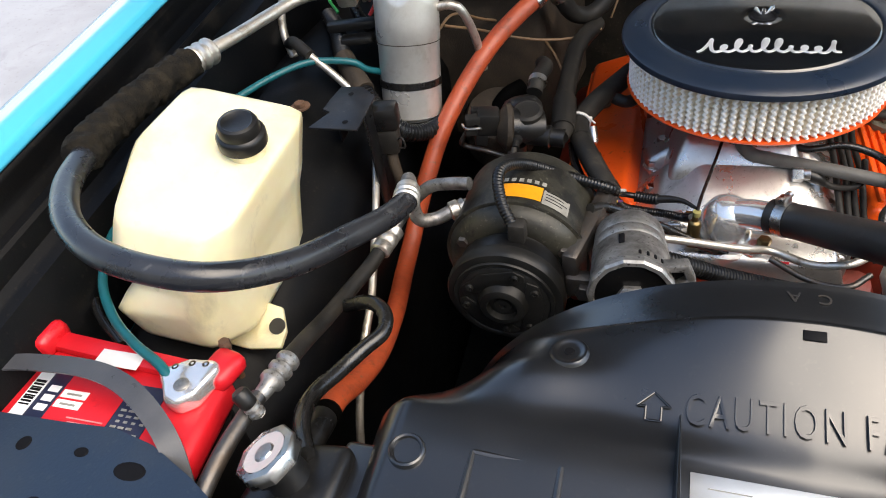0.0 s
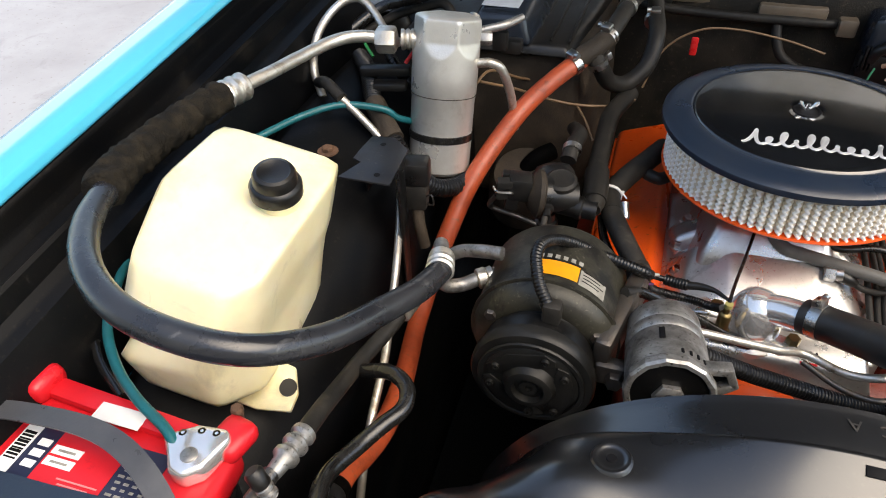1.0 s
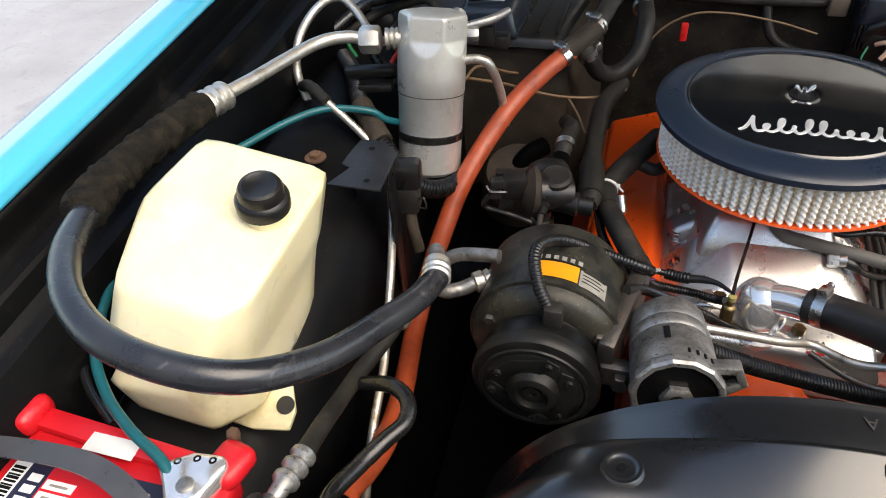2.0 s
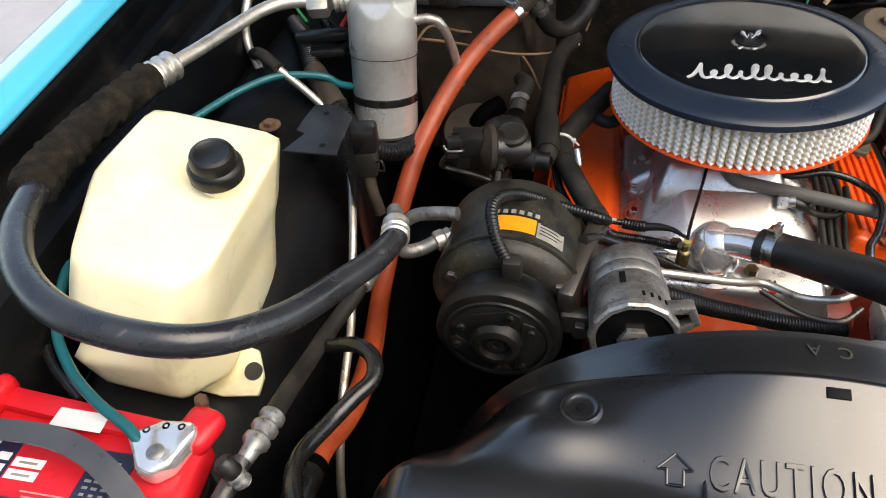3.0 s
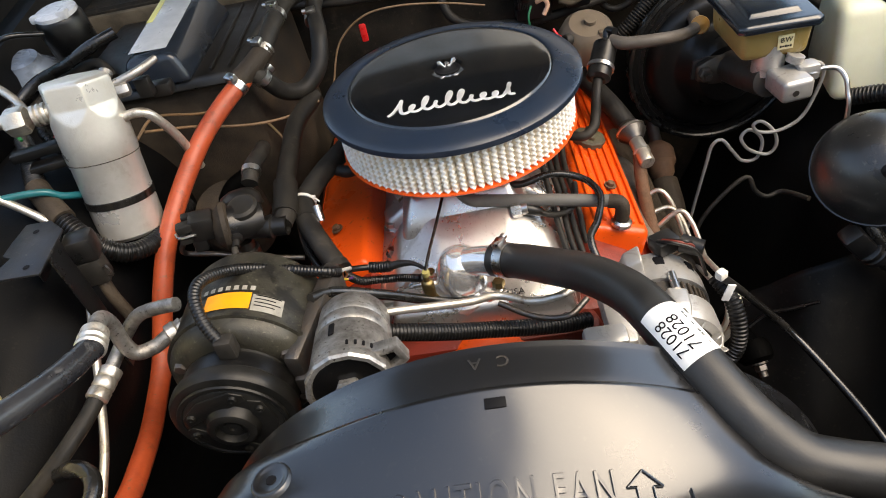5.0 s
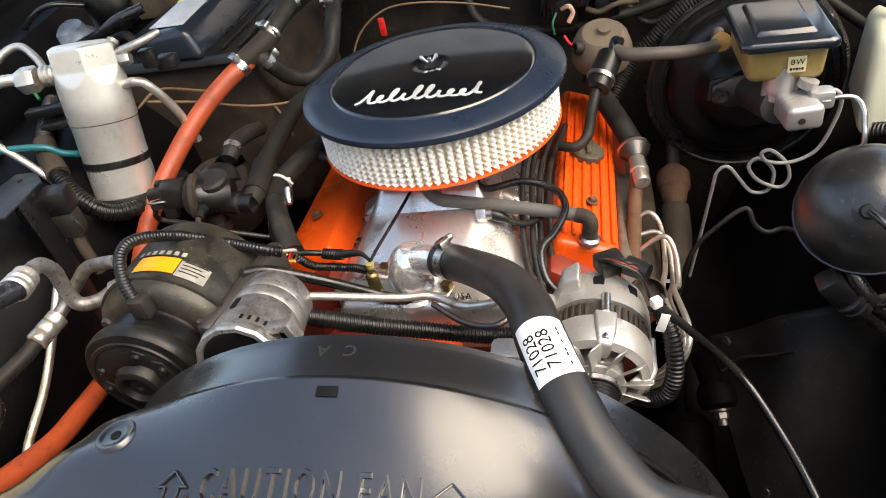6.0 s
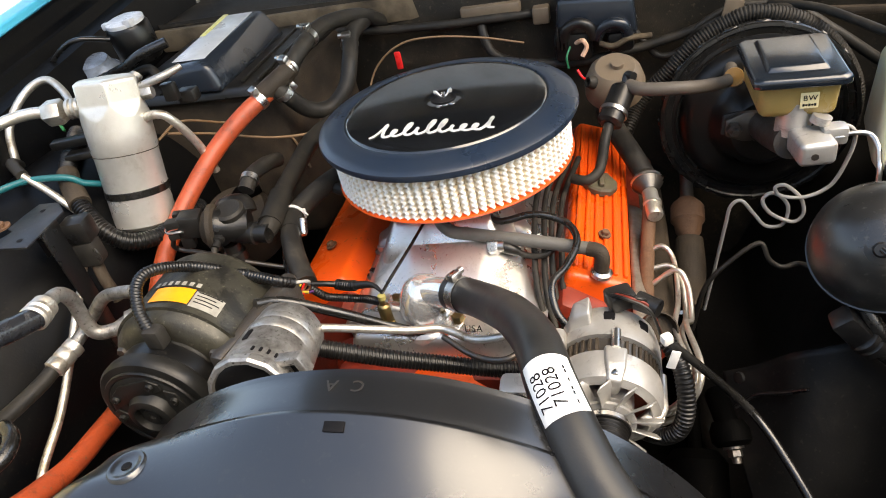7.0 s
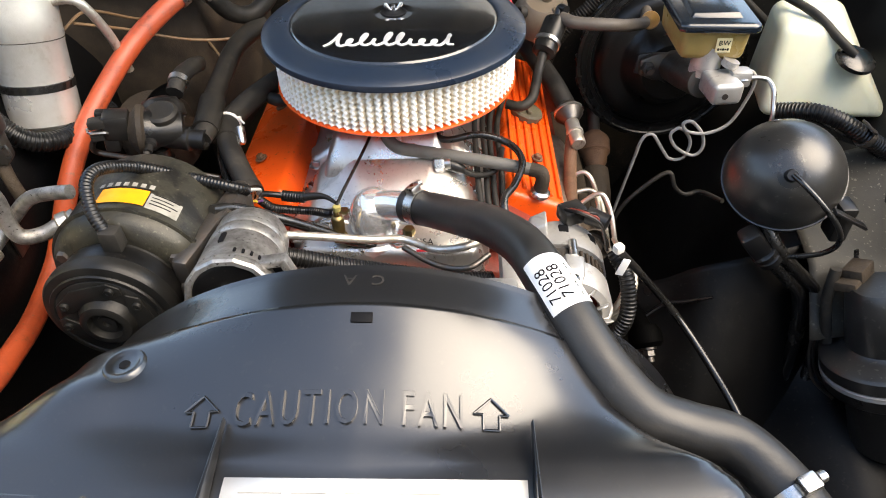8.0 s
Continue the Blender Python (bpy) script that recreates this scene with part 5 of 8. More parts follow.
def suction_hose():
    t = thing("suction_hose", (-0.55, -0.45, 0.99), "thick black air conditioning suction hose with aluminium ends", "hose")
    part("tube", tube([(-0.553, -0.058, 1.075), (-0.588, -0.070, 1.082), (-0.618, -0.095, 1.083), (-0.642, -0.150, 1.081), (-0.660, -0.213, 1.081), (-0.678, -0.268, 1.082)], 0.0085, 16, 8), ALU_TUBE, t, "bent aluminium tube")
    part("crimp", lathe([(0.0095, 0), (0.0150, 0.001), (0.0175, 0.004), (0.0175, 0.008), (0.0140, 0.0115), (0.0140, 0.0135), (0.0178, 0.017), (0.0178, 0.021), (0.0142, 0.0245), (0.0142, 0.0265), (0.0178, 0.030), (0.0178, 0.035), (0.0155, 0.038), (0.0160, 0.046)], at((-0.670, -0.245, 1.081), (-0.3, -1, 0.02)), 28), ALU_TUBE, t, "ribbed crimp collar")
    line = flow([(-0.680, -0.282, 1.082), (-0.688, -0.34, 1.083), (-0.690, -0.40, 1.085), (-0.684, -0.455, 1.088), (-0.670, -0.500, 1.092)], 16)
    sleeve = sweep(line, [0.0192 + 0.0016 * math.sin(1.1 * i) * math.sin(0.37 * i) for i in range(len(line))], 36)
    rough = [Vector(p) + 0.0026 * noise.noise_vector(Vector(p) * 90) + 0.0012 * noise.noise_vector(Vector(p) * 320) for p in sleeve[0]]
    part("foam_sleeve", (rough, sleeve[1]), FOAM, t, "frayed black foam sleeve", angle=80)
    part("hose", tube([(-0.682, -0.455, 1.088), (-0.664, -0.505, 1.092), (-0.638, -0.555, 1.098), (-0.596, -0.602, 1.102), (-0.545, -0.632, 1.100), (-0.490, -0.640, 1.093), (-0.440, -0.627, 1.080), (-0.405, -0.580, 1.055), (-0.385, -0.515, 1.030), (-0.372, -0.455, 1.006), (-0.3685, -0.405, 0.989)], 0.0124, 22, 8), SUCTION, t, angle=60)
    part("end_crimp", lathe([(0.0128, 0), (0.0150, 0.002), (0.0150, 0.006), (0.0128, 0.0085), (0.0128, 0.0095), (0.0148, 0.012), (0.0148, 0.016), (0.0122, 0.0185), (0.0122, 0.0195), (0.0138, 0.022), (0.0138, 0.027), (0.0095, 0.031)], at((-0.3685, -0.410, 0.990), (-0.25, 1, -0.12)), 26), ALU_TUBE, t, "ribbed crimp collar")
    part("end_pipe", tube([(-0.374, -0.390, 0.988), (-0.378, -0.375, 0.986), (-0.386, -0.353, 0.977), (-0.391, -0.340, 0.956), (-0.393, -0.339, 0.922), (-0.387, -0.338, 0.904), (-0.370, -0.328, 0.900), (-0.352, -0.318, 0.906), (-0.335, -0.306, 0.908)], 0.0086, 16, 8), ALU_DULL, t, "bent dull aluminium end pipe")
    part("end_nut", lathe([(0.009, 0), (0.0125, 0.002), (0.0125, 0.012), (0.0105, 0.014), (0.0115, 0.020), (0, 0.022)], at((-0.355, -0.320, 0.905), (0.80, 0.55, 0.12)), 18), ALU_TUBE, t)
    return t


suction_hose()


def discharge_hose():
    t = thing("discharge_hose", (-0.40, -0.5, 0.9), "thin black air conditioning hose with banded crimp fittings", "hose")
    part("pipe", tube([(-0.325, -0.318, 0.950), (-0.350, -0.314, 0.945), (-0.378, -0.311, 0.936), (-0.400, -0.314, 0.917), (-0.415, -0.328, 0.900), (-0.424, -0.345, 0.890)], 0.0080, 14), ALU_DULL, t, "bent dull aluminium pipe")
    part("top_crimp", lathe([(0.009, 0), (0.0125, 0.001), (0.0125, 0.010), (0.011, 0.012), (0.0125, 0.014), (0.0125, 0.024), (0.011, 0.026), (0.0125, 0.028), (0.0125, 0.038), (0.010, 0.040)], at((-0.421, -0.345, 0.891), (-0.22, -1, -0.14)), 22), ALU_TUBE, t)
    part("hose", tube([(-0.429, -0.378, 0.886), (-0.436, -0.405, 0.881), (-0.448, -0.455, 0.880), (-0.449, -0.505, 0.893), (-0.444, -0.550, 0.915), (-0.438, -0.595, 0.936)], 0.0092, 18), RUBBER_DUSTY, t)
    part("low_crimp", lathe([(0.009, 0), (0.0115, 0.002), (0.0120, 0.007), (0.0090, 0.010), (0.0090, 0.012), (0.0122, 0.0155), (0.0122, 0.020), (0.0090, 0.0235), (0.0090, 0.0255), (0.0122, 0.029), (0.0122, 0.034), (0.0085, 0.038), (0.0072, 0.052)], at((-0.4375, -0.590, 0.935), (-0.10, -1, 0.10)), 24), ALU_DULL, t, "dirty aluminium banded crimp fitting")
    part("service_port", join(taper([(-0.438, -0.656, 0.940), (-0.432, -0.660, 0.946)], [0.006, 0.006], 16), lathe([(0.0055, 0), (0.0078, 0.002), (0.0078, 0.005), (0.0055, 0.007), (0.0078, 0.009), (0.0078, 0.012), (0.0055, 0.014)], at((-0.432, -0.661, 0.942), (-0.45, 0.1, 0.85)), 18)), ALU_DULL, t)
    part("port_cap", lathe([(0, 0), (0.0075, 0), (0.0083, 0.002), (0.0083, 0.014), (0.006, 0.017), (0, 0.017)], at((-0.4382, -0.6596, 0.954), (-0.45, 0.1, 0.85)), 20), PLASTIC, t, "black plastic port cap")
    part("end_pipe", tube([(-0.444, -0.64, 0.94), (-0.448, -0.70, 0.94), (-0.45, -0.75, 0.93)], 0.008, 14), STEEL_DARK, t)


discharge_hose()


def heater_hose():
    t = thing("heater_hose", (-0.40, -0.25, 0.82), "dusty red-orange rubber heater hose with steel clamps", "hose")
    line = [(-0.305, 0.090, 1.012), (-0.337, 0.052, 0.994), (-0.372, 0.008, 0.966), (-0.405, -0.050, 0.925), (-0.428, -0.105, 0.884), (-0.443, -0.152, 0.838), (-0.456, -0.186, 0.790), (-0.460, -0.222, 0.760), (-0.456, -0.278, 0.748), (-0.446, -0.330, 0.752), (-0.434, -0.384, 0.766), (-0.426, -0.440, 0.779), (-0.420, -0.489, 0.800), (-0.421, -0.530, 0.818), (-0.423, -0.565, 0.838), (-0.420, -0.605, 0.852)]
    part("hose", tube(line, 0.0138, 20, 8), HOSE_RED, t, angle=60)
    for i, q in ((0, 0.5), (-1, 0.6)):
        a, b = Vector(line[i]), Vector(line[1 if i == 0 else -2])
        band, screw = clamp_ring(a.lerp(b, 0.3), b - a, 0.0140)
        c = part("clamp", band, STEEL if i == 0 else SHADE_GRIME, t, "steel hose clamp")
        if i == 0:
            part("clamp_screw", screw, STEEL, c)
    part("nipple", tube([(-0.4225, -0.588, 0.846), (-0.420, -0.606, 0.8525), (-0.419, -0.630, 0.858), (-0.414, -0.675, 0.862)], 0.0150, 18), PLASTIC, t, "black plastic hose connector")


heater_hose()


def battery():
    t = thing("battery", (-0.60, -0.66, 0.76), "red plastic car battery with a label and black strap", "battery")
    z = 0.945
    out = [(-0.715, -0.612), (-0.480, -0.625), (-0.472, -0.72), (-0.490, -0.79), (-0.69, -0.785), (-0.72, -0.70)]
    part("lid", prism(out, 0.034, Matrix.Translation((0, 0, z - 0.034)), 0.010, 3), RED, t)
    cells = [lathe([(0, 0.772), (0.041, 0.772), (0.044, 0.780), (0.044, z - 0.036), (0, z - 0.036)], Matrix.Translation((x, y, 0)), 32) for x in (-0.672, -0.595, -0.520) for y in (-0.668, -0.742)]
    part("case", box((0.17, 0.10, 0.14), Matrix.Translation((-0.596, -0.705, 0.842)), 0.004), PANEL, t, "dark grey moulded case")
    for shape in cells:
        part("cell", shape, PANEL, t, "dark grey moulded round cell")
    part("lug", box((0.045, 0.038, 0.026), Matrix.Translation((-0.700, -0.625, 0.955)) @ Matrix.Rotation(-0.05, 4, "Z"), 0.009, 3), RED, t)
    part("lug", box((0.034, 0.040, 0.022), Matrix.Translation((-0.490, -0.624, 0.947)) @ Matrix.Rotation(-0.2, 4, "Z"), 0.009, 3), RED, t)
    part("ridge", box((0.19, 0.022, 0.012), Matrix.Translation((-0.60, -0.628, 0.948)) @ Matrix.Rotation(-0.06, 4, "Z"), 0.005), RED, t)
    for x, y in ((-0.715, -0.612), (-0.497, -0.601)):
        part("bolt", join(hexagon(0.006, 0.010, Matrix.Translation((x, y, 0.950))), lathe([(0, 0), (0.004, 0), (0.004, 0.05), (0, 0.05)], Matrix.Translation((x, y, 0.905)), 10)), RUST, t)
    lm = Matrix.Translation((-0.601, -0.708, z + 0.0008)) @ Matrix.Rotation(0.02, 4, "Z")
    lab = part("label", box((0.146, 0.104, 0.0012), lm, 0.0003), INK_BLUE, t, "navy blue, red and white printed battery label")

    def patch(x0, x1, y0, y1, k=0):
        return box((x1 - x0, y1 - y0, 0.0005), lm @ Matrix.Translation(((x0 + x1) / 2, (y0 + y1) / 2, 0.0009 + 0.0005 * k)))

    part("white_block", patch(-0.073, -0.057, -0.051, 0.051), WHITE_LABEL, lab)
    part("code_bars", join(*[patch(-0.071, -0.059, 0.012 + 0.0032 * k, 0.0135 + 0.0032 * k + 0.0006 * (k % 3), 1) for k in range(9)]), INK, lab)
    for k in range(3):
        part("white_field", patch(-0.051, -0.039, 0.030 - 0.0105 * k, 0.037 - 0.0105 * k), WHITE_LABEL, lab)
        part("fine_print", patch(-0.0535, -0.037, -0.012 - 0.006 * k, -0.0095 - 0.006 * k), GREY_LABEL, lab)
    part("red_block", patch(-0.035, 0.034, -0.051, 0.051), RED, lab)
    for y0 in (0.026, 0.015):
        part("white_field", patch(-0.033, -0.004, y0, y0 + 0.0085, 1), WHITE_LABEL, lab)
        part("fine_print", patch(-0.027, -0.010, y0 + 0.003, y0 + 0.005, 2), GREY_LABEL, lab)
    for k in range(7):
        part("fine_print", patch(-0.010 + 0.004 * (k % 2), 0.030 - 0.006 * (k % 3), 0.006 - 0.0042 * k, 0.0074 - 0.0042 * k, 1), surface("pink_print", (0.75, 0.25, 0.25), 0.5, bump=0.02) if k == 0 else bpy.data.materials["pink_print"], lab)
    part("banner", join(*[patch(-0.030 + 0.0075 * k, -0.0245 + 0.0075 * k, -0.0275, -0.0225, 1) for k in range(8)]), surface("orange_print", (0.85, 0.28, 0.10), 0.5, bump=0.02), lab, "orange printed words as plain bars")
    part("boxed_name", join(patch(-0.031, 0.028, -0.0320, -0.0308, 1), patch(-0.031, -0.0298, -0.051, -0.0308, 1), patch(0.0268, 0.028, -0.051, -0.0308, 1), *[patch(-0.026 + 0.009 * k, -0.020 + 0.009 * k, -0.048, -0.038, 1) for k in range(6)]), WHITE_LABEL, lab, "white boxed print as plain bars")
    for k in range(15):
        part("print_line", join(*[patch(0.0385 + 0.0085 * j + 0.001 * (k % 3), 0.0445 + 0.0085 * j, 0.040 - 0.0058 * k, 0.0422 - 0.0058 * k) for j in range(3 + k % 2)]), GREY_LABEL, lab)
    for k in range(3):
        part("round_mark", lathe([(0.0028, 0), (0.0036, 0), (0.0036, 0.0005), (0.0028, 0.0005), (0.0028, 0)], lm @ Matrix.Translation((0.067, 0.020 - 0.024 * k, 0.0008)), 16), WHITE_LABEL, lab)
    part("sticker", box((0.050, 0.018, 0.0012), Matrix.Translation((-0.596, -0.636, z + 0.0085)) @ Matrix.Rotation(0.0, 4, "Z"), 0.0003), WHITE_LABEL, t, "torn white sticker")
    cl = thing("battery_terminal", (-0.512, -0.660, z), "silver battery terminal clamp with brass screws", "terminal")
    cm = Matrix.Translation((-0.505, -0.652, z + 0.004)) @ Matrix.Rotation(-0.25, 4, "Z") @ Matrix.Diagonal((0.80, 0.80, 0.9, 1))
    part("body", prism([(-0.045, -0.004), (-0.020, 0.026), (0.012, 0.038), (0.022, 0.030), (0.024, -0.012), (0.012, -0.030), (-0.006, -0.032), (-0.020, -0.020)], 0.024, cm @ Matrix.Translation((0, 0, -0.006)), 0.006, 3), POLISHED, cl)
    part("post", lathe([(0, 0.0), (0.0095, 0), (0.009, 0.0195), (0.0075, 0.0205), (0, 0.0205)], cm @ Matrix.Translation((0.002, -0.008, 0)), 24), ALU_DULL, cl)
    part("post_recess", lathe([(0.0095, 0.0165), (0.0125, 0.0165), (0.0125, 0.0175), (0.0095, 0.0175)], cm @ Matrix.Translation((0.002, -0.008, 0)), 24), INK, cl)
    for x, y in ((-0.026, 0.008), (-0.010, 0.020), (0.006, 0.026)):
        part("screw", lathe([(0, 0), (0.0042, 0), (0.0042, 0.0025), (0.002, 0.0025), (0.002, 0.0015), (0, 0.0015)], cm @ Matrix.Translation((x, y, 0.0155)), 14), BRASS, cl)
    s = thing("battery_strap", (-0.6, -0.69, z), "grey-black rubber hold-down strap across the battery", "strap")
    path = [(-0.735, -0.676, 0.965), (-0.70, -0.672, 0.971), (-0.663, -0.668, 0.975), (-0.60, -0.666, 0.978), (-0.555, -0.674, 0.978), (-0.515, -0.692, 0.973), (-0.484, -0.714, 0.960), (-0.466, -0.738, 0.930)]
    line = flow(path, 6)
    pts, faces = [], []
    for i, p in enumerate(line):
        dd = (line[min(i + 1, len(line) - 1)] - line[max(i - 1, 0)]).normalized()
        sd = dd.cross(Vector((0, 0, 1))).normalized()
        for a, b in ((-0.0095, 0), (0.0095, 0), (0.0095, -0.002), (-0.0095, -0.002)):
            pts.append(p + sd * a + sd.cross(dd) * b)
        if i:
            for k in range(4):
                j = (k + 1) % 4
                faces.append((4 * i - 4 + k, 4 * i - 4 + j, 4 * i + j, 4 * i + k))
    faces += [(3, 2, 1, 0), tuple(range(len(pts) - 4, len(pts)))]
    part("strap", (pts, faces), STRAP, s, angle=25)
    part("end_bolt", lathe([(0, 0), (0.009, 0), (0.009, 0.006), (0.006, 0.011), (0, 0.012)], Matrix.Translation((-0.722, -0.675, 0.972)), 18), WHITE, s, "grey strap button")


battery()


def radiator():
    t = thing("radiator", (-0.36, -0.70, 0.5), "black radiator end tank with a silver pressure cap", "radiator")
    part("tank", hull([[(-0.43, -0.76, 0.5), (-0.33, -0.76, 0.5), (-0.33, -0.665, 0.5), (-0.43, -0.665, 0.5)], [(-0.425, -0.755, 0.93), (-0.335, -0.755, 0.945), (-0.335, -0.670, 0.945), (-0.42, -0.670, 0.925)]], 0.012), PANEL, t)
    m = at((-0.382, -0.708, 0.938), (-0.45, 0.05, 1)) @ Matrix.Translation((0, 0, -0.010))
    part("filler_neck", lathe([(0.018, 0), (0.018, 0.022), (0.023, 0.024), (0.023, 0.029)], m, 28), PANEL, t)
    cap = part("pressure_cap", join(lathe([(0.022, 0.029), (0.0275, 0.029), (0.0285, 0.031), (0.0285, 0.040), (0.027, 0.042), (0.021, 0.0425), (0.018, 0.0405), (0, 0.041)], m, 8), lathe([(0, 0.040), (0.010, 0.041), (0.008, 0.0435), (0, 0.044)], m, 24)), STEEL, t, "silver octagonal pressure cap with worn red print")
    part("print", lathe([(0.011, 0.0412), (0.0185, 0.0418), (0.0195, 0.0426), (0.011, 0.0420)], m, 24), surface("worn_red_print", (0.56, 0.48, 0.47), 0.5, other=(0.5, 0.48, 0.46), mix=0.9, scale=90), cap)
    part("overflow_hose", tube([(-0.372, -0.690, 0.945), (-0.395, -0.655, 0.935), (-0.408, -0.615, 0.915), (-0.398, -0.575, 0.905), (-0.384, -0.545, 0.905), (-0.372, -0.520, 0.905), (-0.378, -0.497, 0.908), (-0.402, -0.482, 0.905), (-0.44, -0.47, 0.88)], 0.0082, 16, 8), RUBBER, t, "black overflow hose")
    part("core", box((0.74, 0.04, 0.42), Matrix.Translation((0.01, -0.735, 0.70)), 0.004), SHADE_GRIME, t)


radiator()


# ---- driver side ----
def brake_booster():
    t = thing("brake_booster", (0.435, 0.22, 0.69), "glossy black round brake booster", "brake booster")
    m = at((0.435, 0.31, 0.832), (0.0, -1, 0.10))
    part("pushrod_stand", lathe([(0.05, -0.12), (0.06, 0.0)], m, 24), SHADE_GRIME, t)
    part("shell", lathe([(0, 0), (0.115, 0.0), (0.128, 0.02), (0.136, 0.09), (0.141, 0.10), (0.141, 0.104), (0.1345, 0.105), (0.1325, 0.100), (0.1290, 0.100), (0.1270, 0.106), (0.1215, 0.107), (0.1195, 0.103), (0.1165, 0.104), (0.112, 0.116), (0.104, 0.122), (0.095, 0.124), (0.076, 0.126), (0.072, 0.128), (0.064, 0.142), (0.054, 0.160), (0.046, 0.168), (0, 0.172)], m, 72), GLOSS, t)
    part("rim", lathe([(0.139, 0.094), (0.1445, 0.096), (0.1455, 0.103), (0.1435, 0.1065), (0.1385, 0.1075), (0.1360, 0.105)], m, 72), RUBBER, t, "dusty crimped rim")
    for k in range(20):
        a = 2 * math.pi * k / 20 + 0.3
        part("crimp_tab", box((0.005, 0.020 if k % 3 else 0.012, 0.008), m @ Matrix.Rotation(a, 4, "Z") @ Matrix.Translation((0.1445, 0, 0.100)), 0.0018, 1), RUBBER, t)
    part("ear_plate", prism([(-0.016, -0.016), (0.012, -0.020), (0.040, -0.034), (0.044, -0.022), (0.034, 0.014), (0.010, 0.018), (-0.012, 0.014)], 0.006, at((0.388, 0.142, 0.868), (0, -1, 0.12), (0, 0, 1)), 0.002), BRACKET, t, "dark steel mounting ear")
    part("check_valve", lathe([(0, 0), (0.0135, 0), (0.0145, 0.004), (0.0135, 0.009), (0.007, 0.010), (0.003, 0.012), (0, 0.012)], at((0.393, 0.168, 0.927), (-0.30, -0.80, 0.45)), 24), surface("amber_nylon", (0.36, 0.18, 0.035), 0.4, scale=60), t, "amber vacuum check valve")


brake_booster()


def master_cylinder():
    t = thing("master_cylinder", (0.43, 0.08, 0.86), "aluminium brake master cylinder with amber reservoir and black lid", "master cylinder")
    part("flange", prism([(-0.055, -0.012), (-0.03, -0.022), (0.03, -0.022), (0.055, -0.012), (0.055, 0.012), (0.03, 0.022), (-0.03, 0.022), (-0.055, 0.012)], 0.012, at((0.432, 0.132, 0.868), (0, -1, 0.12)), 0.003), STEEL_DARK, t)
    for x in (0.388, 0.476):
        part("nut", join(hexagon(0.011, 0.014, at((x, 0.120, 0.870), (0, -1, 0.12))), lathe([(0, 0), (0.005, 0), (0.005, 0.024), (0, 0.024)], at((x, 0.120, 0.870), (0, -1, 0.12)), 12)), STEEL_DARK, t)
    part("barrel", taper([(0.432, 0.130, 0.868), (0.436, 0.08, 0.880), (0.442, 0.015, 0.898)], [0.025, 0.024, 0.022], 24), STEEL_DARK, t)
    part("valve_block", join(box((0.044, 0.054, 0.032), Matrix.Translation((0.460, -0.008, 0.904)) @ Matrix.Rotation(0.12, 4, "Z"), 0.007, 3), box((0.030, 0.024, 0.024), Matrix.Translation((0.486, 0.002, 0.914)), 0.005), lathe([(0, 0), (0.012, 0), (0.012, 0.010), (0, 0.010)], at((0.470, 0.010, 0.926), (0.3, 0, 1)), 16)), ALU_PALE, t, "bright cast valve block")
    part("bore_plug", lathe([(0, 0), (0.0045, 0), (0.004, -0.004), (0, -0.004)], at((0.458, -0.0362, 0.903), (0, -1, 0)), 16), STEEL_DARK, t)
    part("neck", taper([(0.445, 0.032, 0.905), (0.446, 0.034, 0.952)], [0.022, 0.02], 20), ALU_PALE, t)
    res = [(0.398, 0.014), (0.492, 0.010), (0.494, 0.135), (0.396, 0.138)]
    body = hull([[(x * 0.94 + 0.0267, y * 0.94 + 0.004, 0.932) for x, y in res], [(x, y, 0.982) for x, y in res]], 0.010)
    part("reservoir", body, AMBER, t, "amber translucent plastic fluid reservoir")
    lid = [(0.390, 0.010), (0.398, 0.004), (0.491, 0.000), (0.500, 0.006), (0.503, 0.138), (0.494, 0.148), (0.398, 0.150), (0.389, 0.142)]
    top = part("lid", hull([[(x, y, 0.978) for x, y in lid], [(x, y, 0.987) for x, y in lid], [(0.446 + (x - 0.446) * 0.94, 0.075 + (y - 0.075) * 0.94, 0.991) for x, y in lid]], 0.002), LIDGLOSS, t, "glossy black reservoir lid")
    part("lid_panel", hull([[(0.406, 0.024, 0.989), (0.480, 0.022, 0.989), (0.481, 0.132, 0.989), (0.407, 0.134, 0.989)], [(0.412, 0.032, 0.997), (0.474, 0.030, 0.997), (0.475, 0.126, 0.997), (0.413, 0.128, 0.997)]], 0.002), LIDGLOSS, top)
    lab = part("label", box((0.021, 0.0012, 0.020), Matrix.Translation((0.456, 0.0112, 0.957)) @ Matrix.Rotation(radians(-4), 4, "X"), 0.0003), surface("cream_label", (0.75, 0.66, 0.38), 0.5, scale=60), t, "small cream label with black print")
    pm = Matrix.Translation((0.456, 0.0092, 0.9608)) @ Matrix.Rotation(radians(86), 4, "X")
    part("print", join(words("BW", 0.0098, 0.0003, pm, 1.1), *[box((0.0024, 0.0006, 0.0032 - 0.0010 * (k % 2)), Matrix.Translation((0.4494 + 0.0033 * k, 0.0100, 0.9515))) for k in range(5)]), INK, lab, "black printed letters and a row of bars")


master_cylinder()


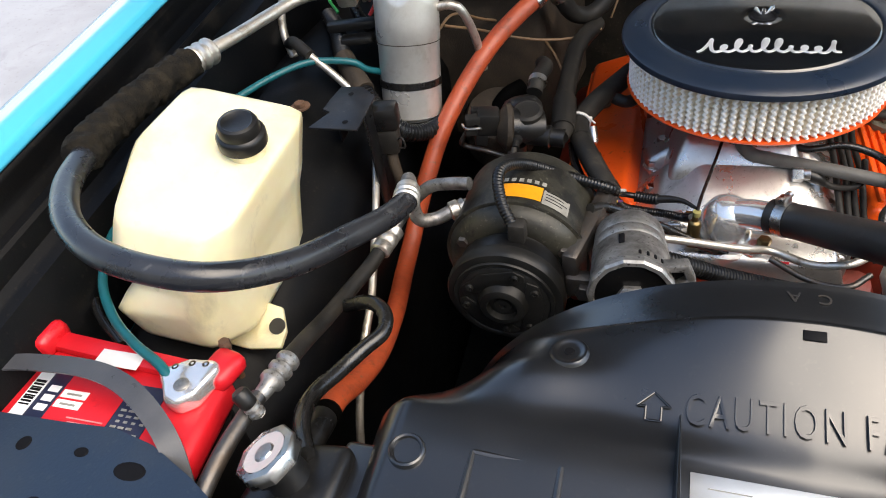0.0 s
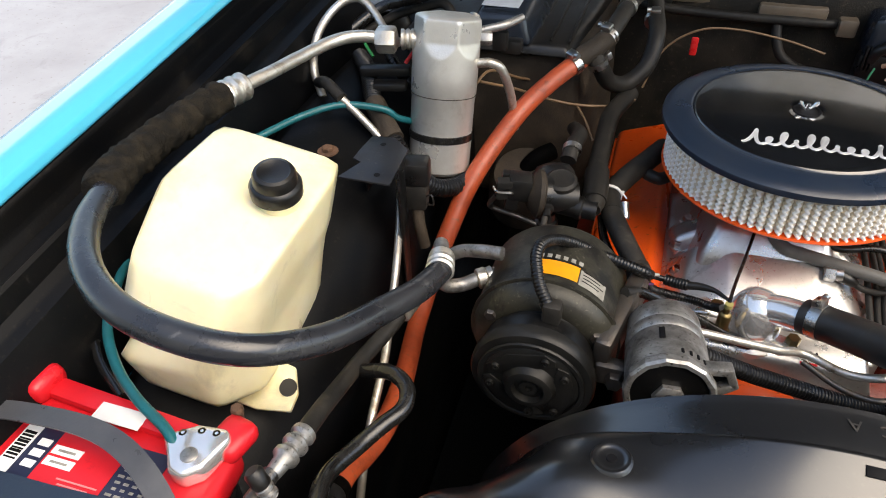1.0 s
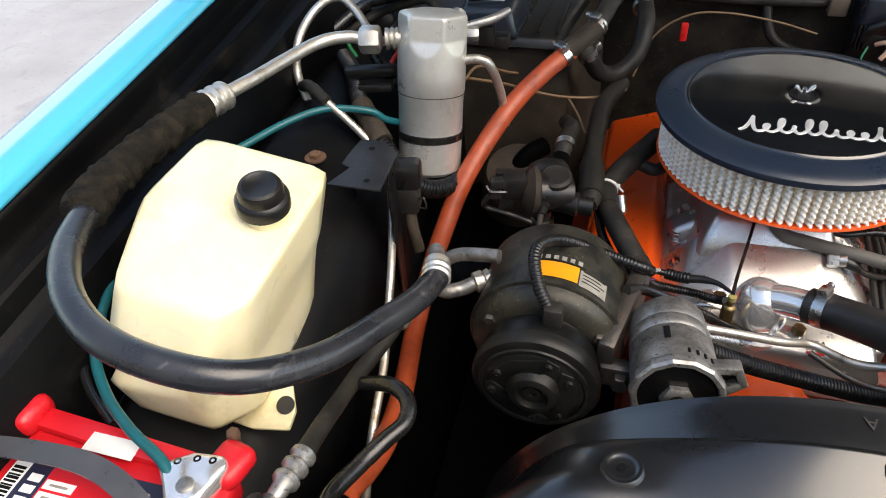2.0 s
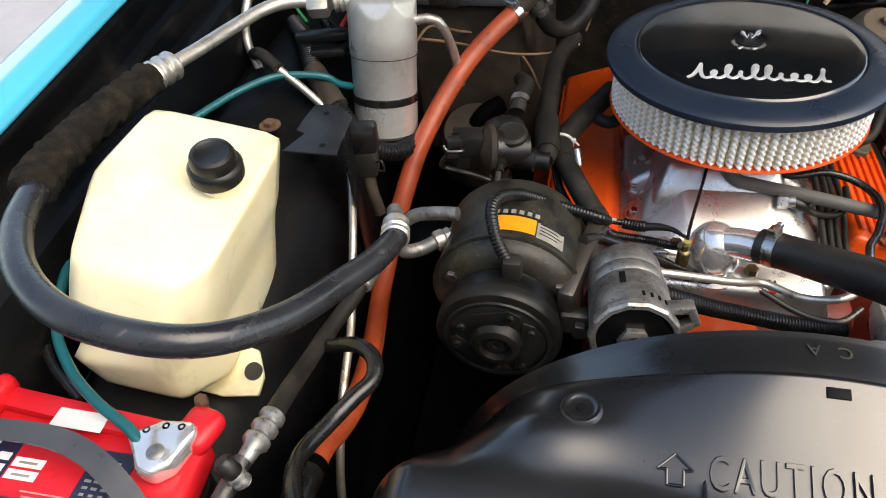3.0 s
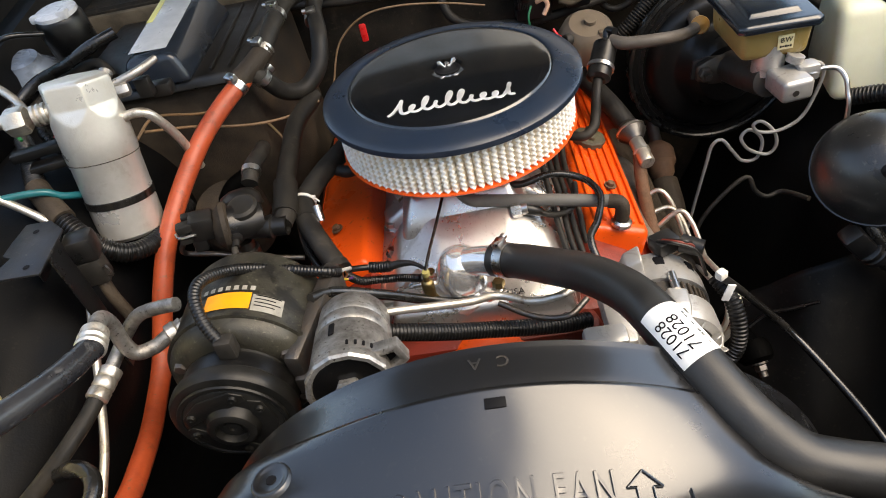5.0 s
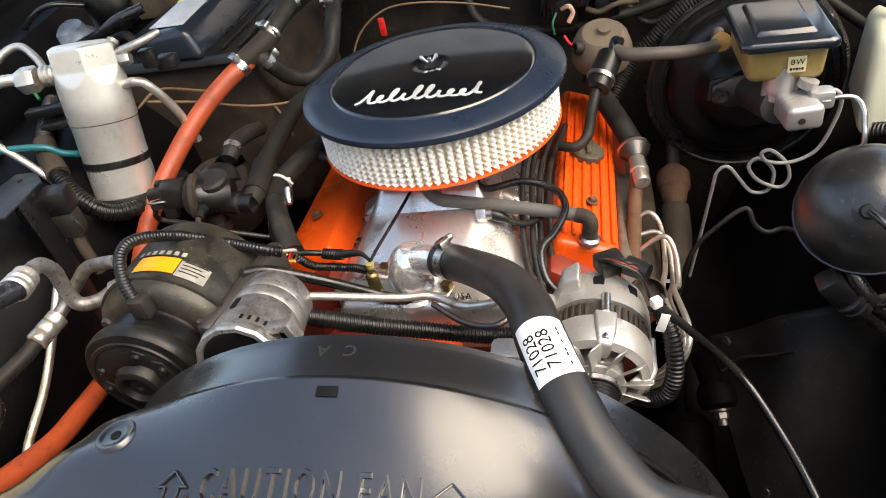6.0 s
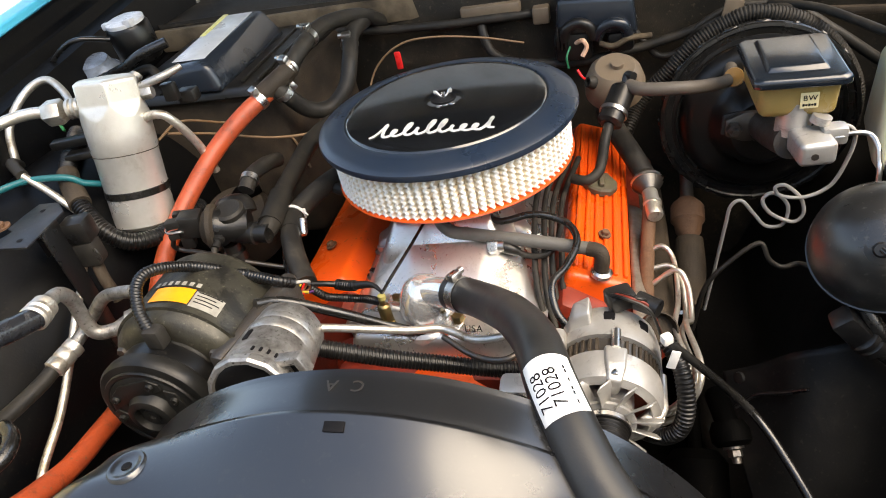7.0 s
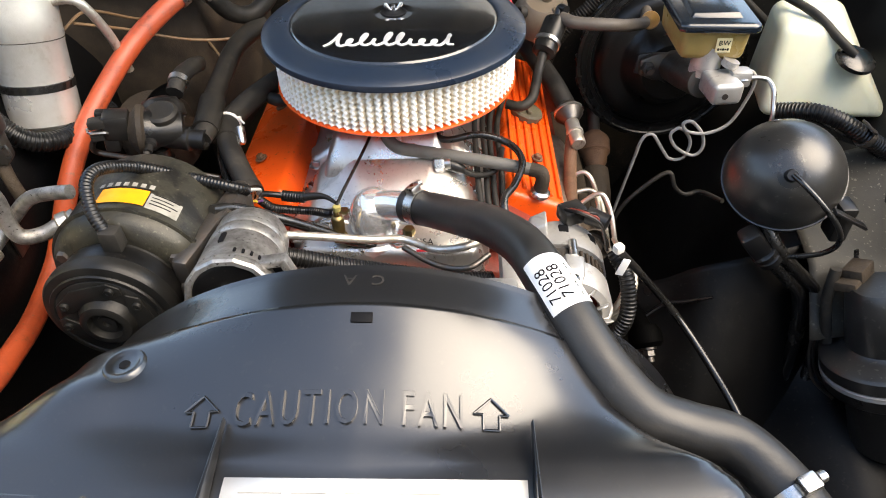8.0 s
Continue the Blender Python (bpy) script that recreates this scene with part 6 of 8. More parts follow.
def vacuum_ball():
    t = thing("vacuum_reservoir", (0.468, -0.20, 0.80), "glossy black plastic vacuum reservoir ball", "vacuum reservoir")
    m = at((0.490, -0.192, 0.880), (-0.05, -0.55, 0.85))
    prof = [(0.070 * math.cos(a), 0.070 * math.sin(a)) for a in [radians(-90 + 7.5 * k) for k in range(25)]]
    prof[0], prof[-1] = (0, prof[0][1]), (0, prof[-1][1])
    part("shell", lathe(prof, m, 56), BALL, t, angle=60)
    part("seam", lathe([(0.0693, -0.0025), (0.0715, -0.002), (0.0715, 0.002), (0.0693, 0.0025)], at((0.490, -0.192, 0.880), (-0.30, -0.52, 0.80)), 56), BALL, t)
    part("nipple", join(lathe([(0.016, -0.004), (0.015, 0.003), (0.008, 0.004), (0.006, 0.016), (0, 0.016)], at((0.470, -0.243, 0.916), (-0.30, -0.75, 0.58)), 20)), PLASTIC, t)
    part("hose", tube([(0.466, -0.254, 0.925), (0.474, -0.270, 0.922), (0.492, -0.290, 0.908), (0.512, -0.300, 0.885), (0.520, -0.300, 0.862), (0.512, -0.290, 0.838), (0.490, -0.27, 0.815)], 0.0032, 12), RUBBER, t, "thin vacuum hose")
    part("bracket", join(box((0.05, 0.012, 0.004), Matrix.Translation((0.545, -0.265, 0.87)) @ Matrix.Rotation(0.5, 4, "Y"), 0.001), box((0.02, 0.03, 0.05), Matrix.Translation((0.55, -0.24, 0.85)), 0.003)), PLASTIC, t)


vacuum_ball()


def washer_tank():
    t = thing("washer_tank", (0.61, 0.06, 0.82), "pale milky plastic washer reservoir with a black cap", "reservoir")
    low = [(0.552, 0.045, 0.82), (0.76, 0.04, 0.815), (0.78, 0.20, 0.82), (0.58, 0.20, 0.82)]
    high = [(0.566, 0.090, 0.952), (0.655, 0.085, 0.952), (0.70, 0.20, 0.952), (0.59, 0.20, 0.952)]
    part("tank", hull([low, high], 0.018, 4), TANK_PALE, t, angle=60)
    part("cap", lathe([(0.027, 0), (0.029, 0.002), (0.029, 0.008), (0.022, 0.012), (0, 0.013)], at((0.676, 0.064, 0.905), (0.12, -0.30, 0.95)), 28), RUBBER, t, "black rubber cap")
    part("hose", tube([(0.672, 0.060, 0.918), (0.650, 0.075, 0.935), (0.622, 0.110, 0.958), (0.590, 0.160, 0.968), (0.556, 0.222, 0.974), (0.52, 0.29, 0.975), (0.47, 0.36, 0.965)], 0.0065, 14), RUBBER_DUSTY, t, "black washer hose")


washer_tank()

# ---- lines, wires and small parts on the engine ----
def line_thing(name, pts, r, mat, label, category, seg=10, n=6, ribs=0.0, group=""):
    return solo(name, tube(pts, r, seg, n, ribs), mat, label, category, group=group, angle=60 if not ribs else 40)


def fuel_line():
    t = thing("fuel_line", (0, -0.30, 0.84), "bent steel fuel line across the front of the intake", "pipe")
    part("upper_pipe", tube([(-0.15, -0.335, 0.905), (-0.093, -0.322, 0.893), (-0.014, -0.298, 0.866), (0.022, -0.280, 0.851), (0.062, -0.300, 0.853), (0.095, -0.303, 0.860), (0.118, -0.285, 0.858), (0.125, -0.255, 0.850)], 0.0048, 12, 8), ALU_TUBE, t)
    part("lower_pipe", tube([(0.022, -0.284, 0.842), (0.062, -0.310, 0.838), (0.098, -0.320, 0.842), (0.124, -0.300, 0.845)], 0.0036, 10, 8), STEEL_DARK, t)


fuel_line()
line_thing("dipstick_tube", [(-0.185, -0.305, 0.915), (-0.164, -0.283, 0.900), (-0.110, -0.262, 0.862), (-0.060, -0.243, 0.822), (-0.02, -0.235, 0.800)], 0.0065, RUBBER, "black tube running over the intake front", "pipe")
line_thing("wiring_loom", [(-0.150, -0.345, 0.895), (-0.093, -0.335, 0.872), (-0.040, -0.318, 0.842), (0.003, -0.305, 0.822), (0.078, -0.290, 0.796), (0.130, -0.275, 0.780)], 0.0105, LOOM, "black corrugated wiring loom in front of the intake", "wiring loom", 14, 6, 0.0042)


def oil_sender():
    t = thing("temperature_sender", (-0.063, -0.237, 0.812), "tarnished brass temperature sender with a black lead", "sensor")
    part("body", join(hexagon(0.0105, 0.012, Matrix.Translation((-0.063, -0.237, 0.814))), lathe([(0, 0), (0.008, 0), (0.008, 0.022), (0.006, 0.025), (0.004, 0.026), (0.004, 0.034), (0, 0.034)], Matrix.Translation((-0.063, -0.236, 0.826)), 16)), BRASS, t)
    part("terminal", lathe([(0, 0), (0.005, 0), (0.005, 0.006), (0, 0.007)], Matrix.Translation((-0.062, -0.235, 0.860)), 12), surface("yellow_terminal", (0.30, 0.26, 0.09), 0.4), t)
    part("lead", tube([(-0.062, -0.234, 0.866), (-0.058, -0.210, 0.868), (-0.048, -0.165, 0.872), (-0.040, -0.130, 0.876), (-0.033, -0.097, 0.880)], 0.0022, 8), RUBBER, t, "thin twisted black wire")


oil_sender()


def coolant_sensor():
    t = thing("coolant_sensor", (0.063, -0.126, 0.844), "bright hex coolant sensor with a black plug", "sensor")
    part("hex", join(hexagon(0.0125, 0.014, at((0.056, -0.124, 0.852), (1, -0.1, 0.15))), lathe([(0, 0), (0.009, 0), (0.009, 0.008), (0, 0.008)], at((0.070, -0.126, 0.854), (1, -0.1, 0.15)), 16)), STEEL, t)
    part("plug", taper([(0.072, -0.126, 0.854), (0.085, -0.128, 0.850), (0.095, -0.128, 0.844)], [0.0085, 0.008, 0.0055], 14), PLASTIC, t)
    part("lead", tube([(0.092, -0.128, 0.845), (0.108, -0.130, 0.839), (0.128, -0.132, 0.841), (0.142, -0.120, 0.846), (0.148, -0.082, 0.849)], 0.0042, 10), RUBBER_DUSTY, t)


coolant_sensor()


def pcv():
    t = thing("pcv_valve", (0.197, -0.142, 0.812), "grey rubber breather hose with an elbow into the valve cover", "valve")
    part("hose", tube([(-0.012, -0.070, 0.892), (-0.011, -0.100, 0.884), (0.004, -0.112, 0.872), (0.030, -0.113, 0.866), (0.105, -0.124, 0.860), (0.188, -0.136, 0.851)], 0.0088, 16, 8), surface("grey_rubber", (0.10, 0.095, 0.085), 0.6, other=(0.06, 0.055, 0.05), scale=40, bump=0.2), t)
    part("elbow", join(tube([(0.184, -0.135, 0.851), (0.197, -0.139, 0.849), (0.201, -0.142, 0.840), (0.199, -0.143, 0.824)], 0.0098, 16, 6)), GRIME_BROWN, t)
    part("grommet", lathe([(0.010, 0), (0.014, 0.002), (0.014, 0.007), (0.0105, 0.010), (0, 0.010)], at((0.198, -0.143, 0.813), (0.2, 0, 1)), 20), STEEL, t, "bright collar in the valve cover")


pcv()
line_thing("vacuum_hose", [(0.040, -0.060, 0.885), (0.066, -0.097, 0.874), (0.115, -0.093, 0.879), (0.156, -0.103, 0.871), (0.172, -0.140, 0.868), (0.160, -0.185, 0.863), (0.145, -0.215, 0.861), (0.150, -0.245, 0.845), (0.165, -0.26, 0.83)], 0.0048, RUBBER, "thin black vacuum hose looping over the intake", "hose")
for k in range(4):
    x = 0.112 + 0.011 * k
    line_thing("spark_plug_wire", [(x + 0.02, 0.10, 0.862 - 0.004 * k), (x, 0.0, 0.858 - 0.006 * k), (x + 0.002 * (k % 2), -0.09, 0.846 - 0.005 * k), (x + 0.006, -0.16, 0.815 - 0.006 * k), (x + 0.018, -0.20, 0.775)], 0.0042, RUBBER_DUSTY, "dusty black spark plug wire beside the valve cover", "wire", group="spark plug wires")


def oil_cap():
    t = thing("oil_cap", (0.196, 0.065, 0.815), "grimy black oil filler cap on the orange cover", "cap")
    m = at((0.194, 0.070, 0.812), (0.3, 0, 1))
    part("cap", lathe([(0.018, 0), (0.026, 0.002), (0.0265, 0.010), (0.024, 0.013), (0.012, 0.014), (0, 0.0145)], m, 10), OLIVE, t, angle=20)
    part("grip", box((0.036, 0.008, 0.007), m @ Matrix.Translation((0, 0, 0.016)), 0.002), OLIVE, t)


oil_cap()


def main_harness():
    t = thing("engine_harness", (-0.2, -0.13, 0.85), "thick black engine wiring harness with a white cable tie", "wiring loom")
    part("trunk", tube([(-0.165, 0.050, 0.902), (-0.185, 0.0, 0.906), (-0.206, -0.043, 0.905), (-0.226, -0.086, 0.896), (-0.219, -0.125, 0.892)], 0.0150, 18, 8), RUBBER_DUSTY, t)
    part("sleeve", tube([(-0.222, -0.115, 0.892), (-0.212, -0.143, 0.891), (-0.190, -0.183, 0.882), (-0.170, -0.214, 0.871)], 0.0142, 18, 8), RUBBER_DUSTY, t, "split dusty rubber sleeve with an open end")
    part("sleeve_end", lathe([(0.0100, -0.012), (0.0112, 0.0005), (0.0150, 0.001), (0.0150, -0.010), (0.0143, -0.011)], at((-0.170, -0.214, 0.871), (0.5, -0.78, -0.28)), 20), RUBBER_DUSTY, t)
    part("branch", tube([(-0.190, -0.02, 0.900), (-0.165, -0.03, 0.897), (-0.145, -0.005, 0.895), (-0.125, 0.03, 0.895)], 0.009, 14), RUBBER_DUSTY, t)
    part("side_branch", tube([(-0.232, -0.12, 0.880), (-0.222, -0.155, 0.868), (-0.200, -0.195, 0.860), (-0.180, -0.222, 0.858)], 0.006, 12), RUBBER, t)
    part("cable_tie", join(lathe([(0.0153, -0.002), (0.0166, -0.002), (0.0166, 0.002), (0.0153, 0.002)], at((-0.226, -0.086, 0.896), (-0.1, -0.8, -0.15)), 24), box((0.006, 0.005, 0.006), Matrix.Translation((-0.211, -0.088, 0.902)), 0.001), tube([(-0.211, -0.088, 0.902), (-0.203, -0.094, 0.898)], 0.0014, 6)), WHITE, t, "white nylon cable tie")
    part("capped_end", join(lathe([(0, 0), (0.006, 0), (0.006, 0.02), (0.004, 0.024), (0, 0.024)], at((-0.205, -0.108, 0.900), (0.2, -0.8, -0.5)), 14)), STEEL, t)
    for k, mt in enumerate((COPPER, COPPER, RED_PLASTIC, surface("yellow_wire", (0.6, 0.42, 0.05), 0.4), surface("violet_wire", (0.10, 0.03, 0.12), 0.4))):
        part("loose_wire", tube([(-0.172 - 0.003 * k + 0.005, -0.210, 0.871), (-0.170 - 0.004 * k + 0.008, -0.225 - 0.002 * k, 0.870 + 0.003 * (k % 2)), (-0.176 + 0.006 * k, -0.240 + 0.002 * k, 0.872)], 0.0016, 6), mt, t, "loose coloured wire end")
    part("plug_lead", tube([(-0.166, -0.214, 0.870), (-0.150, -0.200, 0.858), (-0.136, -0.196, 0.853)], 0.004, 10), LOOM, t)
    part("plug", tube([(-0.138, -0.196, 0.853), (-0.122, -0.199, 0.853), (-0.108, -0.202, 0.855)], 0.0075, 14, 4, 0.004, 0.1), LOOM, t, "black corrugated plug sleeve")
    part("plug_tail", taper([(-0.110, -0.202, 0.855), (-0.094, -0.205, 0.859), (-0.078, -0.214, 0.864), (-0.064, -0.228, 0.866)], [0.0055, 0.0048, 0.0032, 0.0022], 10), PLASTIC, t)
    part("second_lead", tube([(-0.166, -0.216, 0.866), (-0.152, -0.210, 0.845), (-0.135, -0.203, 0.836), (-0.101, -0.202, 0.832), (-0.078, -0.212, 0.836), (-0.066, -0.225, 0.848)], 0.0058, 12, 8, 0.0035, 0.12), LOOM, t)


main_harness()


def compressor_lead():
    t = thing("compressor_lead", (-0.22, -0.3, 0.9), "black corrugated lead plugged into the compressor", "wire")
    part("loom", tube([(-0.160, -0.255, 0.905), (-0.172, -0.268, 0.920), (-0.218, -0.269, 0.934), (-0.256, -0.290, 0.962), (-0.276, -0.325, 0.985), (-0.281, -0.350, 0.985), (-0.272, -0.374, 0.968), (-0.258, -0.388, 0.950)], 0.0068, 14, 8, 0.0038, 0.1), LOOM, t)
    part("plug", box((0.020, 0.018, 0.026), Matrix.Translation((-0.254, -0.388, 0.944)), 0.004), RUBBER_DUSTY, t, "dusty black plug")
    part("bare_lead", tube([(-0.163, -0.256, 0.906), (-0.150, -0.240, 0.895), (-0.158, -0.228, 0.880)], 0.0022, 8), WIRE_GREY, t)


compressor_lead()


def diverter_valve():
    t = thing("diverter_valve", (-0.30, -0.15, 0.88), "dusty black plastic air diverter valve with hose ports", "valve")
    ax = Vector((-0.95, -0.28, 0.12)).normalized()
    c = Vector((-0.316, -0.150, 0.922))
    m = at(c, ax)
    part("diaphragm", lathe([(0, -0.006), (0.028, -0.006), (0.033, -0.003), (0.033, 0.003), (0.028, 0.007), (0.020, 0.014), (0.012, 0.017), (0, 0.017)], m, 36), GRIME_BROWN, t, "brown dusty diaphragm disc")
    part("solenoid", join(box((0.030, 0.034, 0.032), m @ Matrix.Translation((0, 0.010, 0.028)), 0.005), box((0.016, 0.020, 0.018), m @ Matrix.Translation((0.006, -0.012, 0.036)), 0.003), box((0.012, 0.012, 0.012), m @ Matrix.Translation((-0.008, 0.02, 0.046)), 0.002)), PLASTIC, t)
    part("body", join(lathe([(0.026, 0), (0.027, -0.012), (0.022, -0.020), (0.021, -0.050), (0, -0.050)], m, 28), lathe([(0, 0), (0.012, 0), (0.012, 0.012), (0.016, 0.014), (0.016, 0.028), (0, 0.028)], at(c + Vector((0.012, 0.004, -0.03)), (0, 0, -1)), 18)), PLASTIC, t)
    part("top_cap", lathe([(0, -0.02), (0.017, -0.02), (0.018, 0.006), (0.021, 0.008), (0.021, 0.014), (0.017, 0.017), (0.013, 0.0155), (0, 0.0155)], at((-0.290, -0.138, 0.930), (0.05, -0.2, 1)), 28), RUBBER_DUSTY, t)
    part("rear_dome", lathe([(0.030, -0.01), (0.029, 0.004), (0.022, 0.014), (0.010, 0.018), (0, 0.018)], at((-0.305, -0.105, 0.925), (-0.2, 0.5, 0.8)), 28), PLASTIC, t)
    part("outlet", join(lathe([(0.014, -0.02), (0.0145, 0.006), (0.016, 0.008), (0.016, 0.014), (0.013, 0.016), (0.013, 0.034), (0.009, 0.034), (0.009, 0.03), (0, 0.03)], at((-0.272, -0.146, 0.908), (1, -0.05, -0.05)), 22)), PLASTIC, t)
    part("vacuum_pipe", tube([(-0.370, -0.168, 0.922), (-0.380, -0.165, 0.905), (-0.376, -0.158, 0.893), (-0.340, -0.158, 0.885), (-0.290, -0.150, 0.862), (-0.235, -0.145, 0.845)], 0.0036, 10), STEEL_DARK, t, "thin bent vacuum pipe")
    part("hose", tube([(-0.247, -0.142, 0.906), (-0.243, -0.120, 0.910), (-0.250, -0.070, 0.916), (-0.252, 0.0, 0.922), (-0.250, 0.08, 0.93), (-0.23, 0.16, 0.93)], 0.0140, 18, 8), RUBBER_DUSTY, t, "black air hose")
    part("hose_cuff", tube([(-0.2445, -0.128, 0.908), (-0.246, -0.100, 0.912), (-0.250, -0.066, 0.9165)], 0.0172, 20, 6), RUBBER_DUSTY, t, "swollen rubber cuff of the air hose")
    part("rear_hose", tube([(-0.290, -0.085, 0.940), (-0.288, -0.060, 0.950), (-0.285, -0.02, 0.945), (-0.30, 0.04, 0.92)], 0.0115, 16), RUBBER_DUSTY, t)
    band, screw = clamp_ring((-0.288, -0.068, 0.948), (0, 0.9, 0.3), 0.0118, 0.009)
    part("clamp", band, STEEL, t, "bright hose clamp")


def diverter_fittings():
    t = thing("valve_fittings", (-0.35, -0.17, 0.90), "small dusty connector and clip on the diverter valve", "connector")
    part("plug", join(box((0.022, 0.016, 0.012), Matrix.Translation((-0.358, -0.170, 0.945)) @ Matrix.Rotation(0.3, 4, "Z"), 0.003), box((0.016, 0.014, 0.010), Matrix.Translation((-0.362, -0.172, 0.928)) @ Matrix.Rotation(0.3, 4, "Z"), 0.002)), RUBBER_DUSTY, t)
    part("clip", tube([(-0.374, -0.170, 0.936), (-0.366, -0.180, 0.936), (-0.350, -0.178, 0.936), (-0.346, -0.170, 0.930)], 0.0018, 8), STEEL, t, "bent steel wire clip")
    part("port", lathe([(0.006, 0), (0.008, 0.002), (0.008, 0.008), (0.005, 0.010), (0.005, 0.020), (0, 0.020)], at((-0.300, -0.168, 0.918), (0.1, -0.9, -0.2)), 14), PLASTIC, t)
    part("lower_tube", tube([(-0.300, -0.186, 0.914), (-0.302, -0.198, 0.900), (-0.318, -0.200, 0.880), (-0.34, -0.19, 0.86)], 0.0042, 10), RUBBER_DUSTY, t)


diverter_valve()
diverter_fittings()


def air_pump():
    t = thing("air_pump", (-0.37, -0.03, 0.78), "grimy dark cast air pump deep in the bay", "pump")
    part("body", lathe([(0, 0), (0.05, 0), (0.056, 0.01), (0.056, 0.07), (0.048, 0.085), (0.02, 0.09), (0, 0.09)], at((-0.365, -0.005, 0.80), (0.1, -0.4, 0.9)), 32), GRIME_BROWN, t)
    part("port", tube([(-0.365, -0.03, 0.87), (-0.345, -0.02, 0.895), (-0.325, 0.0, 0.900)], 0.014, 14), SHADE_GRIME, t)


air_pump()


# ---- firewall side, passenger ----
def heater_pipes():
    t = thing("heater_pipes", (-0.27, 0.13, 0.94), "black heater hoses joined by a grimy tee with steel clamps", "hose")
    part("tee", tube([(-0.312, 0.084, 1.012), (-0.290, 0.104, 1.024), (-0.272, 0.130, 1.034)], 0.0155, 16), GRIME_BROWN, t)
    part("upper_hose", tube([(-0.276, 0.124, 1.032), (-0.266, 0.150, 1.046), (-0.256, 0.190, 1.058), (-0.245, 0.25, 1.06), (-0.22, 0.34, 1.04), (-0.2, 0.42, 1.0)], 0.0135, 18, 8), RUBBER_DUSTY, t)
    part("lower_hose", tube([(-0.292, 0.098, 1.014), (-0.280, 0.104, 0.998), (-0.264, 0.128, 0.962), (-0.238, 0.155, 0.950), (-0.212, 0.180, 0.972), (-0.205, 0.215, 1.01), (-0.215, 0.28, 1.03), (-0.22, 0.40, 1.02)], 0.0135, 18, 8), RUBBER_DUSTY, t)
    for p, ax in (((-0.274, 0.128, 1.034), (0.4, 0.9, 0.4)), ((-0.283, 0.102, 1.003), (0.3, 0.3, -0.8)), ((-0.256, 0.192, 1.058), (0.2, 0.9, 0.1)), ((-0.214, 0.25, 1.02), (-0.1, 0.9, 0.3))):
        band, screw = clamp_ring(p, ax, 0.0138, 0.011)
        c = part("clamp", band, STEEL, t, "bright steel hose clamp")
        part("clamp_screw", screw, STEEL, c)


heater_pipes()
for pts in ([(-0.445, -0.02, 1.00), (-0.433, 0.032, 1.004), (-0.404, 0.10, 0.965), (-0.365, 0.135, 0.945), (-0.329, 0.139, 0.928), (-0.295, 0.115, 0.900), (-0.275, 0.09, 0.875)], [(-0.44, 0.0, 1.0), (-0.400, 0.06, 0.965), (-0.354, 0.087, 0.941), (-0.31, 0.10, 0.930), (-0.262, 0.116, 0.926), (-0.22, 0.14, 0.93)]):
    line_thing("vacuum_line", pts, 0.0022, WIRE_BROWN, "thin tan vacuum line in front of the heater box", "wire", 8, 8, group="tan vacuum lines")


def heater_box():
    t = thing("heater_box", (-0.42, 0.25, 0.75), "dusty black heater and evaporator case on the firewall", "heater box")
    part("case", hull([[(-0.60, 0.12, 0.72), (-0.30, 0.12, 0.72), (-0.27, 0.40, 0.72), (-0.60, 0.40, 0.72)], [(-0.60, 0.115, 1.005), (-0.315, 0.115, 1.005), (-0.28, 0.40, 1.01), (-0.60, 0.40, 1.01)]], 0.018), GRIME_BROWN, t, "brown grimy case")
    part("lid", hull([[(-0.61, 0.100, 1.003), (-0.325, 0.100, 1.003), (-0.285, 0.41, 1.006), (-0.61, 0.41, 1.006)], [(-0.60, 0.108, 1.020), (-0.333, 0.108, 1.020), (-0.295, 0.40, 1.024), (-0.60, 0.40, 1.024)]], 0.006), PLASTIC, t, "black plastic case lid with a flange")
    part("cover", hull([[(-0.492, 0.098, 1.015), (-0.385, 0.098, 1.015), (-0.375, 0.36, 1.02), (-0.50, 0.36, 1.02)], [(-0.478, 0.104, 1.062), (-0.402, 0.104, 1.066), (-0.40, 0.34, 1.078), (-0.485, 0.34, 1.074)]], 0.012, 4), GREYBLUE, t, "raised blue-grey cover")
    # The sticker's grey patches put the cover's sheen into the colour.
    part("sticker", box((0.060, 0.20, 0.0012), Matrix.Translation((-0.444, 0.226, 1.0718)) @ Matrix.Rotation(radians(2.9), 4, "X"), 0.0003), surface("grey_sheen_label", (0.46, 0.48, 0.50), 0.3, other=(0.28, 0.30, 0.32), mix=0.9, scale=12, bump=0.04), t, "pale sticker on the cover with grey sheen painted in")
    part("sticker_band", box((0.010, 0.10, 0.0012), Matrix.Translation((-0.470, 0.28, 1.0752)) @ Matrix.Rotation(radians(2.9), 4, "X"), 0.0003), surface("pale_yellow_label", (0.62, 0.60, 0.22), 0.4, scale=40), t)
    part("resistor_plug", join(box((0.030, 0.022, 0.02), Matrix.Translation((-0.402, 0.035, 1.045)), 0.004), box((0.022, 0.014, 0.028), Matrix.Translation((-0.415, 0.015, 1.060)), 0.003)), PLASTIC, t)
    for x in (-0.36, -0.33):
        part("rib", box((0.005, 0.26, 0.006), Matrix.Translation((x, 0.25, 1.024)), 0.002), PLASTIC, t)


heater_box()


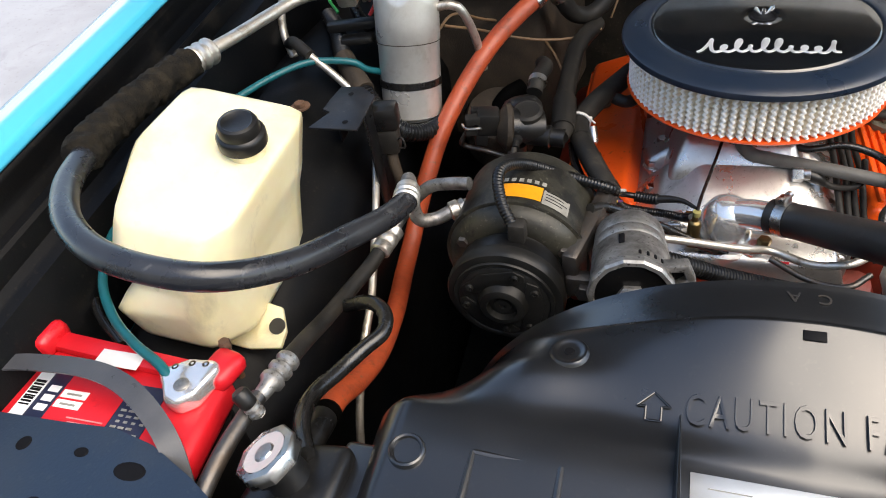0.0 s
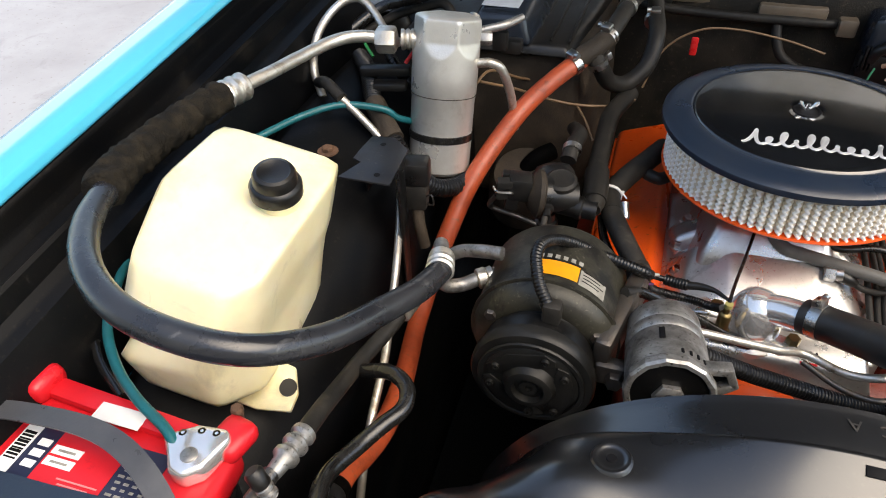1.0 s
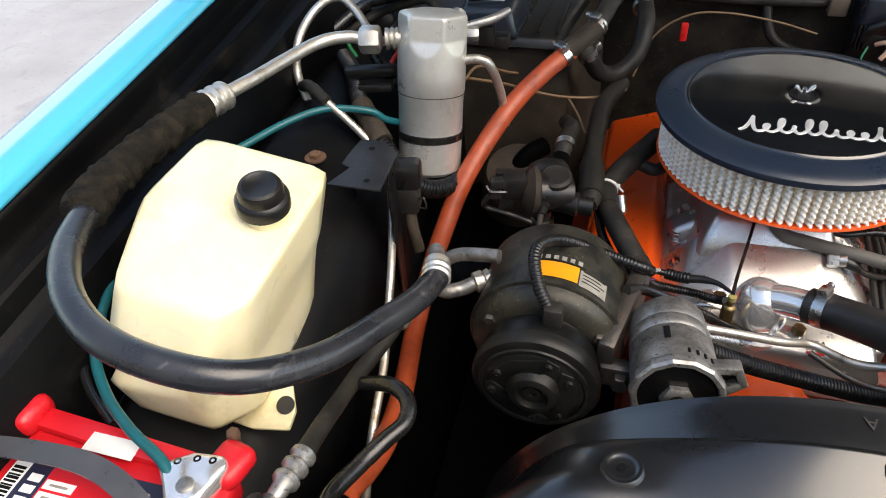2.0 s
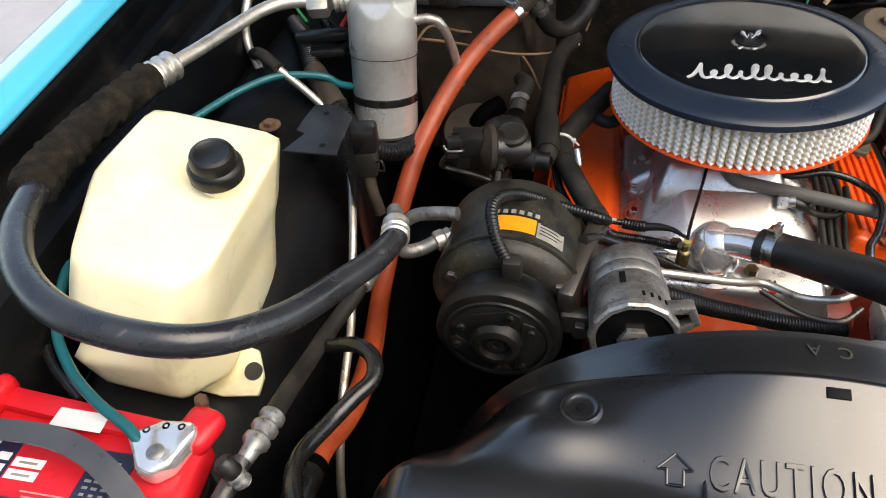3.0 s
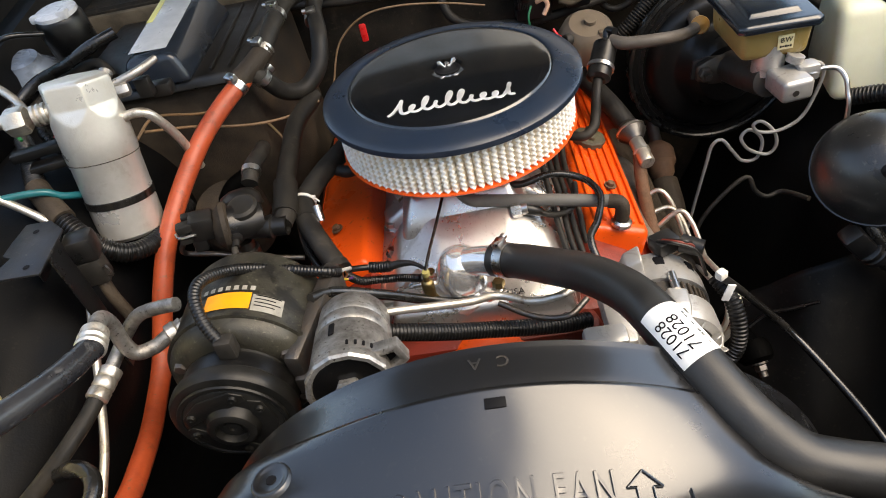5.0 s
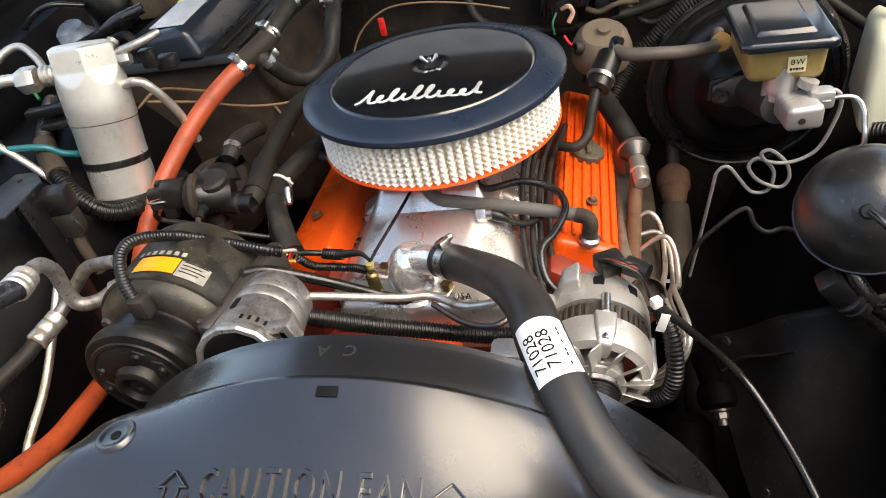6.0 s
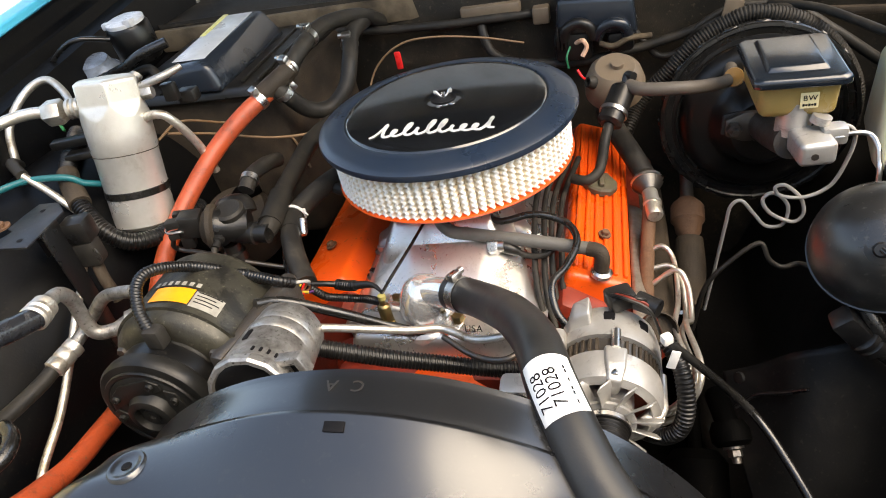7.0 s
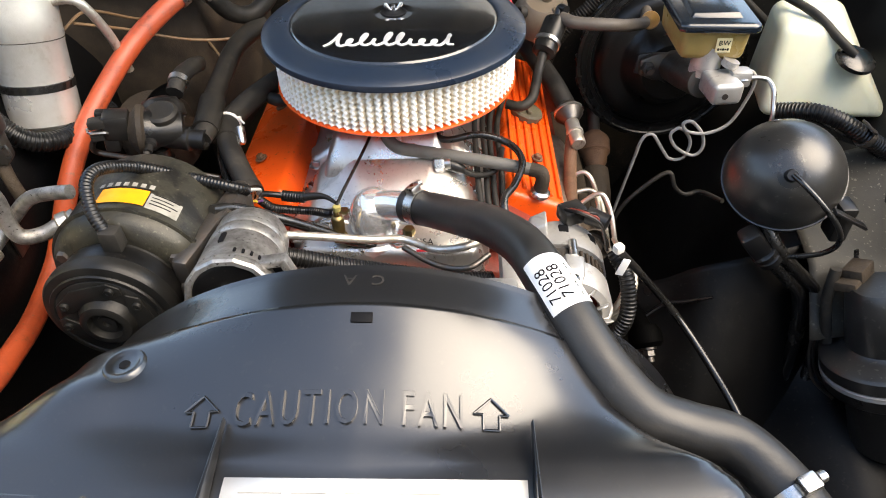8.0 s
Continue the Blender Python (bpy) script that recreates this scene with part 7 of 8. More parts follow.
def blower():
    t = thing("blower_motor", (-0.70, 0.24, 0.95), "black blower motor housing with pale wiring plugs", "blower")
    part("housing", lathe([(0, 0), (0.085, 0), (0.09, 0.012), (0.078, 0.03), (0.05, 0.04), (0.045, 0.075), (0.03, 0.085), (0, 0.085)], at((-0.72, 0.22, 0.955), (0.05, -0.25, 1)), 40), PANEL, t)
    part("motor_cap", lathe([(0, 0), (0.034, 0), (0.036, 0.01), (0.03, 0.022), (0, 0.024)], at((-0.725, 0.20, 1.030), (0.05, -0.25, 1)), 28), PLASTIC, t, "black motor cap")
    part("relay_can", lathe([(0, 0), (0.036, 0), (0.038, 0.004), (0.038, 0.060), (0.034, 0.066), (0, 0.067)], at((-0.606, 0.235, 1.048), (0, -0.1, 1)), 32), GLOSS, t, "black round relay can")
    part("relay_top", join(lathe([(0, 0), (0.034, 0), (0.034, 0.006), (0.026, 0.009), (0, 0.009)], at((-0.606, 0.229, 1.114), (0, -0.1, 1)), 24), box((0.020, 0.014, 0.012), Matrix.Translation((-0.632, 0.215, 1.116)), 0.003), box((0.016, 0.018, 0.014), Matrix.Translation((-0.585, 0.21, 1.118)), 0.003)), surface("pale_grey_plastic", (0.55, 0.57, 0.60), 0.3, other=(0.30, 0.31, 0.33), mix=0.8, scale=40), t, "pale grey plug on the relay")
    part("cone", lathe([(0.046, 0), (0.045, 0.006), (0.030, 0.022), (0.026, 0.034), (0.012, 0.038), (0, 0.038)], at((-0.690, 0.215, 1.030), (0.05, -0.25, 1)), 28), surface("pale_blue_plastic", (0.20, 0.24, 0.30), 0.25, other=(0.05, 0.06, 0.07), mix=0.9, scale=30), t, "pale blue-grey cone")
    part("wire", tube([(-0.792, 0.15, 1.009), (-0.760, 0.15, 1.045), (-0.729, 0.15, 1.078), (-0.690, 0.15, 1.105), (-0.656, 0.16, 1.115), (-0.62, 0.19, 1.10)], 0.0045, 10), RUBBER, t)
    part("hose", tube([(-0.70, 0.10, 1.01), (-0.657, 0.15, 1.038), (-0.62, 0.155, 1.050), (-0.585, 0.15, 1.061), (-0.54, 0.15, 1.08), (-0.500, 0.17, 1.088)], 0.009, 12), RUBBER, t)
    part("second_hose", tube([(-0.70, 0.12, 0.99), (-0.64, 0.165, 1.020), (-0.59, 0.165, 1.040), (-0.545, 0.16, 1.05), (-0.52, 0.14, 1.03)], 0.008, 12), RUBBER_DUSTY, t)


blower()


def liquid_line():
    t = thing("liquid_line", (-0.65, 0.0, 0.99), "bright bent aluminium refrigerant line", "pipe")
    part("loop", tube([(-0.553, -0.030, 1.060), (-0.590, 0.008, 1.062), (-0.612, 0.028, 1.076), (-0.640, 0.040, 1.092), (-0.665, 0.028, 1.088), (-0.682, 0.0, 1.070), (-0.688, -0.030, 1.045), (-0.685, -0.050, 1.01), (-0.66, -0.08, 0.985)], 0.0062, 14, 8), ALU_TUBE, t)
    part("sleeve", tube([(-0.675, -0.06, 0.998), (-0.640, -0.100, 1.020), (-0.605, -0.125, 1.012)], 0.0085, 14), RUBBER_DUSTY, t, "black sleeve on the line")
    part("rod", tube([(-0.605, -0.125, 1.012), (-0.575, -0.127, 0.985), (-0.535, -0.135, 0.950)], 0.0055, 12), ALU_TUBE, t)
    part("lower_pipe", tube([(-0.500, -0.190, 0.930), (-0.487, -0.230, 0.905), (-0.470, -0.290, 0.880), (-0.460, -0.34, 0.85), (-0.448, -0.40, 0.82), (-0.440, -0.47, 0.79), (-0.434, -0.53, 0.73), (-0.430, -0.57, 0.64)], 0.0052, 12), ALU_TUBE, t)


liquid_line()
line_thing("wiring_loom", [(-0.66, 0.06, 0.99), (-0.62, 0.0, 0.995), (-0.580, -0.075, 0.985), (-0.537, -0.125, 0.965), (-0.495, -0.152, 0.930), (-0.466, -0.146, 0.903), (-0.443, -0.115, 0.890), (-0.436, -0.070, 0.885), (-0.42, -0.02, 0.88)], 0.0135, LOOM, "thick corrugated black loom round the accumulator", "wiring loom", 16, 6, 0.005)
line_thing("loom_wrap", [(-0.578, -0.078, 0.985), (-0.556, -0.104, 0.976), (-0.530, -0.130, 0.961)], 0.0158, GRIME_BROWN, "brown dusty tape wrapped round the wiring loom", "tape", 16, 6)
line_thing("wiring_loom", [(-0.60, 0.05, 1.03), (-0.585, 0.01, 1.02), (-0.55, -0.02, 1.0), (-0.53, -0.02, 0.985)], 0.009, LOOM, "corrugated black loom behind the accumulator", "wiring loom", 14, 6, 0.004)


def fuse_block():
    t = thing("relay_plug", (-0.56, -0.03, 0.98), "black in-line connector with red and green wires", "connector")
    part("body", join(box((0.075, 0.02, 0.014), Matrix.Translation((-0.575, -0.035, 1.018)) @ Matrix.Rotation(0.25, 4, "Z"), 0.004), box((0.05, 0.024, 0.012), Matrix.Translation((-0.565, -0.045, 1.000)) @ Matrix.Rotation(0.25, 4, "Z"), 0.004)), PLASTIC, t)
    part("red_wire", tube([(-0.545, -0.03, 1.03), (-0.535, -0.02, 1.045), (-0.54, 0.0, 1.05)], 0.003, 8), RED_PLASTIC, t)
    part("green_wire", tube([(-0.60, -0.02, 1.03), (-0.62, 0.0, 1.045), (-0.60, 0.02, 1.05)], 0.0025, 8), surface("green_wire", (0.02, 0.22, 0.06), 0.4), t)


fuse_block()


def relay_bracket():
    t = thing("relay_bracket", (-0.50, -0.23, 0.80), "bent black steel bracket holding a relay plug", "bracket")
    out = [(-0.537, -0.290), (-0.523, -0.252), (-0.536, -0.246), (-0.536, -0.222), (-0.533, -0.188), (-0.502, -0.186), (-0.476, -0.210), (-0.470, -0.290)]
    plate = part("plate", prism(out, 0.003, Matrix.Translation((0, 0, 0.997)), 0.0008), BRACKET, t)
    part("leg", prism([(-0.018, 0), (0.018, 0), (0.012, -0.20), (-0.012, -0.20)], 0.003, at((-0.476, -0.245, 0.998), (1, 0.1, 0), (0, 0, 1)), 0.0008), PANEL, t)
    part("rear_leg", box((0.003, 0.03, 0.18), Matrix.Translation((-0.535, -0.205, 0.905)), 0.001), PANEL, t)
    for x, y in ((-0.511, -0.207), (-0.492, -0.275)):
        part("hole", lathe([(0, 0), (0.0035, 0), (0.004, 0.0004), (0, 0.0005)], Matrix.Translation((x, y, 1.0002)), 14), INK, plate)
    r = thing("relay", (-0.467, -0.215, 0.91), "black plastic relay connector with a wire lock", "relay")
    part("cap", box((0.036, 0.032, 0.034), Matrix.Translation((-0.466, -0.212, 0.972)) @ Matrix.Rotation(0.2, 4, "Z"), 0.006), PLASTIC, r)
    part("body", box((0.030, 0.028, 0.038), Matrix.Translation((-0.466, -0.215, 0.938)) @ Matrix.Rotation(0.2, 4, "Z"), 0.006), RUBBER_DUSTY, r)
    part("lock", tube([(-0.448, -0.226, 0.945), (-0.440, -0.230, 0.950), (-0.438, -0.230, 0.936), (-0.448, -0.226, 0.932)], 0.0014, 6), STEEL_DARK, r)
    part("wire_sleeve", tube([(-0.466, -0.216, 0.922), (-0.462, -0.222, 0.895), (-0.455, -0.225, 0.86)], 0.008, 12), GRIME_BROWN, r, "dusty brown wire sleeve")


relay_bracket()
line_thing("battery_cable", [(-0.505, -0.060, 0.95), (-0.522, -0.085, 0.968), (-0.535, -0.100, 0.980), (-0.552, -0.110, 0.996), (-0.605, -0.130, 1.005), (-0.645, -0.172, 1.004), (-0.680, -0.235, 1.000), (-0.715, -0.300, 0.998), (-0.722, -0.370, 0.996), (-0.708, -0.440, 0.992), (-0.690, -0.500, 0.985), (-0.668, -0.555, 0.972), (-0.628, -0.595, 0.968), (-0.580, -0.625, 0.970), (-0.540, -0.642, 0.966), (-0.520, -0.655, 0.958)], 0.0050, TEAL, "teal insulated battery cable running round the reservoir", "cable", 12, 8)
line_thing("washer_line", [(-0.70, -0.262, 1.0), (-0.738, -0.285, 1.0), (-0.748, -0.325, 0.998), (-0.735, -0.38, 0.99), (-0.715, -0.45, 0.98), (-0.705, -0.53, 0.955), (-0.675, -0.575, 0.945), (-0.62, -0.61, 0.94)], 0.005, RUBBER, "thin black hose tucked beside the reservoir", "hose")


def ground_strap():
    t = thing("body_clip", (-0.785, -0.515, 0.98), "pale plastic body plug with a thin grey wire", "clip")
    part("button", join(lathe([(0, 0), (0.010, 0), (0.011, 0.003), (0.007, 0.006), (0.007, 0.010), (0, 0.011)], at((-0.772, -0.515, 0.998), (0.6, -0.5, 0.6)), 10), *[box((0.005, 0.005, 0.008), at((-0.772, -0.515, 0.998), (0.6, -0.5, 0.6)) @ Matrix.Rotation(k * math.pi / 3, 4, "Z") @ Matrix.Translation((0.010, 0, 0.004)), 0.001) for k in range(6)]), WHITE, t)
    part("wire", tube([(-0.768, -0.520, 1.0), (-0.777, -0.540, 0.999), (-0.768, -0.560, 0.996), (-0.750, -0.580, 0.99), (-0.722, -0.612, 0.985), (-0.712, -0.630, 0.98), (-0.705, -0.66, 0.96)], 0.0016, 8), WIRE_GREY, t)


ground_strap()


def hood_clip():
    t = thing("fender_clip", (-0.855, -0.03, 1.07), "small blue plastic clip on the fender channel", "clip")
    part("clip", join(box((0.022, 0.014, 0.012), Matrix.Translation((-0.802, -0.075, 1.098)) @ Matrix.Rotation(0.5, 4, "Z"), 0.003), box((0.008, 0.008, 0.022), Matrix.Translation((-0.798, -0.085, 1.090)), 0.002)), surface("blue_plastic", (0.05, 0.22, 0.42), 0.35), t)


hood_clip()
for x, y, z in ((-0.588, -0.215, 0.982),):
    solo("body_bolt", join(lathe([(0, 0), (0.014, 0), (0.014, 0.002), (0, 0.002)], Matrix.Translation((x, y, z)), 18), hexagon(0.008, 0.006, Matrix.Translation((x, y, z + 0.002)))), RUST, "rusty body bolt on the inner fender", "bolt", group="body bolts")
solo("battery_shelf_lip", tube([(-0.755, -0.70, 0.945), (-0.728, -0.63, 0.965), (-0.712, -0.56, 0.978), (-0.700, -0.50, 0.985)], 0.007, 10), GRIME_BROWN, "dusty folded lip of the battery shelf", "body panel", "structure")
solo("reservoir_tray", box((0.10, 0.16, 0.020), Matrix.Translation((-0.605, -0.45, 0.872)), 0.004), PANEL, "black steel tray under the reservoir", "tray")
solo("battery_tray", box((0.29, 0.20, 0.012), Matrix.Translation((-0.59, -0.70, 0.762)), 0.004), PANEL, "black steel battery tray", "tray")


# ---- firewall side, driver ----
def vacuum_filter():
    t = thing("vacuum_filter", (0.225, 0.09, 0.90), "black cylindrical vacuum filter with a bright band", "filter")
    a, b = Vector((0.213, 0.068, 0.918)), Vector((0.238, 0.122, 0.952))
    m = at(a, b - a)
    part("can", lathe([(0, 0), (0.012, 0), (0.018, 0.004), (0.018, 0.060), (0.012, 0.066), (0.006, 0.068), (0, 0.068)], m, 26), PLASTIC, t)
    part("band", lathe([(0.0182, 0.018), (0.0205, 0.018), (0.0205, 0.024), (0.0182, 0.024)], m, 26), STEEL, t)
    part("nipple", tube([b, b + Vector((0.004, 0.008, 0.012)), b + Vector((0.012, -0.004, 0.014))], 0.006, 12), PLASTIC, t)
    part("lower_hose", tube([(0.214, 0.070, 0.920), (0.207, 0.050, 0.902), (0.202, 0.035, 0.880), (0.196, 0.022, 0.868), (0.180, 0.012, 0.862), (0.160, 0.02, 0.862)], 0.0075, 12), RUBBER_DUSTY, t)
    part("booster_hose", tube([(0.242, 0.112, 0.956), (0.262, 0.098, 0.954), (0.309, 0.097, 0.951), (0.350, 0.120, 0.940), (0.384, 0.165, 0.926), (0.392, 0.20, 0.93)], 0.0095, 16, 8), surface("brown_rubber", (0.075, 0.062, 0.05), 0.6, other=(0.04, 0.035, 0.03), scale=40, bump=0.2), t, "dusty brown booster hose")


vacuum_filter()


def distributor():
    t = thing("distributor", (0.215, 0.20, 0.88), "brown stained distributor cap with wires", "distributor")
    part("cap", lathe([(0, 0), (0.046, 0), (0.047, 0.02), (0.040, 0.040), (0.030, 0.050), (0, 0.052)], at((0.222, 0.215, 0.905), (0.05, -0.35, 0.9)), 32), TAN, t)
    part("clip", join(box((0.020, 0.012, 0.030), Matrix.Translation((0.246, 0.178, 0.932)) @ Matrix.Rotation(0.3, 4, "X"), 0.004), lathe([(0, 0), (0.010, 0), (0.010, 0.010), (0, 0.011)], at((0.228, 0.198, 0.950), (0.05, -0.35, 0.9)), 16)), TAN, t)
    part("socket", lathe([(0.010, 0), (0.011, 0.004), (0.008, 0.012), (0.006, 0.012), (0.005, 0.004), (0, 0.004)], at((0.192, 0.182, 0.935), (-0.8, -0.5, 0.4)), 18), RUBBER_DUSTY, t)
    part("red_lead", tube([(0.185, 0.19, 0.935), (0.175, 0.185, 0.945), (0.168, 0.19, 0.955)], 0.002, 8), RED_PLASTIC, t)


distributor()


def ignition_module():
    t = thing("ignition_coil", (0.18, 0.37, 0.93), "blue-grey plastic coil housing on the firewall with loose wires", "ignition coil")
    part("shell", hull([[(0.125, 0.34, 0.955), (0.265, 0.34, 0.945), (0.265, 0.41, 0.945), (0.125, 0.41, 0.955)], [(0.132, 0.345, 1.02), (0.258, 0.345, 1.01), (0.258, 0.41, 1.01), (0.132, 0.41, 1.02)]], 0.010), GREYBLUE, t)
    part("skirt", join(box((0.065, 0.03, 0.05), Matrix.Translation((0.155, 0.355, 0.935)), 0.008), box((0.045, 0.03, 0.035), Matrix.Translation((0.235, 0.355, 0.935)), 0.008)), PLASTIC, t)
    part("arch", tube([(0.140, 0.338, 0.952), (0.146, 0.330, 0.972), (0.165, 0.328, 0.982), (0.184, 0.330, 0.972), (0.190, 0.338, 0.950)], 0.009, 12), PLASTIC, t, "moulded arch over the plug")
    part("scallop", tube([(0.196, 0.338, 0.950), (0.205, 0.330, 0.968), (0.222, 0.328, 0.975), (0.240, 0.330, 0.968), (0.248, 0.338, 0.948)], 0.010, 12), GREYBLUE, t)
    for k in range(3):
        part("rib", box((0.004, 0.012, 0.040), Matrix.Translation((0.130 + 0.006 * k, 0.338, 0.955)), 0.0015), PLASTIC, t)
    part("tape_wire", tube([(0.200, 0.335, 0.940), (0.222, 0.328, 0.935), (0.25, 0.33, 0.945), (0.285, 0.345, 0.940)], 0.005, 10), DUST_TAN, t)
    part("white_wire", tube([(0.160, 0.335, 0.945), (0.172, 0.325, 0.952), (0.178, 0.325, 0.940), (0.170, 0.322, 0.925)], 0.004, 8), surface("peach_tape", (0.7, 0.42, 0.28), 0.5), t)
    part("green_wire", tube([(0.150, 0.335, 0.94), (0.143, 0.325, 0.925), (0.145, 0.325, 0.905)], 0.002, 8), surface("dark_green_wire", (0.02, 0.18, 0.08), 0.4), t)


ignition_module()
line_thing("firewall_hose", [(-0.010, 0.39, 0.985), (-0.004, 0.375, 0.955), (0.012, 0.365, 0.930), (0.055, 0.36, 0.912), (0.135, 0.36, 0.902), (0.216, 0.37, 0.903), (0.313, 0.385, 0.915), (0.422, 0.37, 0.948), (0.495, 0.32, 0.965), (0.556, 0.30, 0.930), (0.636, 0.29, 0.868), (0.70, 0.28, 0.82)], 0.0085, RUBBER_DUSTY, "long dusty black hose draped along the firewall", "hose", 14, 8)
line_thing("firewall_harness", [(-0.35, 0.40, 1.01), (-0.2, 0.385, 0.995), (-0.08, 0.385, 0.99), (0.04, 0.385, 0.99), (0.10, 0.40, 0.985)], 0.008, RUBBER_DUSTY, "taped wiring harness along the cowl", "wiring loom", 12, 8)
line_thing("firewall_harness", [(0.26, 0.40, 0.93), (0.30, 0.39, 0.885), (0.34, 0.385, 0.895), (0.36, 0.38, 0.93), (0.42, 0.38, 0.96), (0.5, 0.38, 0.955)], 0.006, RUBBER_DUSTY, "taped wiring harness behind the booster", "wiring loom", 12, 8)
line_thing("wiring_loom", [(0.235, 0.22, 0.82), (0.255, 0.25, 0.850), (0.278, 0.26, 0.880), (0.305, 0.26, 0.906), (0.347, 0.265, 0.947), (0.395, 0.27, 0.974), (0.434, 0.27, 0.984), (0.499, 0.27, 0.965), (0.551, 0.265, 0.920), (0.585, 0.26, 0.855), (0.585, 0.25, 0.79)], 0.0125, RUBBER_DUSTY, "corrugated black loom arching over the brake booster", "wiring loom", 16, 8, 0.005)
solo("cowl_connector", join(box((0.11, 0.03, 0.022), Matrix.Translation((0.01, 0.40, 1.003)), 0.004), box((0.03, 0.035, 0.03), Matrix.Translation((0.10, 0.395, 0.985)), 0.004)), TAN, "brown dusty connector under the cowl", "connector")
solo("hood_hinge_strap", box((0.030, 0.004, 0.060), Matrix.Translation((0.412, 0.36, 0.948)) @ Matrix.Rotation(0.2, 4, "Y"), 0.001), TAN, "tan strap holding the firewall harness", "strap")
solo("cowl_trim", box((0.32, 0.012, 0.014), Matrix.Translation((0.60, 0.40, 0.925)) @ Matrix.Rotation(radians(6), 4, "Y"), 0.004), GRIME_BROWN, "pale dusty trim strip under the cowl", "trim", "structure")
solo("warning_tag", box((0.012, 0.006, 0.032), Matrix.Translation((-0.143, 0.277, 0.972)), 0.003), RED_PLASTIC, "bright red plastic clip on the firewall", "clip")
line_thing("vacuum_line", [(-0.215, 0.25, 0.90), (-0.19, 0.28, 0.96), (-0.14, 0.29, 0.995), (-0.08, 0.30, 0.998), (0.0, 0.32, 0.98), (0.07, 0.34, 0.955)], 0.0018, WIRE_BROWN, "thin tan vacuum line arching behind the air cleaner", "wire", 8, 8, group="tan vacuum lines")


def exhaust_side():
    t = thing("exhaust_manifold", (0.25, -0.05, 0.66), "brown heat-stained exhaust manifold with a steel shroud", "exhaust manifold")
    part("casting", join(tube([(0.262, 0.20, 0.715), (0.265, 0.05, 0.715), (0.262, -0.10, 0.715), (0.255, -0.17, 0.72)], 0.030, 18), *[tube([(0.215, y, 0.73), (0.262, y, 0.718)], 0.022, 14) for y in (0.16, 0.05, -0.06, -0.15)]), GRIME_BROWN, t)
    part("heat_shield", sheet(lambda u, v: (0.236 + 0.034 * v, -0.19 + 0.27 * u, 0.772 - 0.030 * v * v - 0.012 * math.sin(3 * u)), 14, 6), surface("tarnished_tin", (0.46, 0.42, 0.37), 0.45, 0.9, other=(0.22, 0.17, 0.12), mix=0.8, scale=30, bump=0.3), t, "tarnished tin shield", thick=0.0015)
    part("stove_tube", lathe([(0.020, 0), (0.022, 0.002), (0.022, 0.02), (0.020, 0.02), (0.019, 0.004), (0, 0.004)], at((0.262, -0.205, 0.775), (0.2, -0.7, 0.7)), 26), GRIME_BROWN, t)
    c = thing("check_valve", (0.268, 0.05, 0.78), "steel air injection check valve with a black hose", "valve")
    part("hose", tube([(0.205, 0.25, 0.85), (0.225, 0.17, 0.850), (0.245, 0.120, 0.838), (0.262, 0.088, 0.818)], 0.016, 18), RUBBER_DUSTY, c)
    d = Vector((0.15, -0.9, -0.25))
    part("valve", lathe([(0.012, -0.01), (0.016, 0), (0.0225, 0.010), (0.0235, 0.014), (0.0225, 0.018), (0.014, 0.030), (0.012, 0.034)], at((0.262, 0.088, 0.818), d), 28), STEEL_DARK, c)
    part("rim", lathe([(0.0225, 0.011), (0.0245, 0.0125), (0.0245, 0.0155), (0.0225, 0.017)], at((0.262, 0.088, 0.818), d), 28), STEEL, c)
    part("stub", lathe([(0.0115, 0), (0.0115, 0.022), (0.0135, 0.023), (0.0135, 0.028), (0.0115, 0.029), (0.0118, 0.050), (0.010, 0.053), (0, 0.053)], at((0.267, 0.056, 0.808), (0.1, -0.95, -0.15)), 22), ALU_TUBE, c, "pale pipe stub")
    part("down_pipe", tube([(0.266, 0.03, 0.800), (0.262, 0.0, 0.775), (0.258, -0.05, 0.758), (0.254, -0.117, 0.745), (0.252, -0.16, 0.735)], 0.010, 14), RUST, c, "reddish steel pipe")
    for k, (dx, dz) in enumerate(((0, 0), (0.008, -0.012), (0.013, 0.004))):
        line_thing("steel_line", [(0.258, -0.03 - 0.03 * k, 0.760 - 0.006 * k), (0.280 + dx, -0.03 - 0.03 * k, 0.772 + dz), (0.294 + dx, -0.05 - 0.03 * k, 0.760 + dz), (0.294 + dx, -0.12 - 0.02 * k, 0.748 + dz), (0.284 + dx, -0.20, 0.775 + dz), (0.292 + dx, -0.28, 0.790 + dz), (0.284 + dx, -0.305, 0.768 + dz), (0.262 + dx, -0.30, 0.735 + dz), (0.235 + dx, -0.28, 0.70 + dz)], 0.0036, ALU_TUBE, "bent steel line beside the driver side head", "pipe", 10, 8, group="bent steel lines")


exhaust_side()
line_thing("wiring_loom", [(0.268, -0.30, 0.850), (0.280, -0.325, 0.835), (0.284, -0.345, 0.805), (0.278, -0.352, 0.775), (0.262, -0.345, 0.752), (0.240, -0.325, 0.735), (0.215, -0.30, 0.725)], 0.0095, LOOM, "corrugated black loom behind the alternator", "wiring loom", 14, 8, 0.0045)
line_thing("control_cable", [(0.266, -0.322, 0.872), (0.300, -0.318, 0.830), (0.353, -0.320, 0.764), (0.385, -0.37, 0.735), (0.405, -0.43, 0.720), (0.42, -0.50, 0.70), (0.43, -0.60, 0.66)], 0.0046, RUBBER, "black control cable sagging across the bay", "cable", 12, 8)


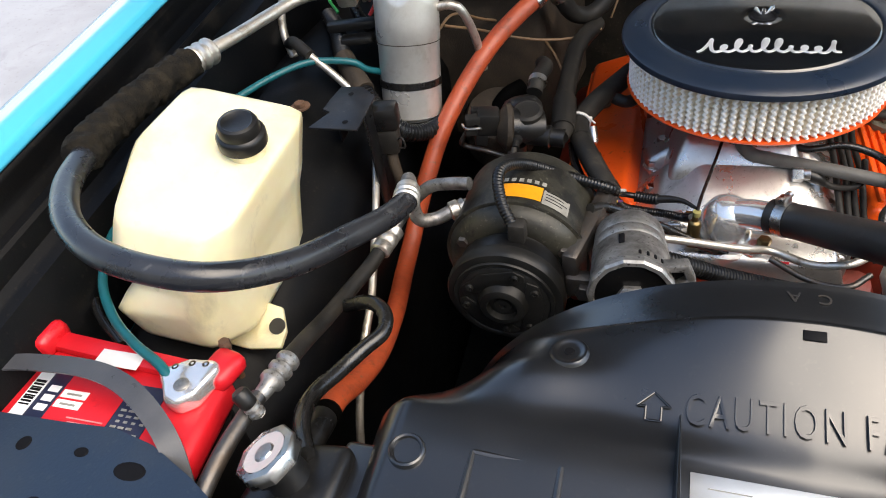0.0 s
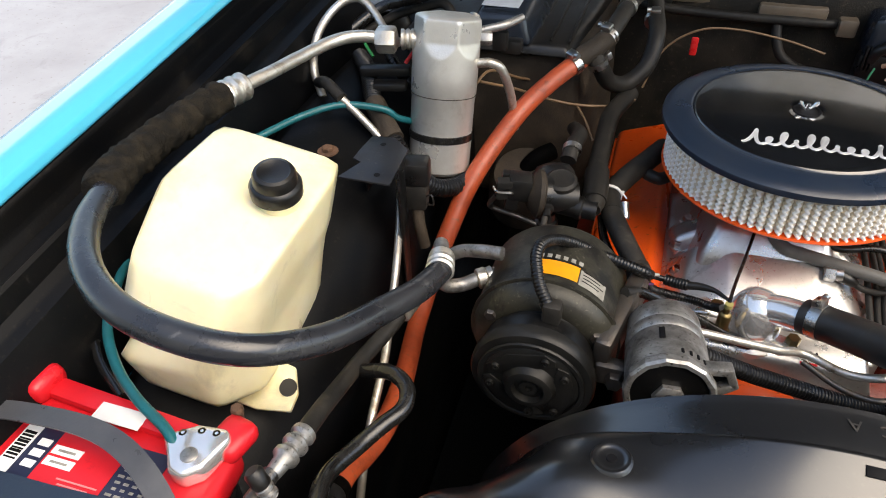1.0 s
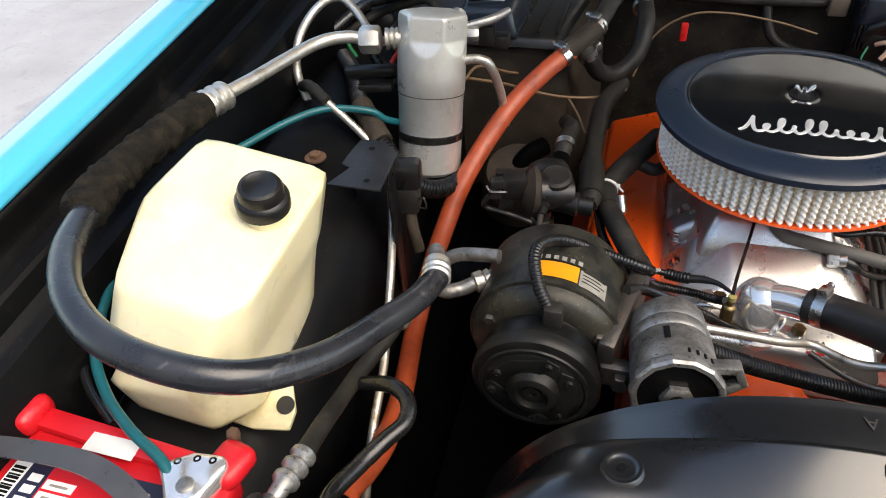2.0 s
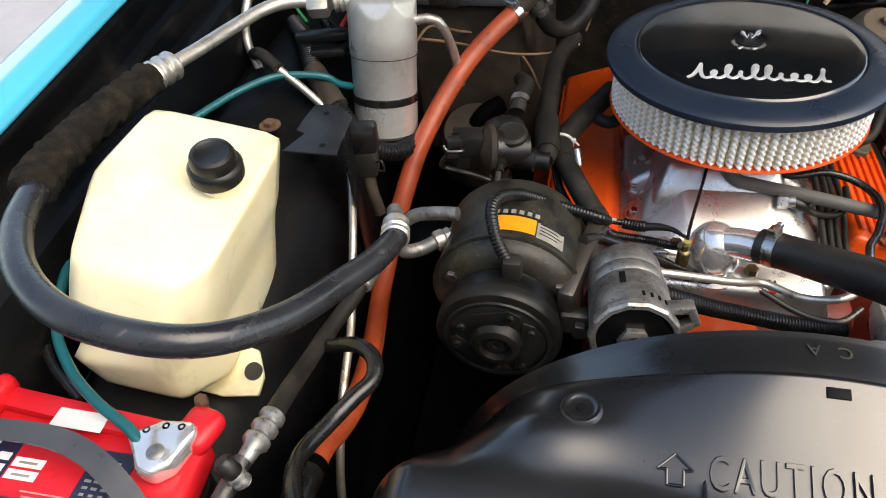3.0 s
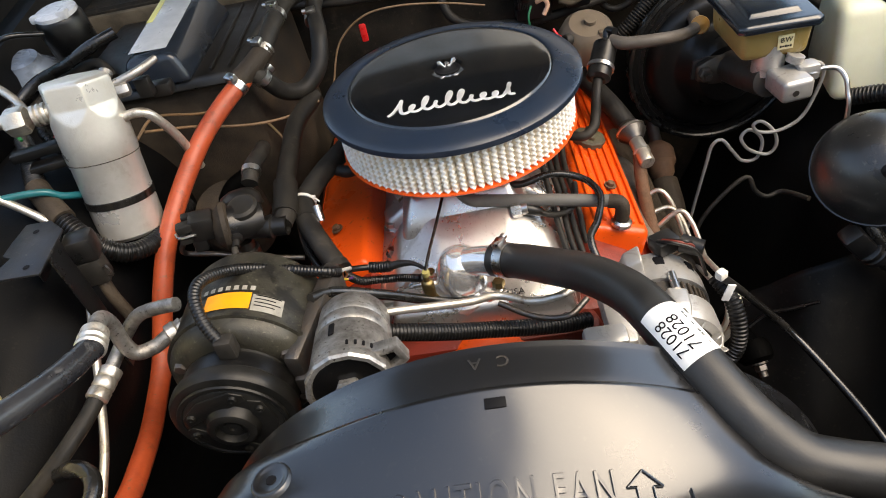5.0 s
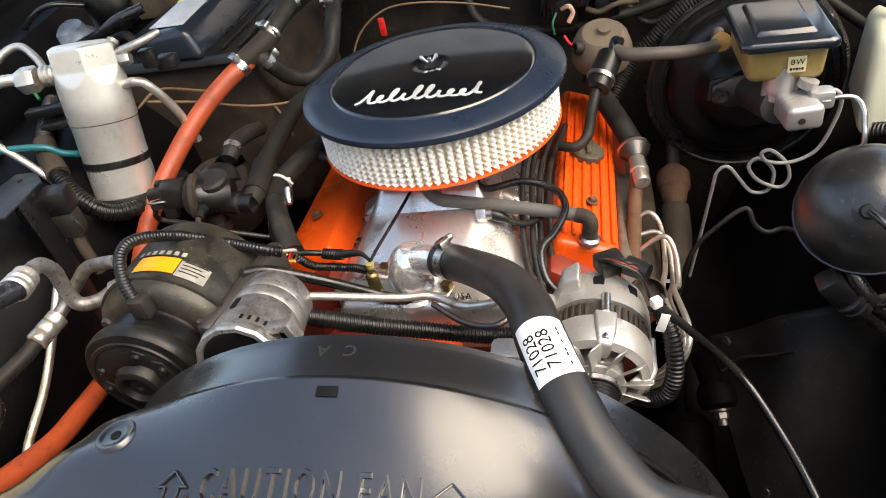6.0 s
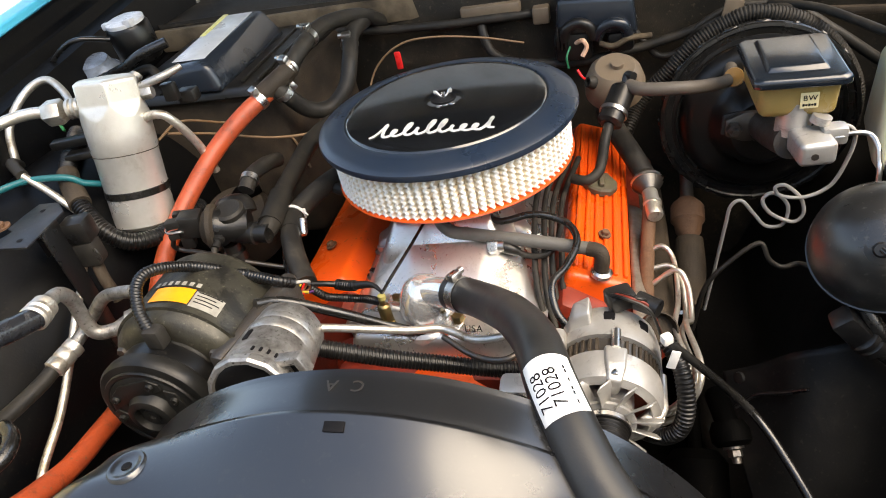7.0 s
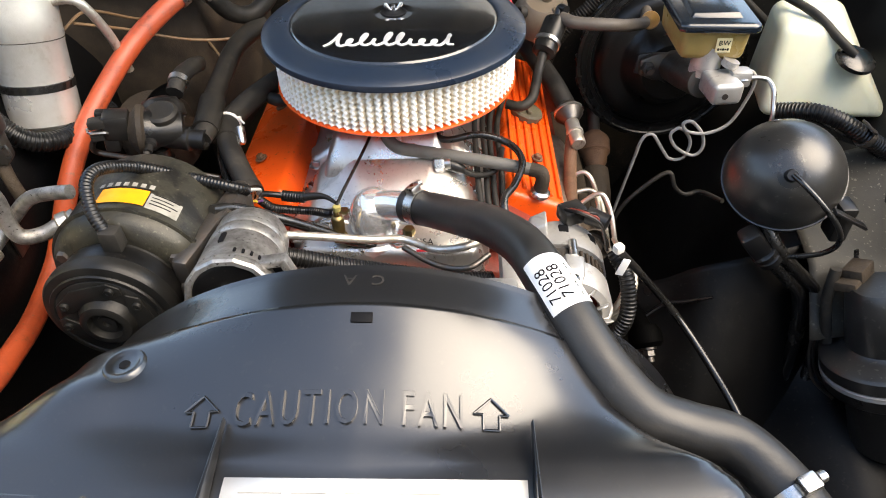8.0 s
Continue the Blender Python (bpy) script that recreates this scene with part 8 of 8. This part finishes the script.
def steering_shaft():
    t = thing("steering_shaft", (0.33, 0.1, 0.55), "grimy steering shaft with a rusty coupling", "steering shaft")
    part("upper_shaft", tube([(0.345, 0.42, 0.82), (0.330, 0.16, 0.715)], 0.011, 14), STEEL_DARK, t)
    part("coupling", lathe([(0.014, -0.01), (0.024, 0), (0.027, 0.006), (0.027, 0.030), (0.022, 0.036), (0.020, 0.05), (0.014, 0.06)], at((0.330, 0.160, 0.714), (-0.02, -0.85, -0.5)), 24), RUST, t, "rusty flexible coupling")
    part("sleeve", taper([(0.329, 0.105, 0.682), (0.327, 0.05, 0.652), (0.324, 0.0, 0.628)], [0.022, 0.024, 0.015], 20), GRIME_BROWN, t)
    part("lower_shaft", tube([(0.324, 0.01, 0.632), (0.315, -0.14, 0.56), (0.312, -0.24, 0.52)], 0.009, 14), SHADE_GRIME, t)
    part("gear_housing", lathe([(0, 0), (0.03, 0), (0.042, 0.015), (0.042, 0.08), (0.03, 0.09), (0, 0.09)], at((0.313, -0.20, 0.54), (-0.02, -0.85, -0.5)), 24), SHADE_GRIME, t)


steering_shaft()


def brake_lines():
    t = thing("brake_lines", (0.45, 0.0, 0.65), "bent steel brake lines with a coiled loop below the master cylinder", "pipe")
    part("front_line", tube([(0.490, -0.002, 0.912), (0.508, -0.003, 0.915), (0.524, -0.006, 0.913), (0.530, -0.020, 0.905), (0.531, -0.030, 0.889), (0.531, -0.040, 0.869), (0.528, -0.05, 0.80)], 0.0034, 10, 8), STEEL, t)
    coil = [(0.480, 0.004, 0.922), (0.502, 0.005, 0.921), (0.512, 0.006, 0.907), (0.510, 0.008, 0.877), (0.495, 0.009, 0.834), (0.466, 0.010, 0.816), (0.436, 0.011, 0.819), (0.428, 0.012, 0.832), (0.441, 0.013, 0.834), (0.462, 0.015, 0.811), (0.468, 0.016, 0.785), (0.456, 0.017, 0.771), (0.428, 0.018, 0.785), (0.415, 0.019, 0.807), (0.425, 0.021, 0.818), (0.439, 0.022, 0.810), (0.450, 0.023, 0.790), (0.445, 0.024, 0.762), (0.424, 0.025, 0.760), (0.407, 0.026, 0.781), (0.390, 0.028, 0.803), (0.376, 0.029, 0.794), (0.371, 0.034, 0.755), (0.360, 0.046, 0.655), (0.35, 0.05, 0.58)]
    part("rear_line", tube(coil, 0.0026, 10, 6), WIRE_GREY, t, "dull grey steel line")
    part("nuts", join(hexagon(0.007, 0.012, at((0.484, -0.004, 0.914), (1, 0, 0.05))), hexagon(0.007, 0.012, at((0.484, 0.008, 0.919), (1, 0.1, 0)))), STEEL, t)
    part("side_line", tube([(0.47, -0.10, 0.77), (0.452, -0.06, 0.757), (0.430, -0.06, 0.752), (0.414, -0.055, 0.762), (0.403, -0.045, 0.782), (0.370, -0.05, 0.760), (0.335, -0.06, 0.72), (0.32, -0.06, 0.64)], 0.0035, 10, 6), RUBBER_DUSTY, t)


brake_lines()


def driver_harness():
    t = thing("headlight_harness", (0.5, -0.25, 0.55), "black wiring harness and connector on the driver inner fender", "wiring loom")
    part("connector", join(box((0.026, 0.028, 0.046), Matrix.Translation((0.458, -0.245, 0.815)) @ Matrix.Rotation(-0.7, 4, "Y"), 0.006), lathe([(0.014, 0), (0.017, 0.002), (0.017, 0.008), (0.014, 0.010), (0.017, 0.012), (0.017, 0.020), (0.014, 0.022)], at((0.468, -0.248, 0.806), (0.7, -0.05, -0.7)), 20)), PANEL, t, "glossy black plug")
    part("tail", tube([(0.482, -0.25, 0.792), (0.518, -0.25, 0.755), (0.541, -0.25, 0.721), (0.558, -0.255, 0.64), (0.565, -0.26, 0.50)], 0.010, 14), RUBBER, t)
    part("trunk", tube([(0.455, -0.21, 0.86), (0.485, -0.25, 0.811), (0.536, -0.25, 0.758), (0.568, -0.25, 0.723), (0.591, -0.25, 0.671), (0.628, -0.25, 0.589), (0.64, -0.25, 0.50)], 0.0085, 14, 8), RUBBER, t)
    part("loom", tube([(0.570, -0.26, 0.719), (0.580, -0.262, 0.672), (0.586, -0.262, 0.635), (0.596, -0.26, 0.576), (0.600, -0.26, 0.50)], 0.0085, 14, 8, 0.004), LOOM, t, "corrugated sleeve")
    part("tape", lathe([(0.010, 0), (0.0125, 0.001), (0.0125, 0.016), (0.010, 0.018)], at((0.563, -0.251, 0.730), (0.6, 0, -0.75)), 18), RUBBER_DUSTY, t, "wrapped tape where the wires branch")
    part("thin_wire", tube([(0.570, -0.25, 0.727), (0.580, -0.248, 0.742), (0.588, -0.25, 0.755), (0.593, -0.25, 0.776), (0.590, -0.24, 0.80)], 0.0030, 8), RUBBER, t)


driver_harness()


def canister():
    t = thing("charcoal_canister", (0.60, -0.39, 0.50), "black plastic charcoal canister with a pale clamp ring", "canister")
    m = at((0.634, -0.330, 0.682), (-0.28, 0.30, 0.90))
    part("body", lathe([(0, -0.125), (0.044, -0.125), (0.049, -0.118), (0.050, -0.02), (0, -0.02)], m, 40), BALL, t)
    part("clamp", lathe([(0.050, -0.022), (0.070, -0.022), (0.074, -0.018), (0.074, -0.003), (0.050, -0.003)], m, 48), PLASTIC, t)
    part("ring", lathe([(0.073, -0.003), (0.0760, -0.002), (0.0760, 0.004), (0.073, 0.005)], m, 48), WIRE_GREY, t, "pale grey ring")
    part("lid", lathe([(0.073, 0.005), (0.0755, 0.008), (0.0755, 0.024), (0.071, 0.029), (0.052, 0.033), (0.044, 0.040), (0.040, 0.108), (0.032, 0.120), (0, 0.122)], m, 48), BALL, t)
    part("valve", join(box((0.036, 0.026, 0.020), m @ Matrix.Translation((-0.010, -0.030, 0.128)), 0.004), box((0.020, 0.030, 0.014), m @ Matrix.Translation((0.012, -0.034, 0.120)), 0.004)), GRIME_BROWN, t, "dusty purge valve")
    part("vent_pipe", tube([m @ Vector((0.012, -0.045, 0.14)), m @ Vector((0.022, -0.055, 0.10)), m @ Vector((0.024, -0.058, 0.06)), m @ Vector((0.024, -0.060, 0.035))], 0.007, 12), RUBBER_DUSTY, t)
    for x in (0.010, 0.022):
        part("wire", tube([m @ Vector((x, -0.060, 0.085)), m @ Vector((x, -0.068, 0.05)), m @ Vector((x, -0.083, 0.02)), m @ Vector((x + 0.004, -0.083, -0.03)), m @ Vector((x, -0.06, -0.06))], 0.0022, 8), STEEL_DARK, t)
    part("hose", tube([m @ Vector((-0.050, -0.045, -0.03)), m @ Vector((-0.066, -0.050, -0.065)), m @ Vector((-0.060, -0.052, -0.11)), m @ Vector((-0.030, -0.055, -0.145)), m @ Vector((0.03, -0.055, -0.155)), m @ Vector((0.09, -0.05, -0.15))], 0.009, 14, 8), GRIME_BROWN, t, "brown dusty rubber hose")


canister()


def body_mount():
    t = thing("body_mount", (0.345, -0.28, 0.56), "dark frame mount with a bright bolt", "mount")
    part("arm", tube([(0.335, -0.20, 0.655), (0.340, -0.25, 0.668), (0.343, -0.275, 0.666)], 0.014, 16), SHADE_GRIME, t)
    part("cushion", lathe([(0, -0.03), (0.018, -0.03), (0.023, -0.02), (0.023, -0.006), (0.018, 0), (0, 0)], at((0.344, -0.285, 0.662), (0.15, -0.8, -0.6)), 24), SHADE_GRIME, t)
    part("bolt", join(lathe([(0, 0), (0.012, 0), (0.012, 0.003), (0, 0.003)], at((0.344, -0.285, 0.662), (0.15, -0.8, -0.6)), 20), hexagon(0.0085, 0.009, at((0.345, -0.288, 0.660), (0.15, -0.8, -0.6))), lathe([(0, 0), (0.0055, 0), (0.0055, 0.016), (0, 0.016)], at((0.345, -0.288, 0.660), (0.15, -0.8, -0.6)), 12)), STEEL_DARK, t)


body_mount()
def splash_shield():
    t = thing("splash_shield", (0.398, -0.351, 0.526), "torn black rubber splash shield", "splash shield")
    top = flow([(0.348, -0.166, 0.663), (0.384, -0.189, 0.701), (0.423, -0.212, 0.746), (0.463, -0.251, 0.773), (0.500, -0.290, 0.775)], 8)
    low = flow([(0.392, -0.345, 0.520), (0.408, -0.352, 0.512), (0.430, -0.362, 0.505), (0.460, -0.375, 0.50), (0.500, -0.390, 0.50)], 8)

    def f(u, v):
        i = u * (len(top) - 1)
        k = min(int(i), len(top) - 2)
        a = top[k].lerp(top[k + 1], i - k)
        b = low[k].lerp(low[k + 1], i - k)
        p = a.lerp(b, v)
        away = max(0.0, (u - 0.42) / 0.58) ** 2
        p += Vector((0.10, 0.12, -0.01)) * away
        return p + Vector((-0.6, -0.5, 0.3)) * (0.016 * math.sin(math.pi * v) * (1 - 0.6 * u) - 0.004 * math.sin(7 * u + 3 * v))

    part("panel", sheet(f, 40, 30), LINER, t, thick=0.002, angle=60)
    part("fold", tube([(0.357, -0.216, 0.652), (0.378, -0.222, 0.682), (0.402, -0.238, 0.704), (0.424, -0.254, 0.728)], 0.0026, 8), PANEL, t, "raised crack across the rubber")
    for p in ((0.398, -0.325, 0.553), (0.365, -0.185, 0.672)):
        part("push_pin", lathe([(0, 0), (0.008, 0), (0.007, 0.003), (0, 0.004)], at(p, (-0.75, -0.5, 0.4)), 14), PLASTIC, t)


splash_shield()


APRON = surface("dusty_grey_apron", (0.030, 0.029, 0.025), 0.5, other=(0.06, 0.055, 0.045), mix=0.7, scale=9, bump=0.1, spec=0.2, speck=(0.11, 0.10, 0.085))


def fender_apron():
    def f(u, v):
        x, y = 0.545 + 0.26 * u, -0.30 + 0.27 * v
        return x, y, 0.745 + 0.055 * v + 0.05 * u * u + 0.012 * math.sin(5 * u + 1) * math.sin(4 * v) - 0.05 * max(0.0, 0.25 - v) * 4 * (1 - u)

    solo("fender_apron", sheet(f, 24, 20), APRON, "dusty dark grey apron panel below the reservoirs", "body panel", "structure", thick=0.003, angle=60)


fender_apron()


def fender_loom():
    t = thing("fender_loom", (0.60, -0.05, 0.75), "black corrugated hoses clamped below the washer reservoir", "wiring loom")
    part("loom", tube([(0.555, 0.0, 0.86), (0.590, -0.03, 0.876), (0.620, -0.05, 0.874), (0.648, -0.06, 0.860), (0.674, -0.06, 0.844), (0.698, -0.06, 0.829), (0.75, -0.06, 0.80)], 0.0125, 16, 8, 0.005), LOOM, t)
    part("hose", tube([(0.58, -0.01, 0.87), (0.625, -0.03, 0.850), (0.66, -0.04, 0.838), (0.75, -0.04, 0.81)], 0.010, 14), RUBBER, t)
    part("clip", join(box((0.012, 0.030, 0.004), Matrix.Translation((0.660, -0.060, 0.868)) @ Matrix.Rotation(0.6, 4, "Y"), 0.001), lathe([(0.0130, -0.004), (0.0155, -0.004), (0.0155, 0.004), (0.0130, 0.004)], at((0.660, -0.060, 0.852), (0.82, 0, -0.55)), 20)), STEEL_DARK, t, "dark steel clip round the hoses")


fender_loom()
